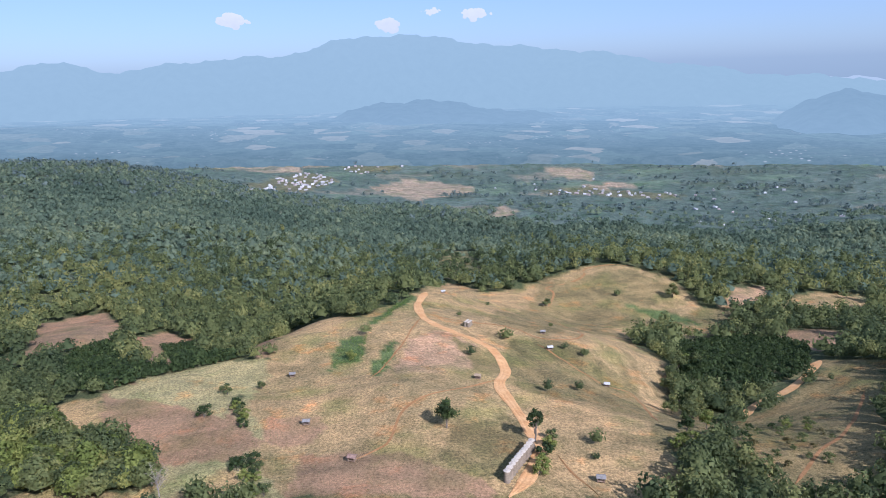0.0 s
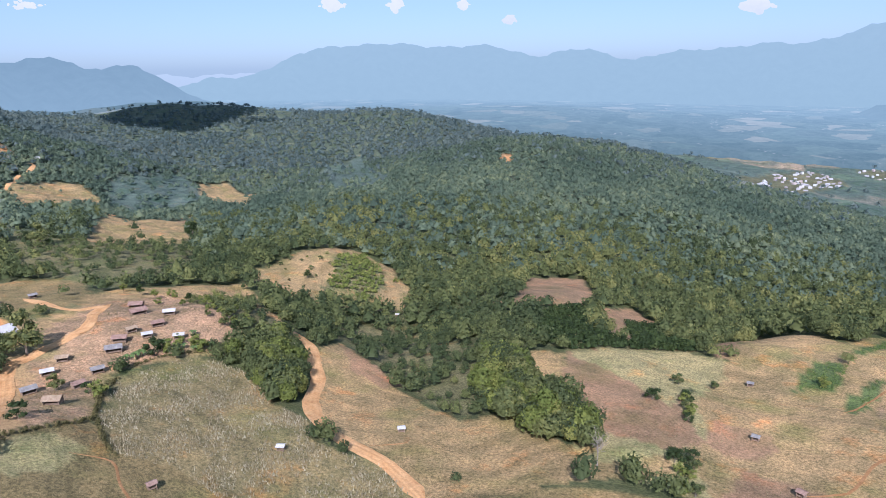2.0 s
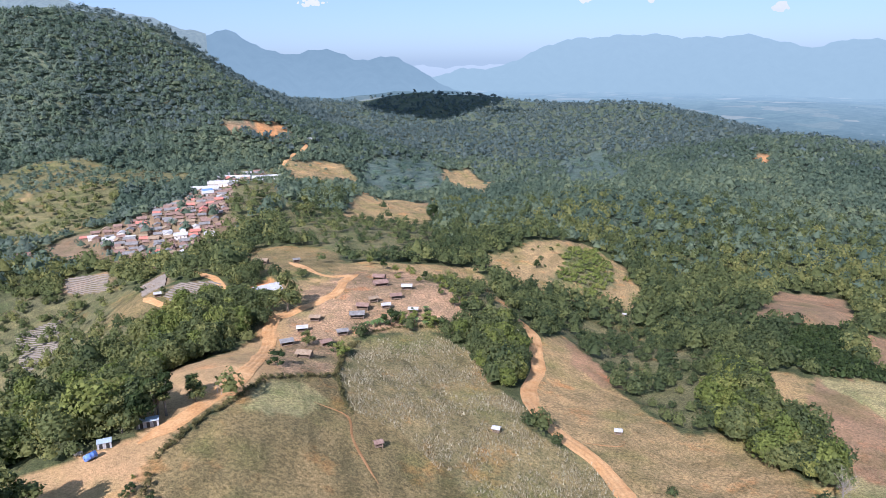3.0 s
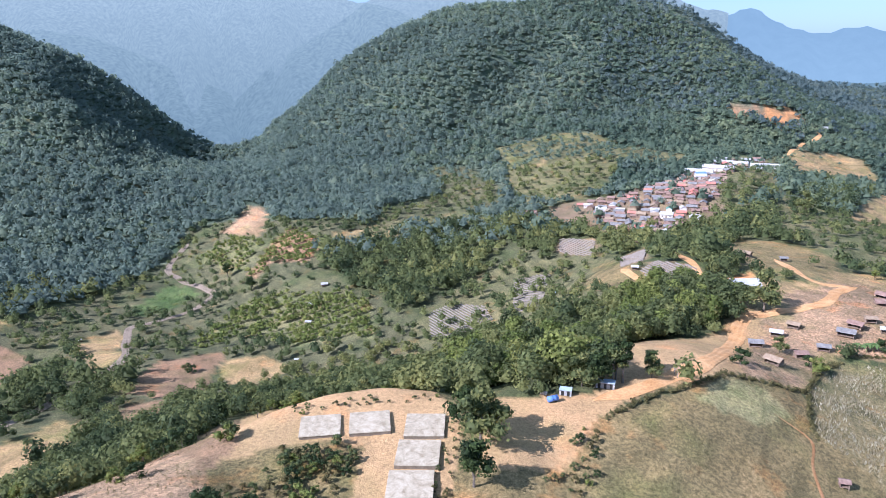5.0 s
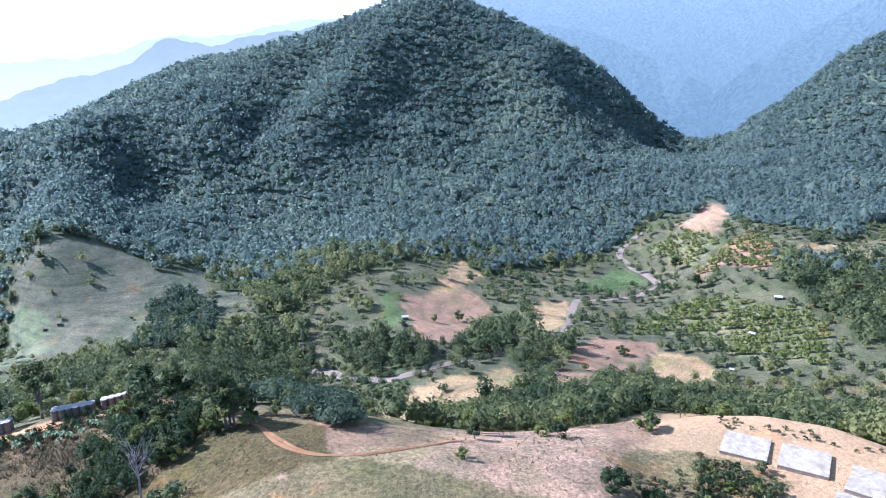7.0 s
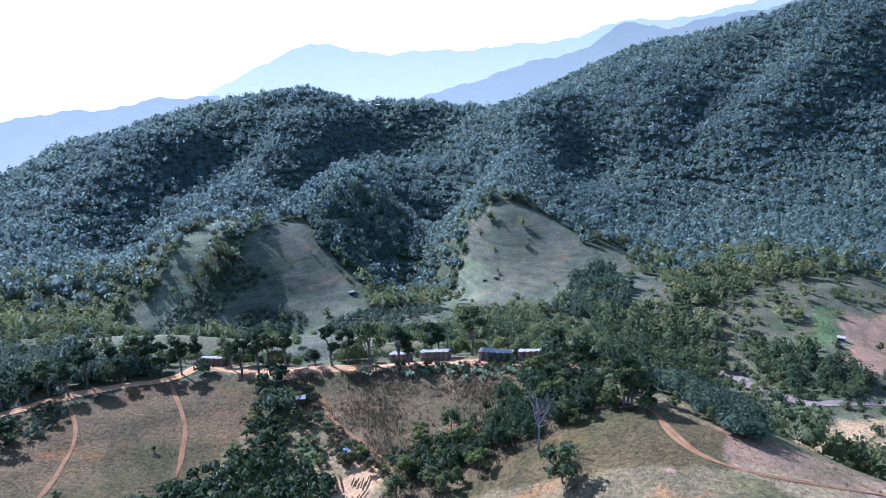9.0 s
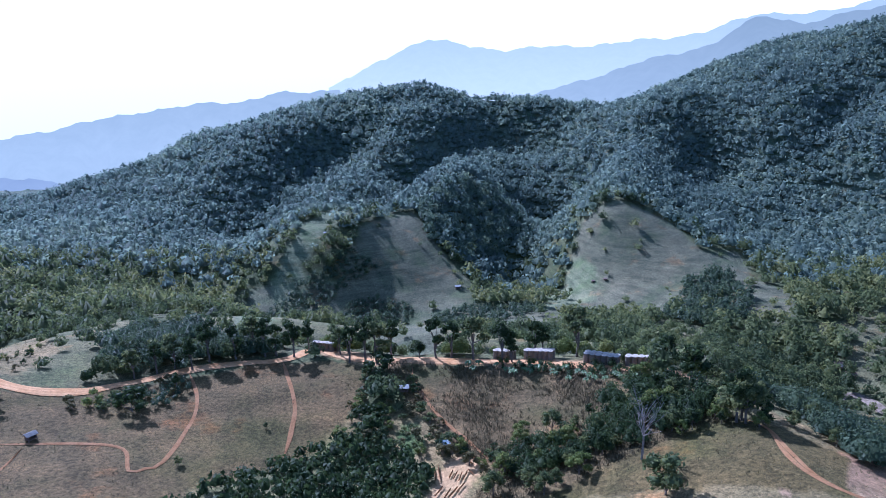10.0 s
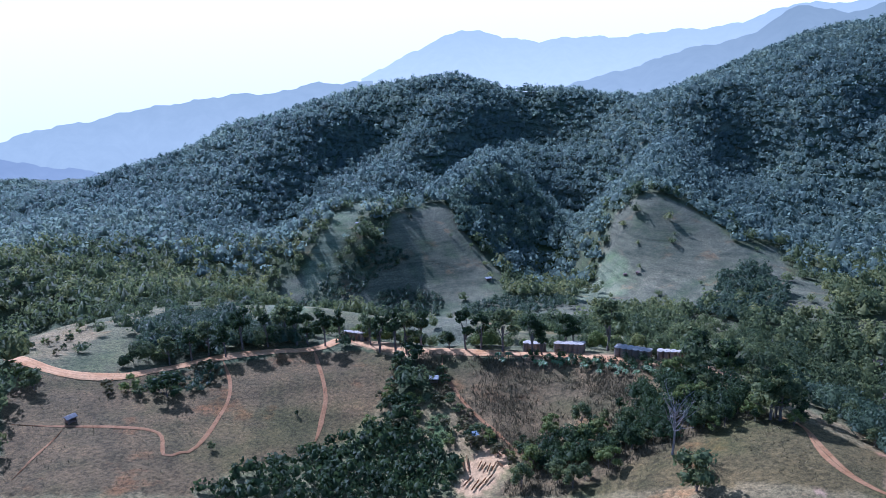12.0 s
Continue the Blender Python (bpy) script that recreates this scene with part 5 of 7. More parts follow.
def dead_tree_model(seed):
    rng = np.random.RandomState(seed)
    root = new("dead_tree")
    co = gather([limb((0, 0, -0.05), (0.02, 0, 0.62), 0.02, 0.011, 0.02, rng, 6, 5)])
    part("trunk", *co, MAT_GREYWOOD, root)
    pieces = []
    for i in range(22):
        h = rng.uniform(0.35, 0.65)
        a = rng.uniform(0, 6.28)
        e = np.array([math.cos(a) * rng.uniform(0.15, 0.33), math.sin(a) * rng.uniform(0.15, 0.33), h + rng.uniform(0.15, 0.38)])
        pieces.append(limb((0.015, 0, h), e, 0.006, 0.002, 0.04, rng, 3, 3))
        for _ in range(4):
            t = rng.uniform(0.4, 0.95)
            b = np.array([0, 0, h]) * (1 - t) + e * t
            pieces.append(limb(b, b + rng.uniform(-0.09, 0.09, 3) + [0, 0, 0.07], 0.0025, 0.001, 0.01, rng, 3, 1))
    part("branchwork", *gather(pieces), MAT_GREYWOOD, root, "bare grey twigs")
    return tagged(root, "bare leafless grey tree standing on the slope", "tree")


def banana_model(seed):
    """A banana clump: a short stem and long arching leaves."""
    rng = np.random.RandomState(seed)
    root = new("banana_plant")
    part("stem", *limb((0, 0, -0.05), (0.02, 0.02, 0.45), 0.06, 0.035, 0.02, rng, 7, 3), MAT_STEM, root)
    for i in range(9):
        a = i * 2.4 + rng.uniform(-0.3, 0.3)
        d = np.array([math.cos(a), math.sin(a), 0])
        s = np.array([-d[1], d[0], 0])
        n = 6
        co, reach, rise = [], rng.uniform(0.45, 0.65), rng.uniform(0.4, 0.6)
        for j in range(n + 1):
            u = j / n
            c = d * reach * u + np.array([0, 0, 0.42 + rise * (1.5 * u - 1.55 * u * u)])
            w = 0.13 * math.sin(math.pi * min(1, 0.12 + u * 0.88)) + 0.006
            co += [c - s * w + [0, 0, w * 0.35], c, c + s * w + [0, 0, w * 0.35]]
        faces = [(3 * j + k, 3 * j + k + 1, 3 * j + k + 4, 3 * j + k + 3) for j in range(n) for k in range(2)]
        part("leaf", co, faces, MAT_BANANA, root)
    return tagged(root, "banana plant with long arching green leaves", "plant")


MAT_GREYWOOD = plain("weathered_grey_wood", (0.20, 0.17, 0.14), (0.31, 0.27, 0.23), 2.0)
MAT_STEM = plain("banana_stem", (0.16, 0.17, 0.07), (0.26, 0.24, 0.11), 3.0)
MAT_BANANA = plain("banana_leaf", (0.055, 0.10, 0.025), (0.11, 0.155, 0.04), 2.0, 0.5, 0.35, 0.2, 0.03)
MAT_LEAF_DARK = leaf_material("dark_leaves", (0.028, 0.044, 0.018), (0.045, 0.068, 0.024), (0.075, 0.10, 0.033))
MAT_LEAF_DRY = leaf_material("dusty_leaves", (0.09, 0.085, 0.035), (0.14, 0.12, 0.05), (0.19, 0.15, 0.07))
MODELS = {
    "round": [tree_model("tree", MAT_LEAF, 1, 0.2, 0.40, 10, 76, 0.048, "leafy round broadleaf tree on the hillside"),
              tree_model("tree", MAT_LEAF_DARK, 2, 0.22, 0.36, 11, 76, 0.048, "dark green spreading tree on the hillside")],
    "tall": [tree_model("tree", MAT_LEAF_DARK, 3, 0.40, 0.22, 10, 76, 0.038, "tall slender dark tree beside the dirt road"),
             tree_model("tree", MAT_LEAF, 4, 0.36, 0.26, 10, 76, 0.04, "tall open-crowned tree beside the dirt road"),
             tree_model("tree", MAT_LEAF_DARK, 5, 0.30, 0.20, 9, 76, 0.038, "narrow dark tree on the ridge")],
    "bright": [tree_model("tree", MAT_LEAF_BRIGHT, 6, 0.12, 0.42, 10, 76, 0.05, "bright green bushy tree at the wood's edge"),
               tree_model("tree", MAT_LEAF_BRIGHT, 7, 0.2, 0.36, 10, 76, 0.048, "yellow-green leafy young tree on the slope"),
               tree_model("tree", MAT_LEAF, 8, 0.16, 0.40, 10, 76, 0.048, "mid-green bushy tree at the wood's edge")],
    "bush": [tree_model("shrub", MAT_LEAF, 9, 0.05, 0.5, 7, 44, 0.085, "low green shrub standing in dry grass"),
             tree_model("shrub", MAT_LEAF_DARK, 10, 0.05, 0.55, 7, 44, 0.085, "low dark green shrub on the slope"),
             tree_model("shrub", MAT_LEAF_BRIGHT, 11, 0.05, 0.52, 7, 44, 0.085, "low bright green shrub by the gully")],
    "brush": [tree_model("shrub", MAT_LEAF_DRY, 12, 0.05, 0.55, 6, 44, 0.08, "dusty half-dry brown-green brush"),
              tree_model("shrub", MAT_LEAF, 13, 0.05, 0.5, 6, 44, 0.08, "low green brush among dry grass")],
    "dead": [dead_tree_model(14)],
    "banana": [banana_model(15)],
}
for _set in MODELS.values():
    for _m in _set:
        for _c in _m.children:
            if _m.name.startswith("shrub"):
                _m["category"] = "shrub"
_used = set()


def plant(kind, x, y, tall, seed, wide=1.0):
    """Stand a tree or shrub of that height on the ground."""
    rng = np.random.RandomState(seed)
    src = MODELS[kind][rng.randint(len(MODELS[kind]))]
    z = float(height(x, y)[0])
    s = tall * rng.uniform(0.92, 1.08) * (1.25 if kind == "tall" else 1.0)
    m = Matrix.Translation((x, y, z)) @ Matrix.Rotation(rng.uniform(0, 6.28), 4, "Z")
    ob = src if src.name not in _used else copy_thing(src, m)
    _used.add(src.name)
    ob.matrix_basis = m @ Matrix.Diagonal((s * wide, s * wide, s, 1))
    return ob


def belt(kinds, ring, count, lo, hi, seed, wide=1.0):
    """Trees loosely filling a ring of ground."""
    rng = np.random.RandomState(seed)
    r = np.asarray(ring, float)
    x, y = rng.uniform(r[:, 0].min(), r[:, 0].max(), count * 25), rng.uniform(r[:, 1].min(), r[:, 1].max(), count * 25)
    ok = inside(x, y, r)
    x, y = x[ok], y[ok]
    near, taken = [], 0
    gap = 0.55 * math.sqrt(abs(np.sum(r[:, 0] * np.roll(r[:, 1], -1) - r[:, 1] * np.roll(r[:, 0], -1))) / 2 / count)
    for a, b in zip(x, y):
        if taken == count:
            break
        if all((a - c) ** 2 + (b - d) ** 2 > gap * gap for c, d in near):
            near.append((a, b))
            taken += 1
            plant(kinds[rng.randint(len(kinds))], a, b, rng.uniform(lo, hi), seed * 131 + taken, wide)


def grove(kinds, ring, count, lo, hi, seed):
    """A thick stand of trees over a ring of ground, too close to pick apart."""
    rng = np.random.RandomState(seed)
    r = np.asarray(ring, float)
    x, y = rng.uniform(r[:, 0].min(), r[:, 0].max(), count * 40), rng.uniform(r[:, 1].min(), r[:, 1].max(), count * 40)
    ok = inside(x, y, r)
    x, y = x[ok][:int(count * 1.5)], y[ok][:int(count * 1.5)]
    for i, mat in enumerate((MAT_LEAF, MAT_LEAF_BRIGHT if "bright" in kinds else MAT_LEAF_DARK)):
        a, b = x[i::2], y[i::2]
        s = rng.uniform(lo, hi, len(a))
        tagged(new("grove", canopy("grove", mat, a, b, s, 640, seed * 7 + i, single=True, flake=0.28)), "thick grove of leafy trees and bamboo on the slope", "trees", kind="stuff")


def bush_block(ring, space, size, mat, label, seed, leaves=40, flake=0.55):
    """A planted block of dense rounded bushes."""
    rng = np.random.RandomState(seed)
    r = np.asarray(ring, float)
    g = [np.arange(r[:, i].min(), r[:, i].max(), space) for i in (0, 1)]
    x, y = np.meshgrid(*g)
    x, y = (x + rng.uniform(-0.4, 0.4, x.shape) * space).ravel(), (y + rng.uniform(-0.4, 0.4, y.shape) * space).ravel()
    ok = inside(x + wobble(x, y, 4.0, 0.8, seed), y + wobble(y, x, 4.0, 0.8, seed), r) & (rng.uniform(size=x.size) < 0.9)
    x, y = x[ok], y[ok]
    s = size * rng.uniform(0.7, 1.4, len(x))
    tagged(new("bush_block", canopy("bush_block", mat, x, y, s, leaves, seed, single=True, flake=flake)), label, "bushes", kind="stuff")


MAT_LEAF_DUSK = leaf_material("deep_green_leaves", (0.05, 0.075, 0.045), (0.075, 0.105, 0.055), (0.11, 0.14, 0.07), gloss=0.2, thin=0.45)
for _i, (_ring, _space, _size) in enumerate((
        ([(44, -394), (24, -398), (6, -388), (10, -372), (30, -368), (46, -376)], 3.0, 2.7),
        ([(43, -428), (29, -416), (52, -392), (66, -366), (84, -352), (92, -366), (74, -396)], 3.0, 2.7),
        ([(-4, -372), (-34, -388), (-58, -378), (-68, -350), (-40, -340), (-8, -350)], 3.0, 2.7),
        ([(-152, -376), (-174, -380), (-170, -336), (-152, -305), (-122, -294), (-112, -314)], 3.6, 4.4))):
    bush_block(_ring, _space, _size, MAT_LEAF_DUSK, "dense block of dark rounded bushes on the far slope", 620 + _i)
bush_block([(4, -502), (-25, -545), (-66, -592), (-80, -548), (-64, -500), (-27, -455), (-3, -454)], 4.6, 6.6, MAT_LEAF_HILL, "light green bamboo on the spur", 630, 60, 0.5)
bush_block([(84, -192), (62, -183), (42, -168), (37, -161), (54, -157), (68, -152), (80, -160)], 2.6, 3.6, MAT_LEAF_DUSK, "thick dark scrub wood behind the ridge road", 631, 170, 0.3)
bush_block([(63, -143), (56, -149), (53, -144), (58, -134), (72, -136)], 2.2, 1.7, MAT_LEAF_DUSK, "low dark scrub below the ridge road", 632, 110, 0.34)
bush_block([(-36, -127), (-50, -121), (-51, -112), (-43, -105), (-32, -104), (-24, -104), (-15, -107), (-14, -113), (-22, -114), (-31, -115)], 2.0, 2.7, MAT_LEAF_DARK, "thick dark trees filling the gully below the road", 633, 170, 0.3)
bush_block([(-61, -122), (-64, -114), (-62, -98), (-66, -86), (-72, -92), (-84, -124), (-69, -130)], 2.4, 3.2, MAT_LEAF_DUSK, "thick trees on the shaded flank of the bare top", 634, 170, 0.3)
# dark band added for the bananas below the road and their shade
bush_block([(-15, -147), (-32, -139), (-48, -132), (-45, -127), (-31, -134), (-16, -142)], 1.5, 1.3, MAT_LEAF_DARK, "dark shrub hedge for roadside plants and the shade under them", 635, 90, 0.36)
_solo = 0
for _kind, _x, _y, _tall in (
        ("round", -1.7, 164.1, 7.9), ("tall", 20.2, 157.7, 8.1), ("bush", -68.5, 196.4, 3.4), ("bush", -69.1, 178.1, 3.8),
        ("bush", -59.5, 201.9, 2.9), ("bush", -34.1, 224.1, 3.4), ("bush", 58.2, 398.5, 5.4), ("round", 136.5, 409.3, 10.0),
        ("bush", 0.3, 488.2, 9.4), ("bush", 19.3, 141.7, 3.5), ("bush", 20.5, 145.8, 3.6), ("bush", 21.8, 150.2, 3.6),
        ("bush", 23.4, 154.8, 3.7), ("bush", 24.8, 158.6, 3.1), ("bush", -56.3, 135.8, 3.2), ("dead", -63.0, 131.7, 8.8),
        ("round", -150.0, 27.1, 5.3), ("round", -144.2, 18.8, 8.4), ("round", -227.6, 75.7, 14.3), ("round", -194.4, 70.4, 5.8),
        ("bush", -164.2, 50.9, 3.9), ("bush", -180.6, 75.5, 4.8), ("bush", -185.5, 75.1, 3.4), ("bush", -201.6, 102.9, 5.4)):
    _solo += 1
    plant(_kind, _x, _y, _tall, 900 + _solo)
for _kind, _x, _y, _tall in (
        ("bush", -200.2, 107.4, 5.0), ("bush", -197.6, 115.6, 5.1), ("banana", -202.4, 97.2, 3.7), ("banana", -202.6, 99.3, 3.7),
        ("banana", -203.4, 94.7, 2.9), ("dead", -148.2, 32.0, 3.3), ("bush", -232.5, 143.6, 3.9), ("bush", -217.6, 141.3, 4.2),
        ("round", -474.7, 283.9, 14.0), ("round", -451.1, 168.2, 13.7), ("round", -293.0, 242.0, 5.3), ("bush", -276.4, 294.8, 3.2),
        ("round", -112.5, -8.3, 11.8), ("round", -116.6, -11.3, 8.9), ("round", -118.8, -7.4, 7.7), ("round", -100.1, -8.7, 8.5),
        ("round", -146.0, 26.8, 5.8), ("tall", -143.0, 20.2, 8.3), ("tall", -142.7, 18.1, 7.1), ("dead", -147.0, 32.5, 3.2),
        ("round", -140.5, 11.4, 8.5), ("round", -140.2, 14.1, 8.5), ("bush", -110.4, -55.5, 3.7), ("bush", -85.7, -47.9, 3.9)):
    _solo += 1
    plant(_kind, _x, _y, _tall, 900 + _solo)
for _kind, _x, _y, _tall in (
        ("bush", -88.9, -42.8, 3.5), ("bush", -94.4, -36.4, 2.9), ("bush", -93.3, -34.5, 2.6), ("round", -237.1, -238.5, 4.4),
        ("round", -252.5, -236.4, 6.4), ("bush", -272.3, -152.0, 4.2), ("bush", -271.8, -149.6, 3.6), ("round", -381.8, -166.0, 9.6),
        ("round", -414.2, -195.5, 9.6), ("round", -197.1, -144.9, 5.9), ("bush", -185.1, -161.9, 4.0), ("bush", -122.1, -153.0, 3.6),
        ("tall", -51.8, -104.4, 7.5), ("tall", -53.0, -103.5, 6.7), ("bush", -85.4, -47.5, 3.6), ("bush", -111.2, -55.3, 3.4),
        ("bush", -97.6, -66.3, 3.3), ("bush", -97.9, -70.6, 3.1), ("bush", -73.2, -68.3, 2.0), ("bush", -119.8, -150.5, 2.7),
        ("bush", -35.4, -92.3, 2.9), ("tall", 52.5, -158.6, 8.7), ("tall", 46.7, -160.5, 7.1), ("tall", 37.1, -162.2, 7.3)):
    _solo += 1
    plant(_kind, _x, _y, _tall, 900 + _solo)
for _kind, _x, _y, _tall in (
        ("tall", 32.6, -160.9, 7.8), ("bright", 22.4, -164.8, 5.6), ("tall", 21.2, -160.6, 6.1), ("tall", 14.5, -154.1, 9.2),
        ("tall", 11.7, -153.0, 8.9), ("tall", 8.4, -156.2, 8.2), ("bush", 10.8, -146.9, 5.5), ("round", 1.7, -152.4, 5.0),
        ("tall", -2.3, -151.7, 8.8), ("tall", -5.7, -152.0, 7.3), ("tall", -10.8, -150.0, 9.0), ("tall", -17.1, -146.0, 8.0),
        ("tall", -19.3, -145.5, 6.6), ("tall", -25.5, -150.8, 7.6), ("tall", -34.1, -146.5, 9.5), ("round", -49.8, -134.2, 8.6),
        ("round", -52.2, -125.0, 7.8), ("round", -52.9, -105.0, 9.2), ("dead", -34.2, -99.5, 12.6), ("bush", -34.2, -88.4, 6.2),
        ("bush", 89.1, -133.1, 4.5), ("bush", 70.0, -136.3, 3.9), ("bush", 61.7, -134.2, 5.3), ("bush", 94.4, -137.6, 3.7)):
    _solo += 1
    plant(_kind, _x, _y, _tall, 900 + _solo)
for _kind, _x, _y, _tall in (
        ("tall", 55.6, -144.0, 3.6), ("bush", 99.6, -171.5, 1.4), ("tall", 55.4, -154.3, 6.9), ("tall", 63.0, -152.7, 6.3),
        ("tall", 59.9, -155.5, 7.3), ("tall", 43.3, -164.5, 8.0), ("tall", 67.5, -150.5, 6.3), ("round", 46.3, -115.1, 1.9),
        ("round", 33.5, -130.1, 1.4), ("tall", -27.0, -149.7, 6.4), ("tall", 18.7, -156.0, 7.5), ("tall", 39.8, -161.6, 7.6),
        ("tall", 29.5, -164.5, 6.9)):
    _solo += 1
    plant(_kind, _x, _y, _tall, 900 + _solo)
belt(('bush',), [(-64, 188), (-60, 188), (-52, 165), (-54, 162)], 9, 1.8, 3, 1)
belt(('bush',), [(-52, 148), (-48, 151), (-38, 131), (-44, 132)], 10, 2, 3.4, 2)
grove(('bright', 'round'), [(-134, 188), (-125, 190), (-102, 169), (-83, 160), (-66, 141), (-72, 137), (-107, 146)], 60, 4.5, 8, 3)
belt(('bush', 'brush'), [(77, 177), (105, 199), (95, 152), (78, 139), (69, 155)], 26, 1.5, 3, 4)
belt(('round', 'bright'), [(92, 270), (108, 282), (71, 176), (57, 162), (76, 228)], 18, 5, 7.5, 5)
belt(('bright', 'bush'), [(53, 157), (63, 162), (59, 137), (50, 132)], 14, 2.5, 4.5, 6)
grove(('bright', 'round'), [(-189, 119), (-193, 131), (-186, 142), (-166, 132), (-144, 113), (-154, 112), (-175, 118)], 44, 4, 7, 7)
grove(('round', 'bright'), [(-234, 29), (-252, 42), (-252, 63), (-227, 63), (-213, 53), (-203, 36), (-193, 22)], 48, 4.5, 8, 8)
belt(('bright', 'bush', 'round'), [(-296, 137), (-280, 166), (-213, 148), (-190, 144), (-197, 134), (-224, 132), (-263, 134)], 26, 2.5, 5, 9)
belt(('bush', 'banana'), [(-211, 106), (-208, 122), (-193, 121), (-195, 110)], 14, 2, 3.2, 10)
belt(('bush', 'brush'), [(-317, 225), (-327, 267), (-324, 307), (-296, 305), (-256, 264), (-266, 232)], 22, 1.5, 3, 11)
grove(('round', 'bright'), [(-148, -17), (-142, 16), (-176, 21), (-232, 1), (-271, -32)], 64, 5, 9, 12)
grove(('bright', 'round'), [(-185, 22), (-223, 68), (-242, 73), (-232, 43), (-214, 25)], 40, 4.5, 8, 13)
belt(('bright', 'round', 'bush'), [(-77, -74), (-86, -73), (-107, -71), (-196, -95), (-131, -32), (-152, -18), (-221, -26), (-263, -69), (-226, -104), (-164, -122), (-81, -83)], 100, 3, 6.5, 14)
belt(('brush', 'bush'), [(-107, -44), (-112, -34), (-107, -30), (-96, -30), (-95, -39)], 34, 1, 2.6, 15)
belt(('brush',), [(-93, -50), (-105, -43), (-91, -35), (-85, -44)], 14, 0.8, 1.8, 16)
belt(('round', 'bright'), [(-47, -123), (-56, -114), (-57, -97), (-52, -104), (-42, -103), (-37, -113), (-43, -127)], 26, 2.4, 4.4, 17)
belt(('banana',), [(-9, -147), (-24, -141), (-48, -126), (-46, -121), (-23, -137), (-9, -143)], 30, 1.5, 2.3, 18)
belt(('bush', 'brush', 'bush'), [(14, -147), (4, -146), (-1, -131), (-9, -115), (-16, -120), (-14, -106), (-1, -118), (20, -124)], 70, 1.2, 3, 19)
belt(('bright', 'round', 'bright'), [(-16, -120), (-30, -120), (-47, -119), (-52, -113), (-35, -106), (-25, -100), (-15, -98), (-8, -101)], 34, 2.2, 4.8, 20)
belt(('round', 'bright'), [(-47, -119), (-54, -114), (-58, -103), (-65, -95), (-103, -152), (-85, -158), (-56, -131)], 34, 3, 5.2, 21)
grove(('tall', 'round'), [(80, -143), (59, -156), (35, -164), (37, -175), (64, -171), (86, -156)], 16, 2.5, 4.6, 22)
grove(('tall', 'round', 'bright'), [(27, -166), (1, -154), (-25, -149), (-52, -134), (-63, -147), (-26, -155), (1, -159), (28, -176)], 30, 2, 3.8, 23)
belt(('brush',), [(-125, -15.5), (-125, -12.4), (-96, -12.4), (-96, -15.5)], 24, 0.5, 1.3, 26)
belt(('brush', 'bush'), [(-122, -48), (-128, -34), (-131, -18), (-128, -18), (-125, -33), (-119, -46)], 20, 0.5, 1.2, 27)
belt(('brush', 'bush'), [(-104, 2), (-112, 8), (-125, 8), (-122, 13), (-108, 13), (-102, 8)], 22, 0.6, 1.8, 28)
belt(('brush',), [(76, -135), (65, -143), (57, -150), (53, -146), (59, -135), (72, -132)], 16, 1, 2.4, 24)
belt(('brush', 'bush'), [(110, -159), (103, -173), (92, -165), (93, -150)], 12, 0.8, 2, 25)
for _set in MODELS.values():
    for _m in _set:
        if _m.name not in _used:
            for _o in (*_m.children, _m):
                bpy.data.objects.remove(_o)


# ---- orchards, stubble and rough grass ----
def orchard(ring, row, step, size, mat, label, seed, turn=0.0):
    r = np.asarray(ring, float)
    c = r.mean(0)
    ext = np.abs(r - c).max() * 1.5
    u, v = np.meshgrid(np.arange(-ext, ext, row), np.arange(-ext, ext, step))
    rng = np.random.RandomState(seed)
    u, v = u.ravel() + rng.uniform(-0.05, 0.05, u.size) * row, v.ravel() + rng.uniform(-0.12, 0.12, v.size) * step
    x, y = c[0] + u * math.cos(turn) - v * math.sin(turn), c[1] + u * math.sin(turn) + v * math.cos(turn)
    ok = inside(x, y, r) & (rng.uniform(size=x.size) > 0.08)
    x, y = x[ok], y[ok]
    s = size * rng.uniform(0.7, 1.3, len(x))
    tagged(new("orchard_bushes", canopy("orchard_bushes", mat, x, y, s, 26, seed, single=True, flake=0.8)), label, "orchard", kind="stuff")


def tufts(name, mat, ring, space, tall, blades, seed, label, lean=0.5):
    """Clumps of thin dry blades scattered over a ring."""
    r = np.asarray(ring, float)
    rng = np.random.RandomState(seed)
    g = [np.arange(r[:, i].min(), r[:, i].max(), space) for i in (0, 1)]
    x, y = np.meshgrid(*g)
    x, y = (x + rng.uniform(-0.5, 0.5, x.shape) * space).ravel(), (y + rng.uniform(-0.5, 0.5, y.shape) * space).ravel()
    ok = inside(x, y, r) & (rng.uniform(size=x.size) < 0.42 + 0.42 * np.clip(wobble(x, y, 3.2, 0.8, seed), -1, 1))
    x, y = x[ok], y[ok]
    n = len(x)
    k = np.repeat(np.arange(n), blades)
    p = np.stack([x[k], y[k], height(x, y)[k] - 0.03], 1) + np.concatenate([rng.normal(0, tall * 0.22, (n * blades, 2)), np.zeros((n * blades, 1))], 1)
    h = tall * rng.uniform(0.5, 1.3, n * blades)
    a = rng.uniform(0, 6.28, n * blades)
    side = np.stack([np.cos(a), np.sin(a), np.zeros_like(a)], 1) * (0.07 * h + 0.025)[:, None]
    tip = p + np.stack([rng.normal(0, lean, n * blades) * h, rng.normal(0, lean, n * blades) * h, h], 1)
    co = np.stack([p - side, p + side, tip], 1).reshape(-1, 3)
    tint = np.repeat(np.clip(rng.beta(2, 2, n)[k] + rng.normal(0, 0.1, n * blades), 0, 1), 3)
    tagged(new(name, many(name, mat, co, np.arange(len(co)).reshape(-1, 3), tint)), label, "dry grass", kind="stuff")


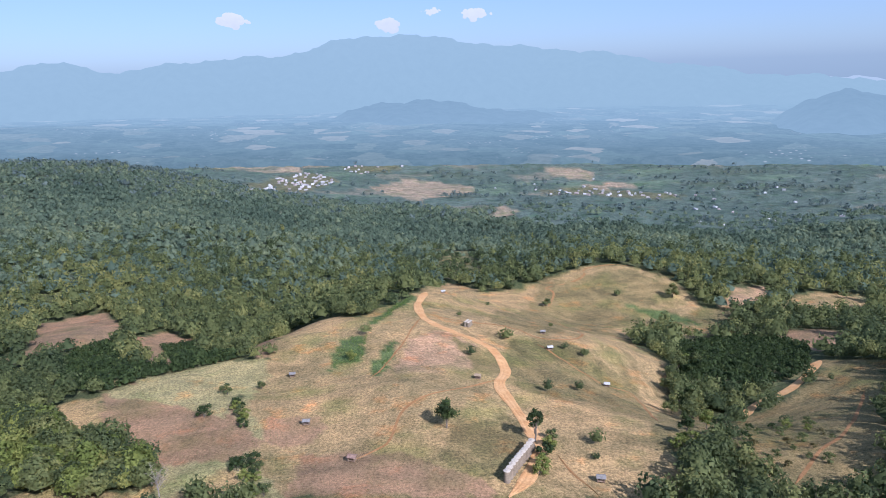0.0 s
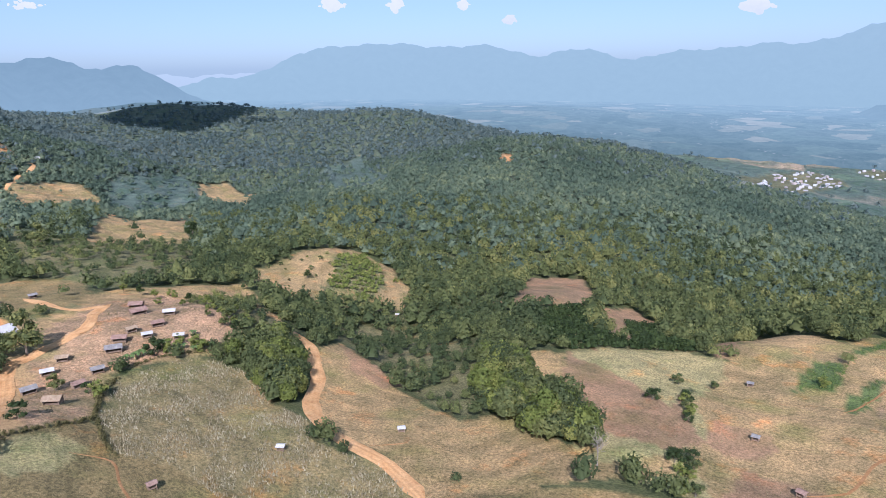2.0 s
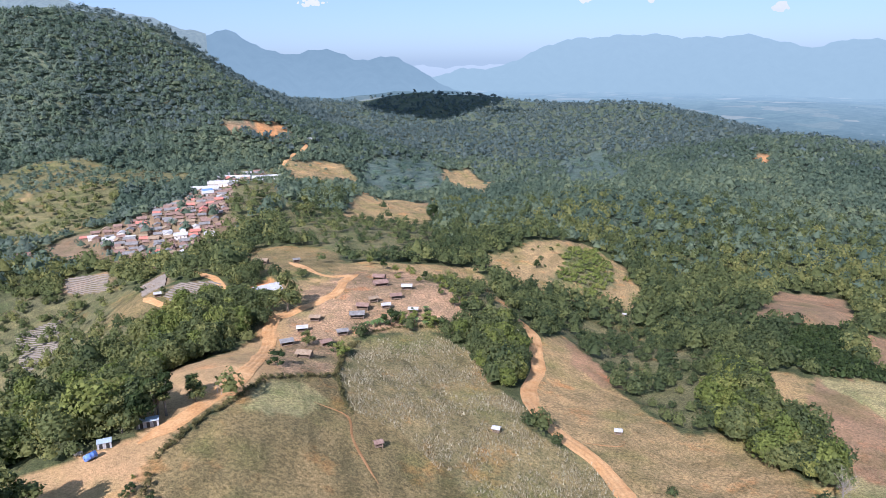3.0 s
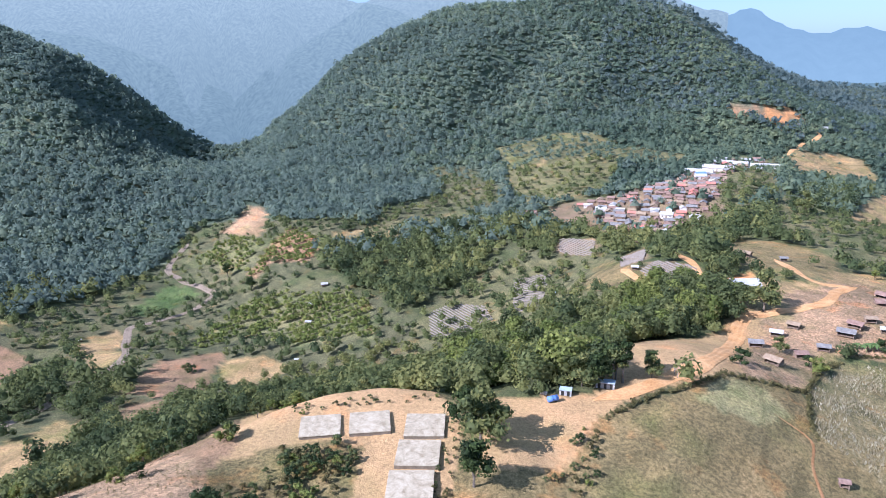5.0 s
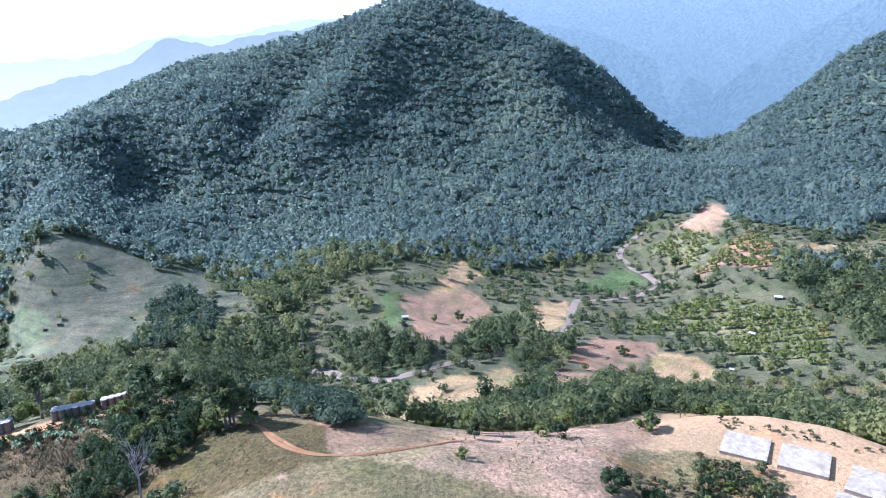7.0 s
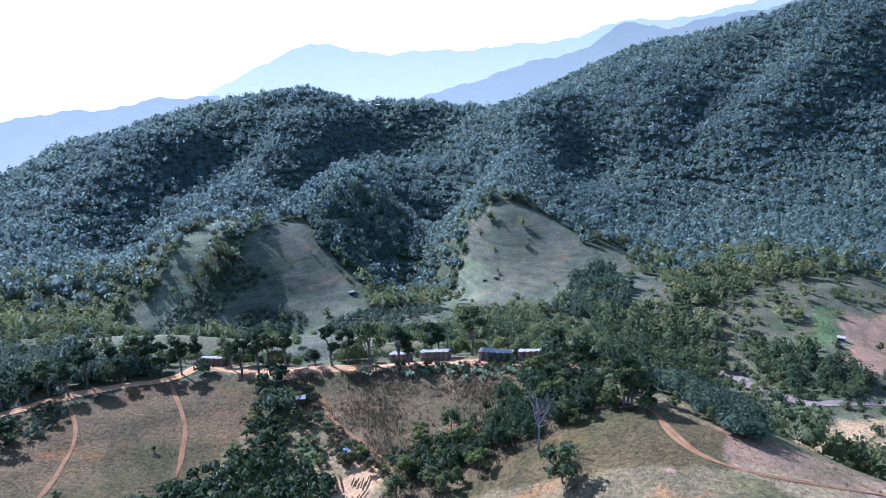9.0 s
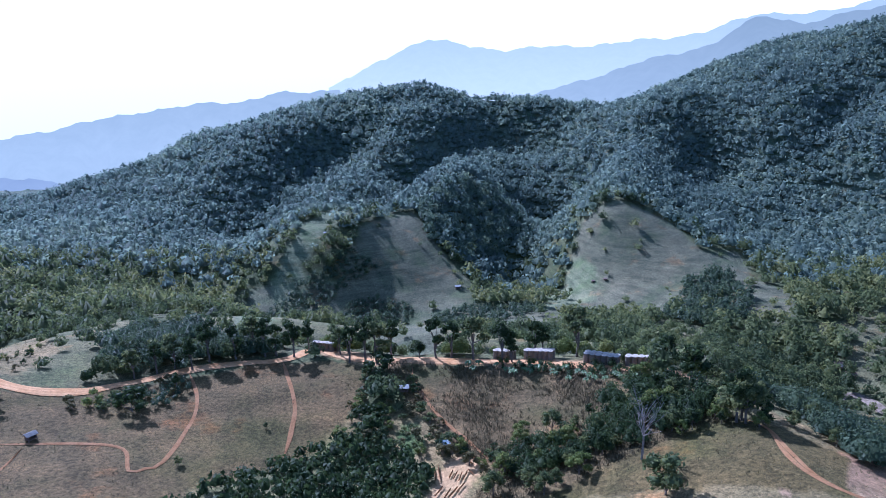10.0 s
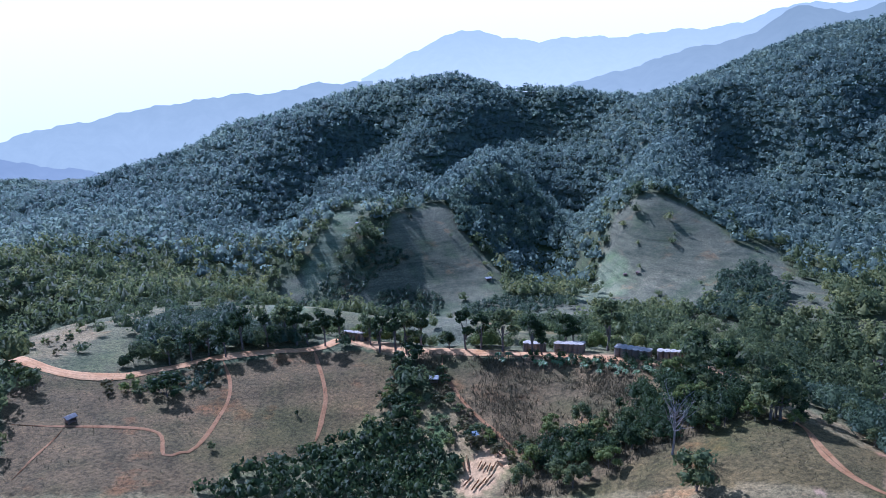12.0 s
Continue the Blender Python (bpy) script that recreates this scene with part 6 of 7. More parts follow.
MAT_STALK = leaf_material("dry_stalks", (0.20, 0.165, 0.10), (0.32, 0.275, 0.18), (0.48, 0.44, 0.33), 0.1, 0.3)
MAT_STRAW = leaf_material("dry_grass_blades", (0.12, 0.10, 0.045), (0.20, 0.16, 0.08), (0.30, 0.24, 0.13), 0.1, 0.3)
# dry grass blades darkened in colour, for slopes seen against the sun
MAT_BRUSH = leaf_material("backlit_slope_blades", (0.07, 0.06, 0.032), (0.115, 0.095, 0.052), (0.18, 0.145, 0.085), 0.1, 0.3)
MAT_CROP = leaf_material("crop_leaves", (0.06, 0.095, 0.02), (0.09, 0.14, 0.03), (0.14, 0.19, 0.05), 0.12, 0.3)
for _i, (_kind, _ring) in enumerate(FIELDS):
    _r = np.asarray(_ring, float)
    _d = np.hypot(*_r.mean(0))
    if _kind in ("orchard", "red_orchard"):
        _near = _d < 300 and abs(_r.mean(0)[0]) < 160
        orchard(_ring, 2.4 if _near else 7.6, 2.0 if _near else 2.6, 2.4 if _near else 3.1, MAT_LEAF_DARK if _near else MAT_LEAF_BRIGHT,
                "rows of dark green orchard bushes on the slope", 300 + _i, math.atan2(_r.mean(0)[1], _r.mean(0)[0]) + 0.15)
    elif _kind == "stubble":
        tufts("corn_stubble", MAT_STALK, _ring, 0.66, 0.8, 4, 400 + _i, "pale dry corn stalks left standing in the field", 0.3)
    elif _kind == "corn":
        tufts("dry_corn", MAT_BRUSH, _ring, 0.6, 0.95, 4, 400 + _i, "standing dry olive-brown corn on the slope", 0.3)
    elif _kind == "crop" and _d < 500:
        tufts("crop_plants", MAT_CROP, _ring, 1.1 if _d > 300 else 0.8, 0.8, 3, 400 + _i, "green crop plants in a small hillside plot", 0.5)
    elif _kind in ("dry_grass", "brown_grass", "pale_grass", "straw", "brown_slope", "olive_slope", "red_soil") and _d < 260:
        tufts("grass_tufts", MAT_BRUSH if _kind in ("brown_slope", "olive_slope") else MAT_STRAW, _ring, 1.25, 0.45, 3, 400 + _i, "dry brown grass tufts on the slope", 0.5)

# ---- huts, houses, tanks and slabs ----
MAT_TIN = plain("grey_tin_roof", (0.14, 0.133, 0.125), (0.25, 0.24, 0.225), 0.8, 0.9, 0.1, 0.2, 0.05)
MAT_RUST = plain("rusty_tin_roof", (0.17, 0.105, 0.08), (0.28, 0.19, 0.15), 0.9, 0.8, 0.2, 0.3, 0.05)
MAT_WHITE = plain("white_roof_sheet", (0.34, 0.335, 0.325), (0.46, 0.455, 0.44), 0.5, 0.7, 0.25, 0.15, 0.03)
MAT_THATCH = plain("brown_thatch", (0.22, 0.16, 0.10), (0.34, 0.26, 0.18), 1.5, 0.95, 0.1, 0.8, 0.1)
MAT_BLUE = plain("blue_sheet", (0.10, 0.19, 0.50), (0.15, 0.26, 0.58), 0.8, 0.4, 0.5, 0.1, 0.02)
MAT_GREEN = plain("green_roof_sheet", (0.07, 0.19, 0.14), (0.10, 0.25, 0.18), 0.8, 0.5, 0.4, 0.1, 0.02)
MAT_RED = plain("red_roof_sheet", (0.42, 0.14, 0.10), (0.52, 0.20, 0.14), 0.8, 0.5, 0.4, 0.1, 0.02)
MAT_WOOD = plain("weathered_boards", (0.15, 0.10, 0.07), (0.27, 0.20, 0.14), 1.4)
MAT_WALL = plain("plastered_wall", (0.48, 0.44, 0.38), (0.62, 0.58, 0.52), 0.6)
MAT_DARK = plain("dark_opening", (0.02, 0.02, 0.02), (0.04, 0.035, 0.03), 1.0)


def concrete_material():
    m, nt, b = material("stained_concrete", 0.95, 0.1)
    wash = noise_node(nt, 0.32, 6.0, 0.7)
    wash.inputs["Distortion"].default_value = 1.6
    dirt, fine = noise_node(nt, 0.9, 5.0, 0.65), noise_node(nt, 9.0, 3.0, 0.6)
    col = ramp_node(nt, wash.outputs["Fac"], [(0.34, (0.28, 0.235, 0.16)), (0.5, (0.38, 0.325, 0.23)), (0.6, (0.45, 0.39, 0.285)), (0.68, (0.37, 0.315, 0.225))]).outputs[0]
    d = ramp_node(nt, dirt.outputs["Fac"], [(0.35, (0.8, 0.78, 0.74)), (0.55, (1.0, 1.0, 1.0))]).outputs[0]
    e = ramp_node(nt, fine.outputs["Fac"], [(0.35, (0.9, 0.9, 0.9)), (0.65, (1.06, 1.06, 1.06))]).outputs[0]
    nt.links.new(mix_node(nt, mix_node(nt, col, d, 1.0, "MULTIPLY"), e, 1.0, "MULTIPLY"), b.inputs["Base Color"])
    bump_node(nt, b, fine.outputs["Fac"], 0.1, 0.01)
    return m


MAT_CONCRETE = concrete_material()
MAT_RING = plain("cement_rings", (0.155, 0.126, 0.09), (0.235, 0.195, 0.145), 0.9, 0.95, 0.1, 0.3, 0.03)
MAT_LID = plain("pale_cement_lid", (0.37, 0.325, 0.26), (0.48, 0.425, 0.345), 0.9, 0.9, 0.15, 0.2, 0.02)


def block(x0, x1, y0, y1, z0, z1):
    co = [(x, y, z) for z in (z0, z1) for y in (y0, y1) for x in (x0, x1)]
    return co, [(0, 2, 3, 1), (4, 5, 7, 6), (0, 1, 5, 4), (2, 6, 7, 3), (0, 4, 6, 2), (1, 3, 7, 5)]


def gable(w, l, z, rise, over=0.35, thick=0.08, ribs=0):
    """A corrugated gable roof in one shell; the ridge runs along x."""
    a, b = w / 2 + over, l / 2 + over
    drop = rise * over / (l / 2)
    n = max(2, 2 * ribs + 1)
    co, faces = [], []
    for i in range(n):
        x, k = -a + 2 * a * i / (n - 1), (0.05 if i % 2 else 0.0)
        for y, q in ((-b, z - drop), (0, z + rise), (b, z - drop)):
            co += [(x, y, q + thick + k), (x, y, q - 0.01)]
    for i in range(n - 1):
        o, p = 6 * i, 6 * i + 6
        for s in (0, 2):
            faces += [(o + s, p + s, p + s + 2, o + s + 2), (o + s + 1, o + s + 3, p + s + 3, p + s + 1)]
        faces += [(o, o + 1, p + 1, p), (o + 4, p + 4, p + 5, o + 5)]
    for o, f in ((0, 1), (6 * (n - 1), -1)):
        faces += [(o, o + 2, o + 3, o + 1)[::f], (o + 2, o + 4, o + 5, o + 3)[::f]]
    return co, faces


def stand(root, x, y, rot):
    root.matrix_basis = Matrix.Translation((x, y, float(height(x, y)[0]))) @ Matrix.Rotation(radians(rot), 4, "Z")


def hut(x, y, rot, w, l, roof, label, walled=True, tall=1.7, name="hut"):
    """An open field hut: posts, a low floor, part walls and a gable roof."""
    root = new(name)
    over = 0.4
    if w < 2.3:  # small field huts are shrunk to fit the camera's view
        w, l, tall, over = w * 0.78, l * 0.78, 1.3, 0.22
    for i, (a, b) in enumerate(((-1, -1), (1, -1), (-1, 1), (1, 1))):
        part("post", *block(a * (w / 2 - 0.1) - 0.07, a * (w / 2 - 0.1) + 0.07, b * (l / 2 - 0.1) - 0.07, b * (l / 2 - 0.1) + 0.07, -0.8, tall), MAT_WOOD, root)
    part("floor", *block(-w / 2, w / 2, -l / 2, l / 2, 0.3, 0.42), MAT_WOOD, root)
    if walled:
        part("wall", *block(-w / 2 + 0.03, w / 2 - 0.03, l / 2 - 0.12, l / 2 - 0.05, 0.42, tall - 0.1), MAT_WOOD, root)
        part("wall", *block(-w / 2 + 0.03, -w / 2 + 0.1, -l / 2 + 0.05, l / 2 - 0.12, 0.42, tall - 0.3), MAT_WOOD, root)
        part("wall", *block(w / 2 - 0.1, w / 2 - 0.03, -l / 2 + 0.05, l / 2 - 0.12, 0.42, tall - 0.5), MAT_WOOD, root)
    part("roof", *gable(w, l, tall, l * 0.22, over, 0.06, int(w / 0.5)), roof, root)
    stand(root, x, y, rot)
    return tagged(root, label, "hut")


def house_model(w, l, tall, roof, wall, label, name="house"):
    """A small village house with gable walls, door, windows and a ribbed roof."""
    root = new(name)
    rise = l * 0.24
    co = [(sx * w / 2, sy * l / 2, z) for z in (-1.2, tall) for sx, sy in ((-1, -1), (1, -1), (1, 1), (-1, 1))] + [(-w / 2, 0, tall + rise), (w / 2, 0, tall + rise)]
    faces = [(0, 1, 5, 4), (2, 3, 7, 6), (1, 2, 6, 9, 5), (3, 0, 4, 8, 7), (3, 2, 1, 0), (4, 5, 9, 8), (6, 7, 8, 9)]
    part("wall", co, faces, wall, root)
    part("roof", *gable(w, l, tall, rise, 0.5, 0.09, int(w / 0.9)), roof, root)
    part("door", *block(-0.45, 0.45, -l / 2 - 0.05, -l / 2 + 0.02, 0, 1.9), MAT_WOOD, root)
    for sx in (-1, 1):
        part("window", *block(sx * w * 0.3 - 0.4, sx * w * 0.3 + 0.4, -l / 2 - 0.04, -l / 2 + 0.02, 0.9, 1.7), MAT_DARK, root)
    return tagged(root, label, "house", group="village houses")


HOUSES = [
    house_model(8.5, 6.0, 2.6, MAT_TIN, MAT_WOOD, "wooden village house with a grey tin roof"),
    house_model(7.0, 5.5, 2.5, MAT_RUST, MAT_WOOD, "wooden village house with a rusty tin roof"),
    house_model(9.5, 6.5, 2.8, MAT_WHITE, MAT_WALL, "plastered village house with a pale roof"),
    house_model(7.5, 6.0, 2.5, MAT_THATCH, MAT_WOOD, "wooden village house with a brown roof"),
    house_model(9.0, 6.0, 2.8, MAT_BLUE, MAT_WALL, "village house with a blue sheet roof"),
    house_model(8.0, 6.0, 2.8, MAT_GREEN, MAT_WALL, "village house with a green sheet roof"),
    house_model(8.5, 6.0, 2.7, MAT_RED, MAT_WOOD, "village house with a dull red roof"),
]
LONG_SHED = house_model(24, 8, 3.0, MAT_WHITE, MAT_WALL, "long low building with a pale sheet roof at the village edge")
HOUSES.append(LONG_SHED)
_first = set()


def place_house(i, x, y, rot, s=1.0):
    src = HOUSES[i]
    m = Matrix.Translation((x, y, float(height(x, y)[0]))) @ Matrix.Rotation(radians(rot), 4, "Z")
    ob = src if i not in _first else copy_thing(src, m)
    _first.add(i)
    ob.matrix_basis = m @ Matrix.Diagonal((s, s, s, 1))
    return ob


_plots_taken = []


def settlement(ring, gap, seed, share=1.0, turn=0.0, s=1.0, pale=False):
    """Houses packed in loose rows inside a ring."""
    rng = np.random.RandomState(seed)
    r = np.asarray(ring, float)
    c = r.mean(0)
    e = np.abs(r - c).max() * 1.4
    for u in np.arange(-e, e, gap):
        for v in np.arange(-e, e, gap * 0.85):
            a, b = u + rng.uniform(-0.2, 0.2) * gap, v + rng.uniform(-0.2, 0.2) * gap
            x, y = c[0] + a * math.cos(turn) - b * math.sin(turn), c[1] + a * math.sin(turn) + b * math.cos(turn)
            if inside(np.array([x]), np.array([y]), r)[0] and rng.uniform() < share and all((x - p) ** 2 + (y - q) ** 2 > 19 for p, q in _plots_taken):
                _plots_taken.append((x, y))
                i = rng.choice(7, p=[0.35, 0.15, 0.33, 0.1, 0.01, 0.02, 0.04] if pale else [0.32, 0.32, 0.08, 0.21, 0.0, 0.01, 0.06])
                place_house(i, x, y, math.degrees(turn) + rng.choice([0, 0, 0, 90]) + rng.uniform(-12, 12), s * rng.uniform(0.75, 1.1))


def town(ring, gap, seed, share, turn, s, pale):
    """A far town, too small to tell its houses apart: gabled blocks in one mesh."""
    rng = np.random.RandomState(seed)
    r = np.asarray(ring, float)
    c = r.mean(0)
    e = np.abs(r - c).max() * 1.4
    pieces = []
    for u in np.arange(-e, e, gap):
        for v in np.arange(-e, e, gap):
            x, y = c[0] + u + rng.uniform(-0.45, 0.45) * gap, c[1] + v + rng.uniform(-0.45, 0.45) * gap
            if rng.uniform() > share or not inside(np.array([x]), np.array([y]), r)[0]:
                continue
            w, l, h, a = rng.uniform(7, 14) * s, rng.uniform(6, 9) * s, rng.uniform(3, 5) * s, rng.uniform(0, 3.14)
            z = float(height(x, y)[0])
            co = [(sx * w / 2, sy * l / 2, q) for q in (-2, h) for sx, sy in ((-1, -1), (1, -1), (1, 1), (-1, 1))] + [(-w / 2, 0, h * 1.4), (w / 2, 0, h * 1.4)]
            co = [(x + p * math.cos(a) - q * math.sin(a), y + p * math.sin(a) + q * math.cos(a), z + t) for p, q, t in co]
            pieces.append((co, [(0, 1, 5, 4), (2, 3, 7, 6), (1, 2, 6, 9, 5), (3, 0, 4, 8, 7), (4, 5, 9, 8), (6, 7, 8, 9)]))
    if pieces:
        co, faces = gather(pieces)
        me = bpy.data.meshes.new("town_houses")
        me.from_pydata(co, [], faces)
        me.materials.append(MAT_TOWN)
        tagged(new("town_houses", me), "distant town of pale-roofed houses on the plain", "town", kind="stuff")


MAT_TOWN, _nt, _b = material("town_roofs", 0.7, 0.3)
_g = _nt.nodes.new("ShaderNodeNewGeometry")
# haze put into the roof colours: dimmed, the greys slightly blue
_nt.links.new(ramp_node(_nt, _g.outputs["Random Per Island"], [(0.0, (0.24, 0.21, 0.20)), (0.4, (0.30, 0.30, 0.31)), (0.75, (0.42, 0.43, 0.44)), (1.0, (0.30, 0.24, 0.22))]).outputs[0], _b.inputs["Base Color"])


def lathe(profile, sides=20):
    co = [(r * math.cos(2 * math.pi * k / sides), r * math.sin(2 * math.pi * k / sides), z) for r, z in profile for k in range(sides)]
    n = len(profile)
    faces = [(i * sides + k, i * sides + (k + 1) % sides, (i + 1) * sides + (k + 1) % sides, (i + 1) * sides + k) for i in range(n - 1) for k in range(sides)]
    return co, faces + [tuple(range((n - 1) * sides, n * sides))]


def tank_model():
    """A water tank of stacked cement rings with a lid and hatch."""
    root = new("water_tank")
    R, h = 0.62, 0.46
    prof = [(R, -0.5)]
    for i in range(5):
        prof += [(R, i * h), (R + 0.015, i * h + 0.03), (R + 0.015, (i + 1) * h - 0.03), (R - 0.012, (i + 1) * h)]
    part("ring_wall", *lathe(prof), MAT_RING, root)
    part("lid", *lathe([(R + 0.05, 2.30), (R + 0.06, 2.34), (R + 0.04, 2.40), (0.3, 2.43)]), MAT_LID, root, "pale cement lid")
    part("hatch", *lathe([(0.2, 2.42), (0.2, 2.50), (0.17, 2.52)], 12), MAT_LID, root)
    return tagged(root, "grey cement ring water tank with a pale lid", "water tank", group="water tanks on the ridge")


TANK = tank_model()
_tank_used = []


def tank_row(p, q, count, rows, gap, s=1.0):
    """Tanks standing in close double rows from p to q."""
    p, q = np.array(p, float), np.array(q, float)
    d = (q - p) / np.linalg.norm(q - p)
    n = np.array([-d[1], d[0]])
    for j in range(rows):
        for i in range(count):
            x, y = p + (q - p) * (i / max(count - 1, 1)) + n * gap * j
            m = Matrix.Translation((x, y, float(height(x, y)[0]))) @ Matrix.Rotation(i * 1.3 + j, 4, "Z")
            ob = copy_thing(TANK, m) if _tank_used else TANK
            _tank_used.append(1)
            ob.matrix_basis = m @ Matrix.Diagonal((s, s, s, 1))


def slab(x, y, rot, w, l, tall, z):
    """A raised concrete foundation slab with a darker plinth."""
    root = new("concrete_slab")
    part("plinth", *block(-w / 2 + 0.08, w / 2 - 0.08, -l / 2 + 0.08, l / 2 - 0.08, -1.5, tall - 0.12), MAT_RING, root, "stained concrete plinth")
    bm = bmesh.new()
    bmesh.ops.create_cube(bm, size=1)
    bmesh.ops.scale(bm, vec=(w, l, 0.12), verts=bm.verts)
    bmesh.ops.bevel(bm, geom=bm.edges[:], offset=0.02, segments=1, affect="EDGES")
    me = bpy.data.meshes.new("top")
    bm.to_mesh(me)
    bm.free()
    me.materials.append(MAT_CONCRETE)
    top = new("top", me)
    top.location = (0, 0, tall - 0.06)
    top.parent = root
    root.matrix_basis = Matrix.Translation((x, y, z)) @ Matrix.Rotation(radians(rot), 4, "Z")
    return tagged(root, "bare pale concrete foundation slab on the cleared ground", "slab", group="slabs on the cleared hilltop")


def cabin(x, y, rot, w, l, tall, label):
    """A site cabin: ribbed white box, blue roof edge, dark doors."""
    root = new("site_cabin")
    part("body", *block(-w / 2, w / 2, -l / 2, l / 2, -0.6, tall), MAT_WHITE, root)
    part("roof", *block(-w / 2 - 0.12, w / 2 + 0.12, -l / 2 - 0.15, l / 2 + 0.15, tall, tall + 0.14), MAT_TINBLUE, root, "pale blue sheet roof")
    n = max(2, int(w / 1.2))
    for i in range(n):
        c = -w / 2 + w * (i + 0.5) / n
        part("door", *block(c - 0.3, c + 0.3, -l / 2 - 0.05, -l / 2 + 0.02, 0.05, tall - 0.15), MAT_DARK, root)
    for i in range(n + 1):
        c = -w / 2 + w * i / n
        part("pillar", *block(c - 0.06, c + 0.06, -l / 2 - 0.07, -l / 2 + 0.01, -0.2, tall - 0.02), MAT_WHITE, root)
    stand(root, x, y, rot)
    return tagged(root, label, "cabin")


def barrel(x, y, rot, R, L, mat, label):
    """A storage tank lying on its side on two cradles."""
    root = new("storage_tank")
    co, faces = lathe([(R * 0.2, -L / 2 - R * 0.18), (R * 0.8, -L / 2 - R * 0.1), (R, -L / 2), (R, -L * 0.17), (R * 1.03, -L * 0.16), (R, -L * 0.15), (R, L * 0.15), (R * 1.03, L * 0.16), (R, L * 0.17), (R, L / 2), (R * 0.8, L / 2 + R * 0.1), (R * 0.2, L / 2 + R * 0.18)])
    part("shell", [(z, yy, xx + R + 0.15) for xx, yy, z in co], faces, mat, root, smooth=True)
    for sx in (-1, 1):
        part("cradle", *block(sx * L * 0.3 - 0.08, sx * L * 0.3 + 0.08, -R * 0.7, R * 0.7, -0.4, 0.4), MAT_RING, root)
    stand(root, x, y, rot)
    return tagged(root, label, "storage tank")


MAT_TINBLUE = plain("pale_blue_sheet", (0.34, 0.42, 0.50), (0.44, 0.52, 0.58), 0.8, 0.5, 0.4, 0.1, 0.02)
MAT_MULCH = plain("silver_mulch_film", (0.15, 0.125, 0.10), (0.25, 0.22, 0.185), 0.7, 0.8, 0.15, 0.3, 0.05)


def seed_plot(ring, pitch, turn):
    """A vegetable plot: long raised beds under pale film."""
    root = new("vegetable_plot")
    r = np.asarray(ring, float)
    c = r.mean(0)
    e = np.abs(r - c).max() * 1.4
    z0 = float(height(*c)[0])
    for u in np.arange(-e, e, pitch):
        v = np.arange(-e, e, 1.0)
        x, y = c[0] + u * math.cos(turn) - v * math.sin(turn), c[1] + u * math.sin(turn) + v * math.cos(turn)
        ok = inside(x, y, r)
        if ok.sum() < 4:
            continue
        x, y = x[ok], y[ok]
        z = height(x, y) - z0
        co, n = [], len(x)
        for a, b, q in zip(x - c[0], y - c[1], z):
            for w, h in ((-0.48, -0.15), (-0.3, 0.34), (0.3, 0.34), (0.48, -0.15)):
                co.append((a + w * math.cos(turn), b + w * math.sin(turn), q + h))
        faces = [(4 * i + k, 4 * i + k + 1, 4 * i + k + 5, 4 * i + k + 4) for i in range(n - 1) for k in range(3)]
        part("bed", co, faces, MAT_MULCH, root)
    root.location = (c[0], c[1], z0)
    return tagged(root, "vegetable plot with rows of pale plastic-covered beds", "plot", group="vegetable plots in the valley")


def hedge(line, tall, seed, label):
    """Dense dry brush along a field border."""
    p = np.asarray(line, float)
    rng = np.random.RandomState(seed)
    pts = []
    for a, b in zip(p[:-1], p[1:]):
        n = max(2, int(np.linalg.norm(b - a) / 0.55))
        for s in np.linspace(0, 1, n, endpoint=False):
            pts.append(a + (b - a) * s + rng.normal(0, 0.35, 2))
    q = np.array(pts)
    s = tall * rng.uniform(0.6, 1.4, len(q))
    tagged(new("brush_fence", canopy("brush_fence", MAT_LEAF_DRY, q[:, 0], q[:, 1], s, 12, seed, single=True, tone=rng.uniform(0, 0.5, len(q)))), label, "fence", kind="stuff")


def billows(c, side, w, h, seed, label):
    """A puffy cloud built of many small billows."""
    rng = np.random.RandomState(seed)
    bm = bmesh.new()
    for i in range(40):
        u = rng.normal(0, 0.33)
        r = h * rng.uniform(0.14, 0.34) * max(0.3, 1 - abs(u) * 0.8)
        p = c + side * u * w * 0.55 + np.array([0, 0, rng.normal(0, 0.2) * h * max(0.25, 1 - abs(u))]) + rng.normal(0, 0.06, 3) * w * [1, 1, 0]
        bmesh.ops.create_icosphere(bm, subdivisions=2, radius=r, matrix=Matrix.Translation(p) @ Matrix.Diagonal((1.2, 1.2, 0.9, 1)))
    for v in bm.verts:
        v.co += Vector(noise.noise_vector(v.co * (3.0 / h))) * h * 0.12
    me = bpy.data.meshes.new("cloud")
    bm.to_mesh(me)
    bm.free()
    me.polygons.foreach_set("use_smooth", np.ones(len(me.polygons), bool))
    me.materials.append(MAT_CLOUD)
    return tagged(new("cloud", me), label, "cloud", kind="structure")


def cloud(az, el, dist, w, h, seed):
    c = np.array([-math.sin(radians(az)) * dist, math.cos(radians(az)) * dist, 90 + dist * math.tan(radians(el))])
    return billows(c, np.array([math.cos(radians(az)), math.sin(radians(az)), 0]), w, h, seed, "small white fair-weather cloud")


def cloud_high(x, y, z):
    """The cloud overhead whose shade lies on the far ridge."""
    c = np.array([x, y, z]) + np.array(to_sun) * 1500
    return billows(c, np.array([1.0, 0.3, 0]), 430, 270, 77, "white cloud high over the side valley")


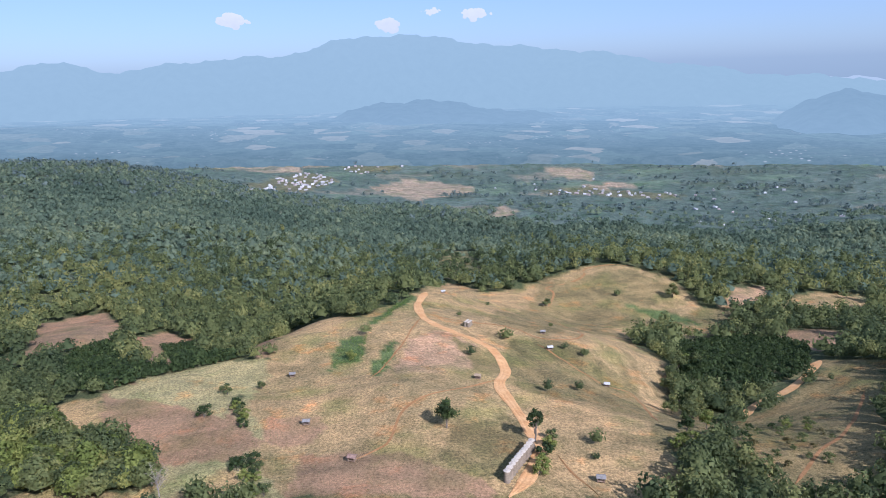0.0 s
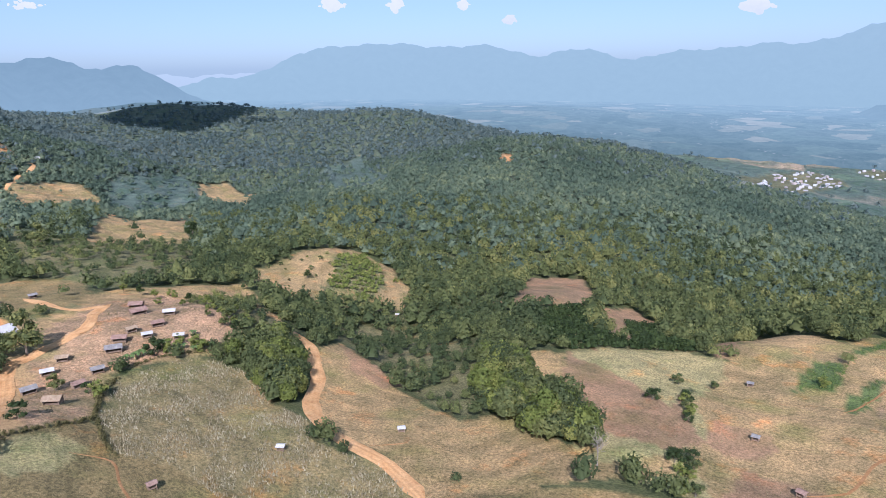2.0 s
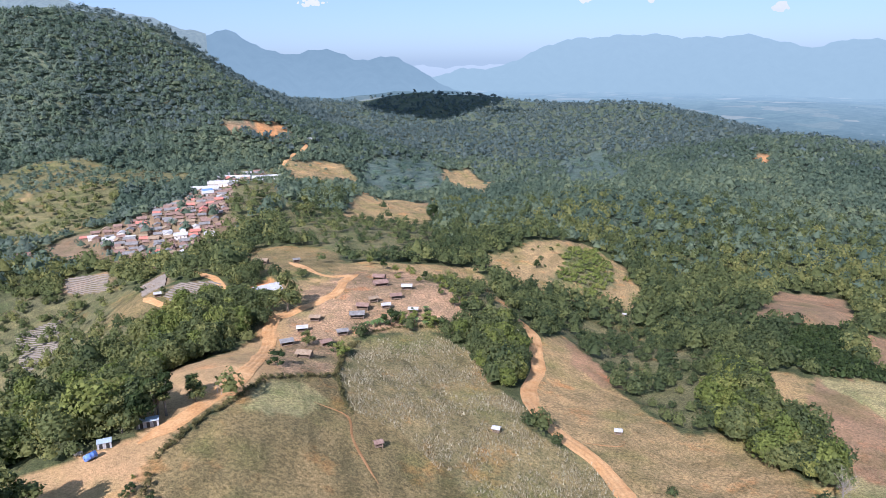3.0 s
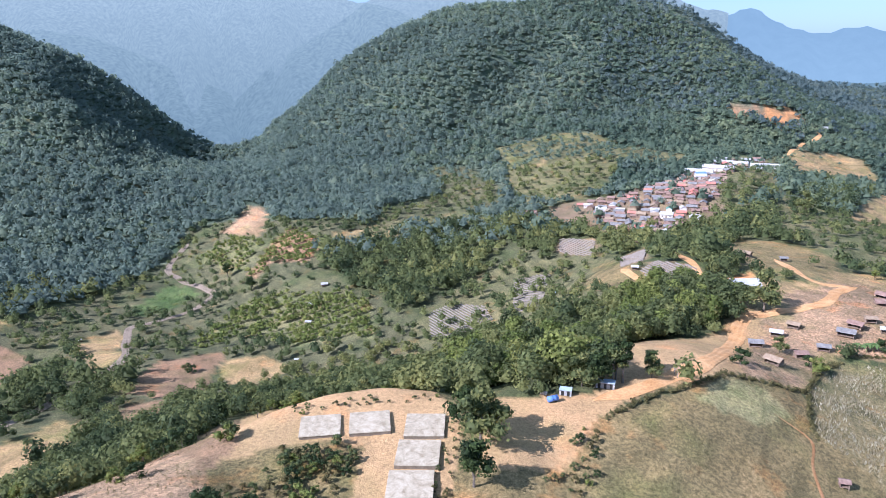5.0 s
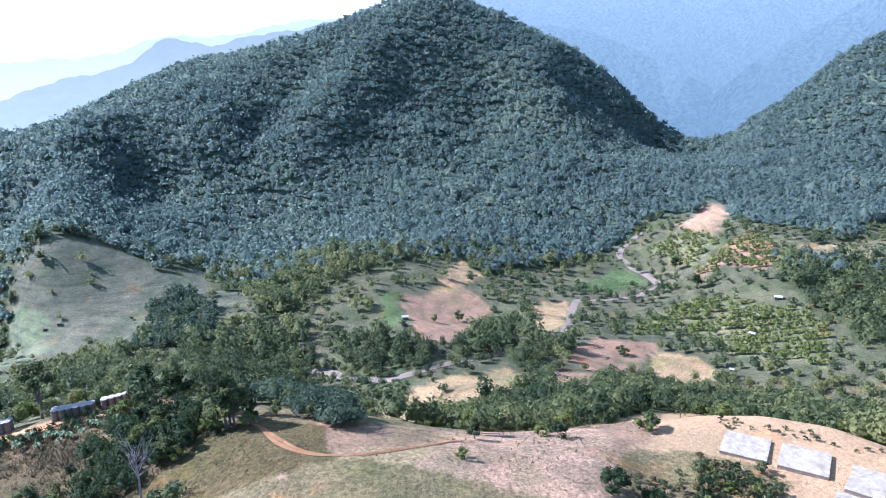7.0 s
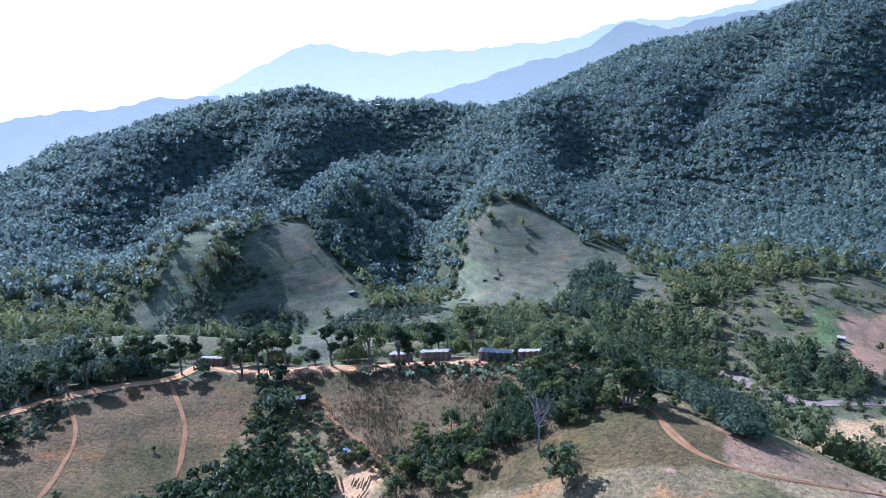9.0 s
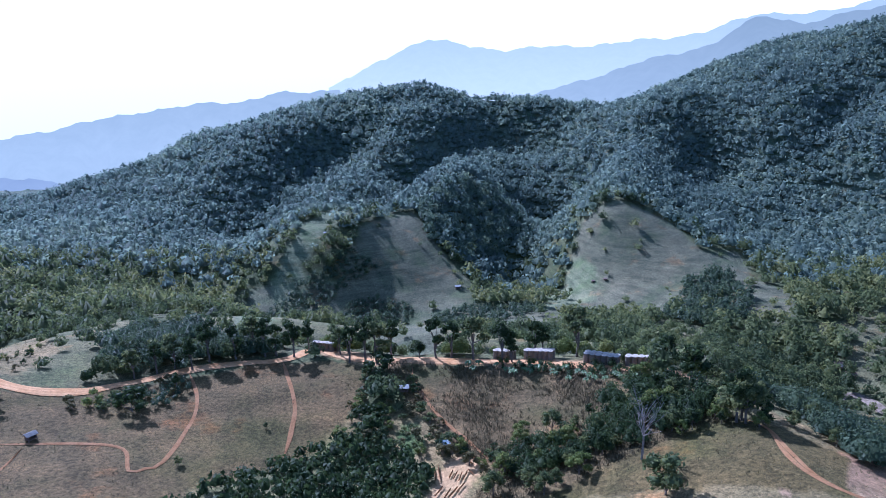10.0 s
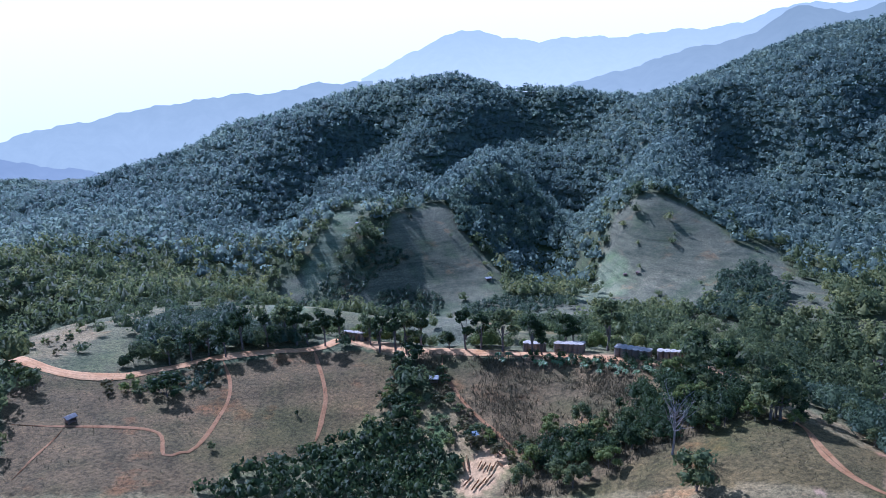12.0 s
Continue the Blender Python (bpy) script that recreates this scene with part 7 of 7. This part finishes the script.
# clouds glow in place of sunlight, their lower parts painted dimmer
MAT_CLOUD = haze_material("cloud_glow", (0.34, 0.37, 0.40), (0.42, 0.435, 0.44), 250, 450, 0.5)
hut(-175.9, 62.6, 45, 3.9, 2.8, MAT_THATCH, "open wooden hut with a brown thatched roof in the hamlet")
hut(-198.9, 65.1, 83, 3.6, 2.6, MAT_TIN, "low wooden hut with a grey tin roof in the hamlet")
hut(-209.1, 74.1, 69, 3.1, 2.2, MAT_WHITE, "small hut with a pale sheet roof in the hamlet")
hut(-215.6, 81.3, 55, 3.2, 2.3, MAT_THATCH, "small hut with a brown thatched roof in the hamlet")
hut(-192.3, 75.3, 91, 3.1, 2.2, MAT_RUST, "small hut with a dull brown tin roof")
hut(-200.0, 84.3, 77, 3.2, 2.3, MAT_TIN, "small hut with a grey tin roof beside a tree")
hut(-211.4, 95.0, 62, 4.6, 3.3, MAT_TIN, "wooden hamlet hut with a wide grey roof")
hut(-217.3, 100.1, 49, 4.0, 2.9, MAT_RUST, "wooden hamlet hut with a rusty tin roof")
hut(-221.6, 106.1, 85, 3.1, 2.2, MAT_THATCH, "small brown thatched hut in the hamlet")
hut(-221.9, 115.7, 70, 3.7, 2.6, MAT_RUST, "small hut with a rusty roof among the shrubs")
hut(-230.2, 125.1, 56, 3.6, 2.6, MAT_WHITE, "small hut with a white sheet roof")
hut(-256.5, 126.3, 45, 4.8, 3.4, MAT_RUST, "long hut with a rusty roof on bare earth")
hut(-240.5, 118.6, 82, 5.3, 3.8, MAT_RUST, "long open hut with a reddish tin roof")
hut(-215.1, 108.1, 69, 2.8, 2.0, MAT_WHITE, "tiny hut with a white sheet roof")
hut(-208.5, 115.7, 53, 3.0, 2.1, MAT_WHITE, "tiny hut with a white roof behind shrubs")
hut(-123.9, 90.9, 33, 2.2, 1.9, MAT_WHITE, "small field hut with a white sheet roof")
hut(-123.4, 59.0, 81, 2.2, 1.9, MAT_RUST, "small field hut with a rusty red tin roof")
hut(-114.8, 122.8, 47, 2.2, 1.9, MAT_WHITE, "small field hut with a pale roof beside the footpath")
hut(-234.6, 250.9, 34, 2.2, 1.9, MAT_WHITE, "tiny distant hut with a white roof")
hut(-308.4, 92.7, 51, 4.6, 3.3, MAT_THATCH, "grey-roofed hut behind the hamlet")
hut(-307.3, 108.3, 85, 2.8, 2.0, MAT_TIN, "small grey-roofed hut below the road")
hut(32.7, 139.1, -11, 2.2, 1.9, MAT_TIN, "small field hut with a grey roof on dry grass")
hut(-39.2, 170.5, 1, 2.2, 1.9, MAT_TIN, "tiny field hut with a grey roof")
hut(-24.1, 148.7, -14, 2.2, 1.9, MAT_RUST, "tiny field hut with a brown roof")
hut(37.0, 245.0, 4, 2.2, 1.9, MAT_WHITE, "tiny field hut with a pale roof")
hut(52.5, 219.1, -13, 2.2, 1.9, MAT_WHITE, "tiny field hut with a white roof")
hut(8.2, 201.8, -15, 2.2, 1.9, MAT_THATCH, "low thatched field shelter beside the path")
hut(-3.1, 333.6, 24, 2.2, 1.9, MAT_WHITE, "tiny white-roofed hut near the hilltop")
hut(37.2, 266.3, 3, 2.2, 1.9, MAT_TIN, "tiny grey field hut beside the track")
hut(-51.9, 211.9, 11, 2.2, 1.9, MAT_TIN, "tiny grey field hut on pale grass")
hut(64.0, 146.8, -38, 2.2, 1.9, MAT_TIN, "small field hut with a grey roof by the wood")
hut(75.4, -121.3, -126, 2.2, 1.9, MAT_TIN, "grey-roofed field hut on the brown slope")
hut(-2.7, -120.5, 187, 2.2, 1.9, MAT_TINBLUE, "small blue-roofed hut beside the dug terraces")
hut(5.2, -140.1, -181, 2.2, 1.9, MAT_WHITE, "tiny white shelter on the slope")
hut(60.9, -435.7, -189, 2.2, 1.9, MAT_WHITE, "tiny far hut on the grassy slope")
hut(-20.8, -407.4, 197, 3.0, 2.1, MAT_WHITE, "small far hut with a white roof")
hut(-102.2, -399.3, 172, 2.2, 1.9, MAT_RUST, "tiny far hut with a rusty roof")
hut(-108.7, -395.8, 158, 2.2, 1.9, MAT_RUST, "tiny far hut with a rusty roof")
hut(-130.9, -269.3, 135, 2.2, 1.9, MAT_TIN, "small far hut with a grey roof")
hut(-171.5, -262.8, 164, 2.6, 1.9, MAT_RUST, "far hut by the stream fields")
hut(-373.7, -118.2, 112, 3.4, 2.5, MAT_WHITE, "small white-roofed hut above the orchard")
hut(-349.4, -118.4, 100, 2.4, 1.9, MAT_WHITE, "tiny hut with a white roof in the orchard")
hut(-329.1, -114.0, 88, 2.6, 1.9, MAT_WHITE, "tiny hut between orchard rows")
hut(-308.7, -229.2, 142, 2.2, 1.9, MAT_WHITE, "tiny white hut beside the stream")
hut(-223.7, -246.3, 140, 2.7, 2.0, MAT_WHITE, "small white hut beside a green plot")
hut(-215.0, -237.1, 127, 2.9, 2.1, MAT_TIN, "small grey hut below a green plot")
hut(-313.8, -278.6, 108, 2.2, 1.9, MAT_RUST, "tiny brown hut under the forest")
hut(-304.5, 10.2, 102, 2.2, 1.9, MAT_TINBLUE, "tiny blue-roofed hut between vegetable plots")
hut(-287.6, 42.9, 82, 2.3, 1.9, MAT_WHITE, "small hut at the end of the plots")
hut(-282.1, -104.6, 98, 2.2, 1.9, MAT_WHITE, "small hut beside the pond plot")
hut(-171.5, -261.6, 121, 2.8, 2.0, MAT_TIN, "valley hut with a grey roof among trees")
hut(-171.9, -254.0, 157, 3.2, 2.3, MAT_RUST, "valley hut with a brown roof among trees")
hut(-130.0, -270.7, 153, 2.7, 1.9, MAT_TIN, "small valley hut with a grey roof")
settlement([(-497, 32), (-501, 82), (-555, 118), (-489, 128), (-431, 104), (-389, 74), (-405, 56), (-460, 45)], 7.4, 50, 0.94, 1.40, 0.72, False)
settlement([(-484, -8), (-494, 2), (-480, 3), (-473, -6)], 10, 51, 0.9, 1.73, 1, True)
settlement([(-580, 120), (-684, 188), (-570, 158), (-551, 122)], 13, 52, 0.6, 1.63, 0.95, True)
settlement([(-546, 82), (-574, 108), (-587, 143), (-619, 168), (-461, 119), (-445, 89), (-382, 62), (-394, 54)], 7.6, 53, 0.9, 1.37, 0.72, False)
settlement([(-586, 123), (-692, 189), (-741, 241), (-698, 226), (-552, 137)], 13, 54, 0.55, 1.45, 0.95, True)
settlement([(-905, 312), (-886, 342), (-847, 318), (-855, 299)], 16, 55, 0.6, 1.52, 1.1, True)
town([(-326, 1088), (-381, 1577), (-315, 1703), (-244, 1595), (-264, 1417), (-286, 1004)], 17, 56, 0.42, 0.21, 0.6, True)
town([(-271, 1783), (-148, 1865), (-91, 1782), (-205, 1708)], 20, 57, 0.35, 0.25, 0.62, True)
town([(169, 1340), (263, 1407), (366, 1326), (430, 1242), (411, 1203), (269, 1226)], 17, 58, 0.35, 0.06, 0.55, True)
town([(384, 1209), (570, 1325), (665, 1150), (513, 835), (333, 882)], 48, 59, 0.28, -0.43, 0.5, True)
town([(58, 1424), (189, 1545), (424, 1584), (353, 1402), (96, 1311)], 46, 60, 0.3, -0.00, 0.5, True)
slab(-115.5, -39.2, 104, 7.7, 7.7, 0.8, 21.3)
slab(-117.7, -30.1, 103, 7.8, 7.9, 0.8, 21.3)
slab(-117.6, -19.4, 95, 7.5, 8.3, 0.8, 21.3)
slab(-108.0, -19.2, 94, 7.7, 8.3, 0.8, 21.3)
slab(-98.7, -19.0, 96, 7.7, 7.6, 0.8, 21.3)
tank_row((11.6, 137.8), (18.9, 153.6), 11, 1, 1.45, 1.22)
tank_row((-22.8, -147.3), (-27.8, -144.7), 6, 2, 1.45)
tank_row((-35.0, -140.7), (-40.7, -137.6), 6, 2, 1.45)
tank_row((-43.3, -137.5), (-48.2, -135.4), 5, 2, 1.45)
tank_row((-16.1, -150.4), (-19.5, -148.7), 4, 2, 1.45)
tank_row((28.3, -167.7), (23.8, -164.6), 5, 2, 1.45)
tank_row((-185.5, 144.7), (-175.3, 138.5), 8, 1, 1.45)
tank_row((7.2, 263.2), (8.4, 266.5), 3, 2, 1.3, 0.9)
seed_plot([(-425, 17), (-408, 38), (-376, 34), (-393, 16)], 1.7, 2.01)
seed_plot([(-339, 43), (-370, 62), (-303, 49), (-306, 40)], 1.7, 1.92)
seed_plot([(-287, 45), (-298, 54), (-280, 67), (-252, 59), (-261, 47)], 1.7, 1.88)
seed_plot([(-323, -50), (-332, -40), (-326, -22), (-299, -16), (-286, -34), (-290, -44)], 1.7, 2.18)
seed_plot([(-365, -9), (-368, 11), (-307, 6), (-293, -8)], 1.7, 2.07)
hedge([(-126.7, 15.2), (-137.0, 25.9), (-144.0, 35.1), (-153.7, 44.6), (-159.0, 64.5), (-183.0, 77.4), (-192.9, 86.6)], 0.9, 70, "dense dark brush fence along the field border")
hedge([(-159.0, 65.2), (-140.6, 59.1), (-137.4, 59.3)], 0.8, 71, "dense dark brush fence along the field border")
hedge([(-199.2, 89.6), (-198.2, 107.3), (-191.8, 120.8)], 0.8, 72, "dense dark brush fence along the field border")
cabin(-136.6, 7.7, 82, 2.4, 1.5, 1.25, "white site cabin with dark doors and pale blue roof")
cabin(-140.6, 16.3, 79, 3.8, 1.7, 1.35, "long white site cabin shaded by roadside trees")
barrel(-132.7, 4.9, 120, 0.62, 2.2, MAT_BLUE, "blue plastic storage tank lying on sand")
barrel(-135.6, 3.1, 60, 0.42, 1.3, MAT_WHITE, "small white storage tank lying on sand")
place_house(2, -249.0, 75.2, 98, 1.0)
for _x, _y, _rot, _s in ((-580, 132, 68, 0.9), (-600, 152, 64, 1.0), (-634, 172, 60, 1.1), (-668, 196, 58, 0.85), (-672, 218, 75, 0.9), (-640, 190, 60, 0.7)):
    place_house(7, _x, _y, _rot, _s)
cloud_high(-1450, 885, -28)
cloud(15.9, 3.83, 4600, 218, 101, 0)
cloud(4.2, 3.32, 4600, 185, 96, 1)
cloud(-2.6, 4.00, 4600, 192, 77, 2)
cloud(0.7, 4.27, 4600, 128, 43, 3)
cloud(47.2, 4.66, 4600, 159, 81, 4)
cloud(42.4, 4.60, 4600, 92, 72, 5)
cloud(37.2, 4.58, 4600, 92, 62, 6)
cloud(33.6, 3.39, 4600, 82, 62, 7)
cloud(68.2, 4.45, 4600, 205, 48, 9)
for _i, _h in enumerate(HOUSES):
    if _i not in _first:
        for _o in (*_h.children_recursive, _h):
            bpy.data.objects.remove(_o)
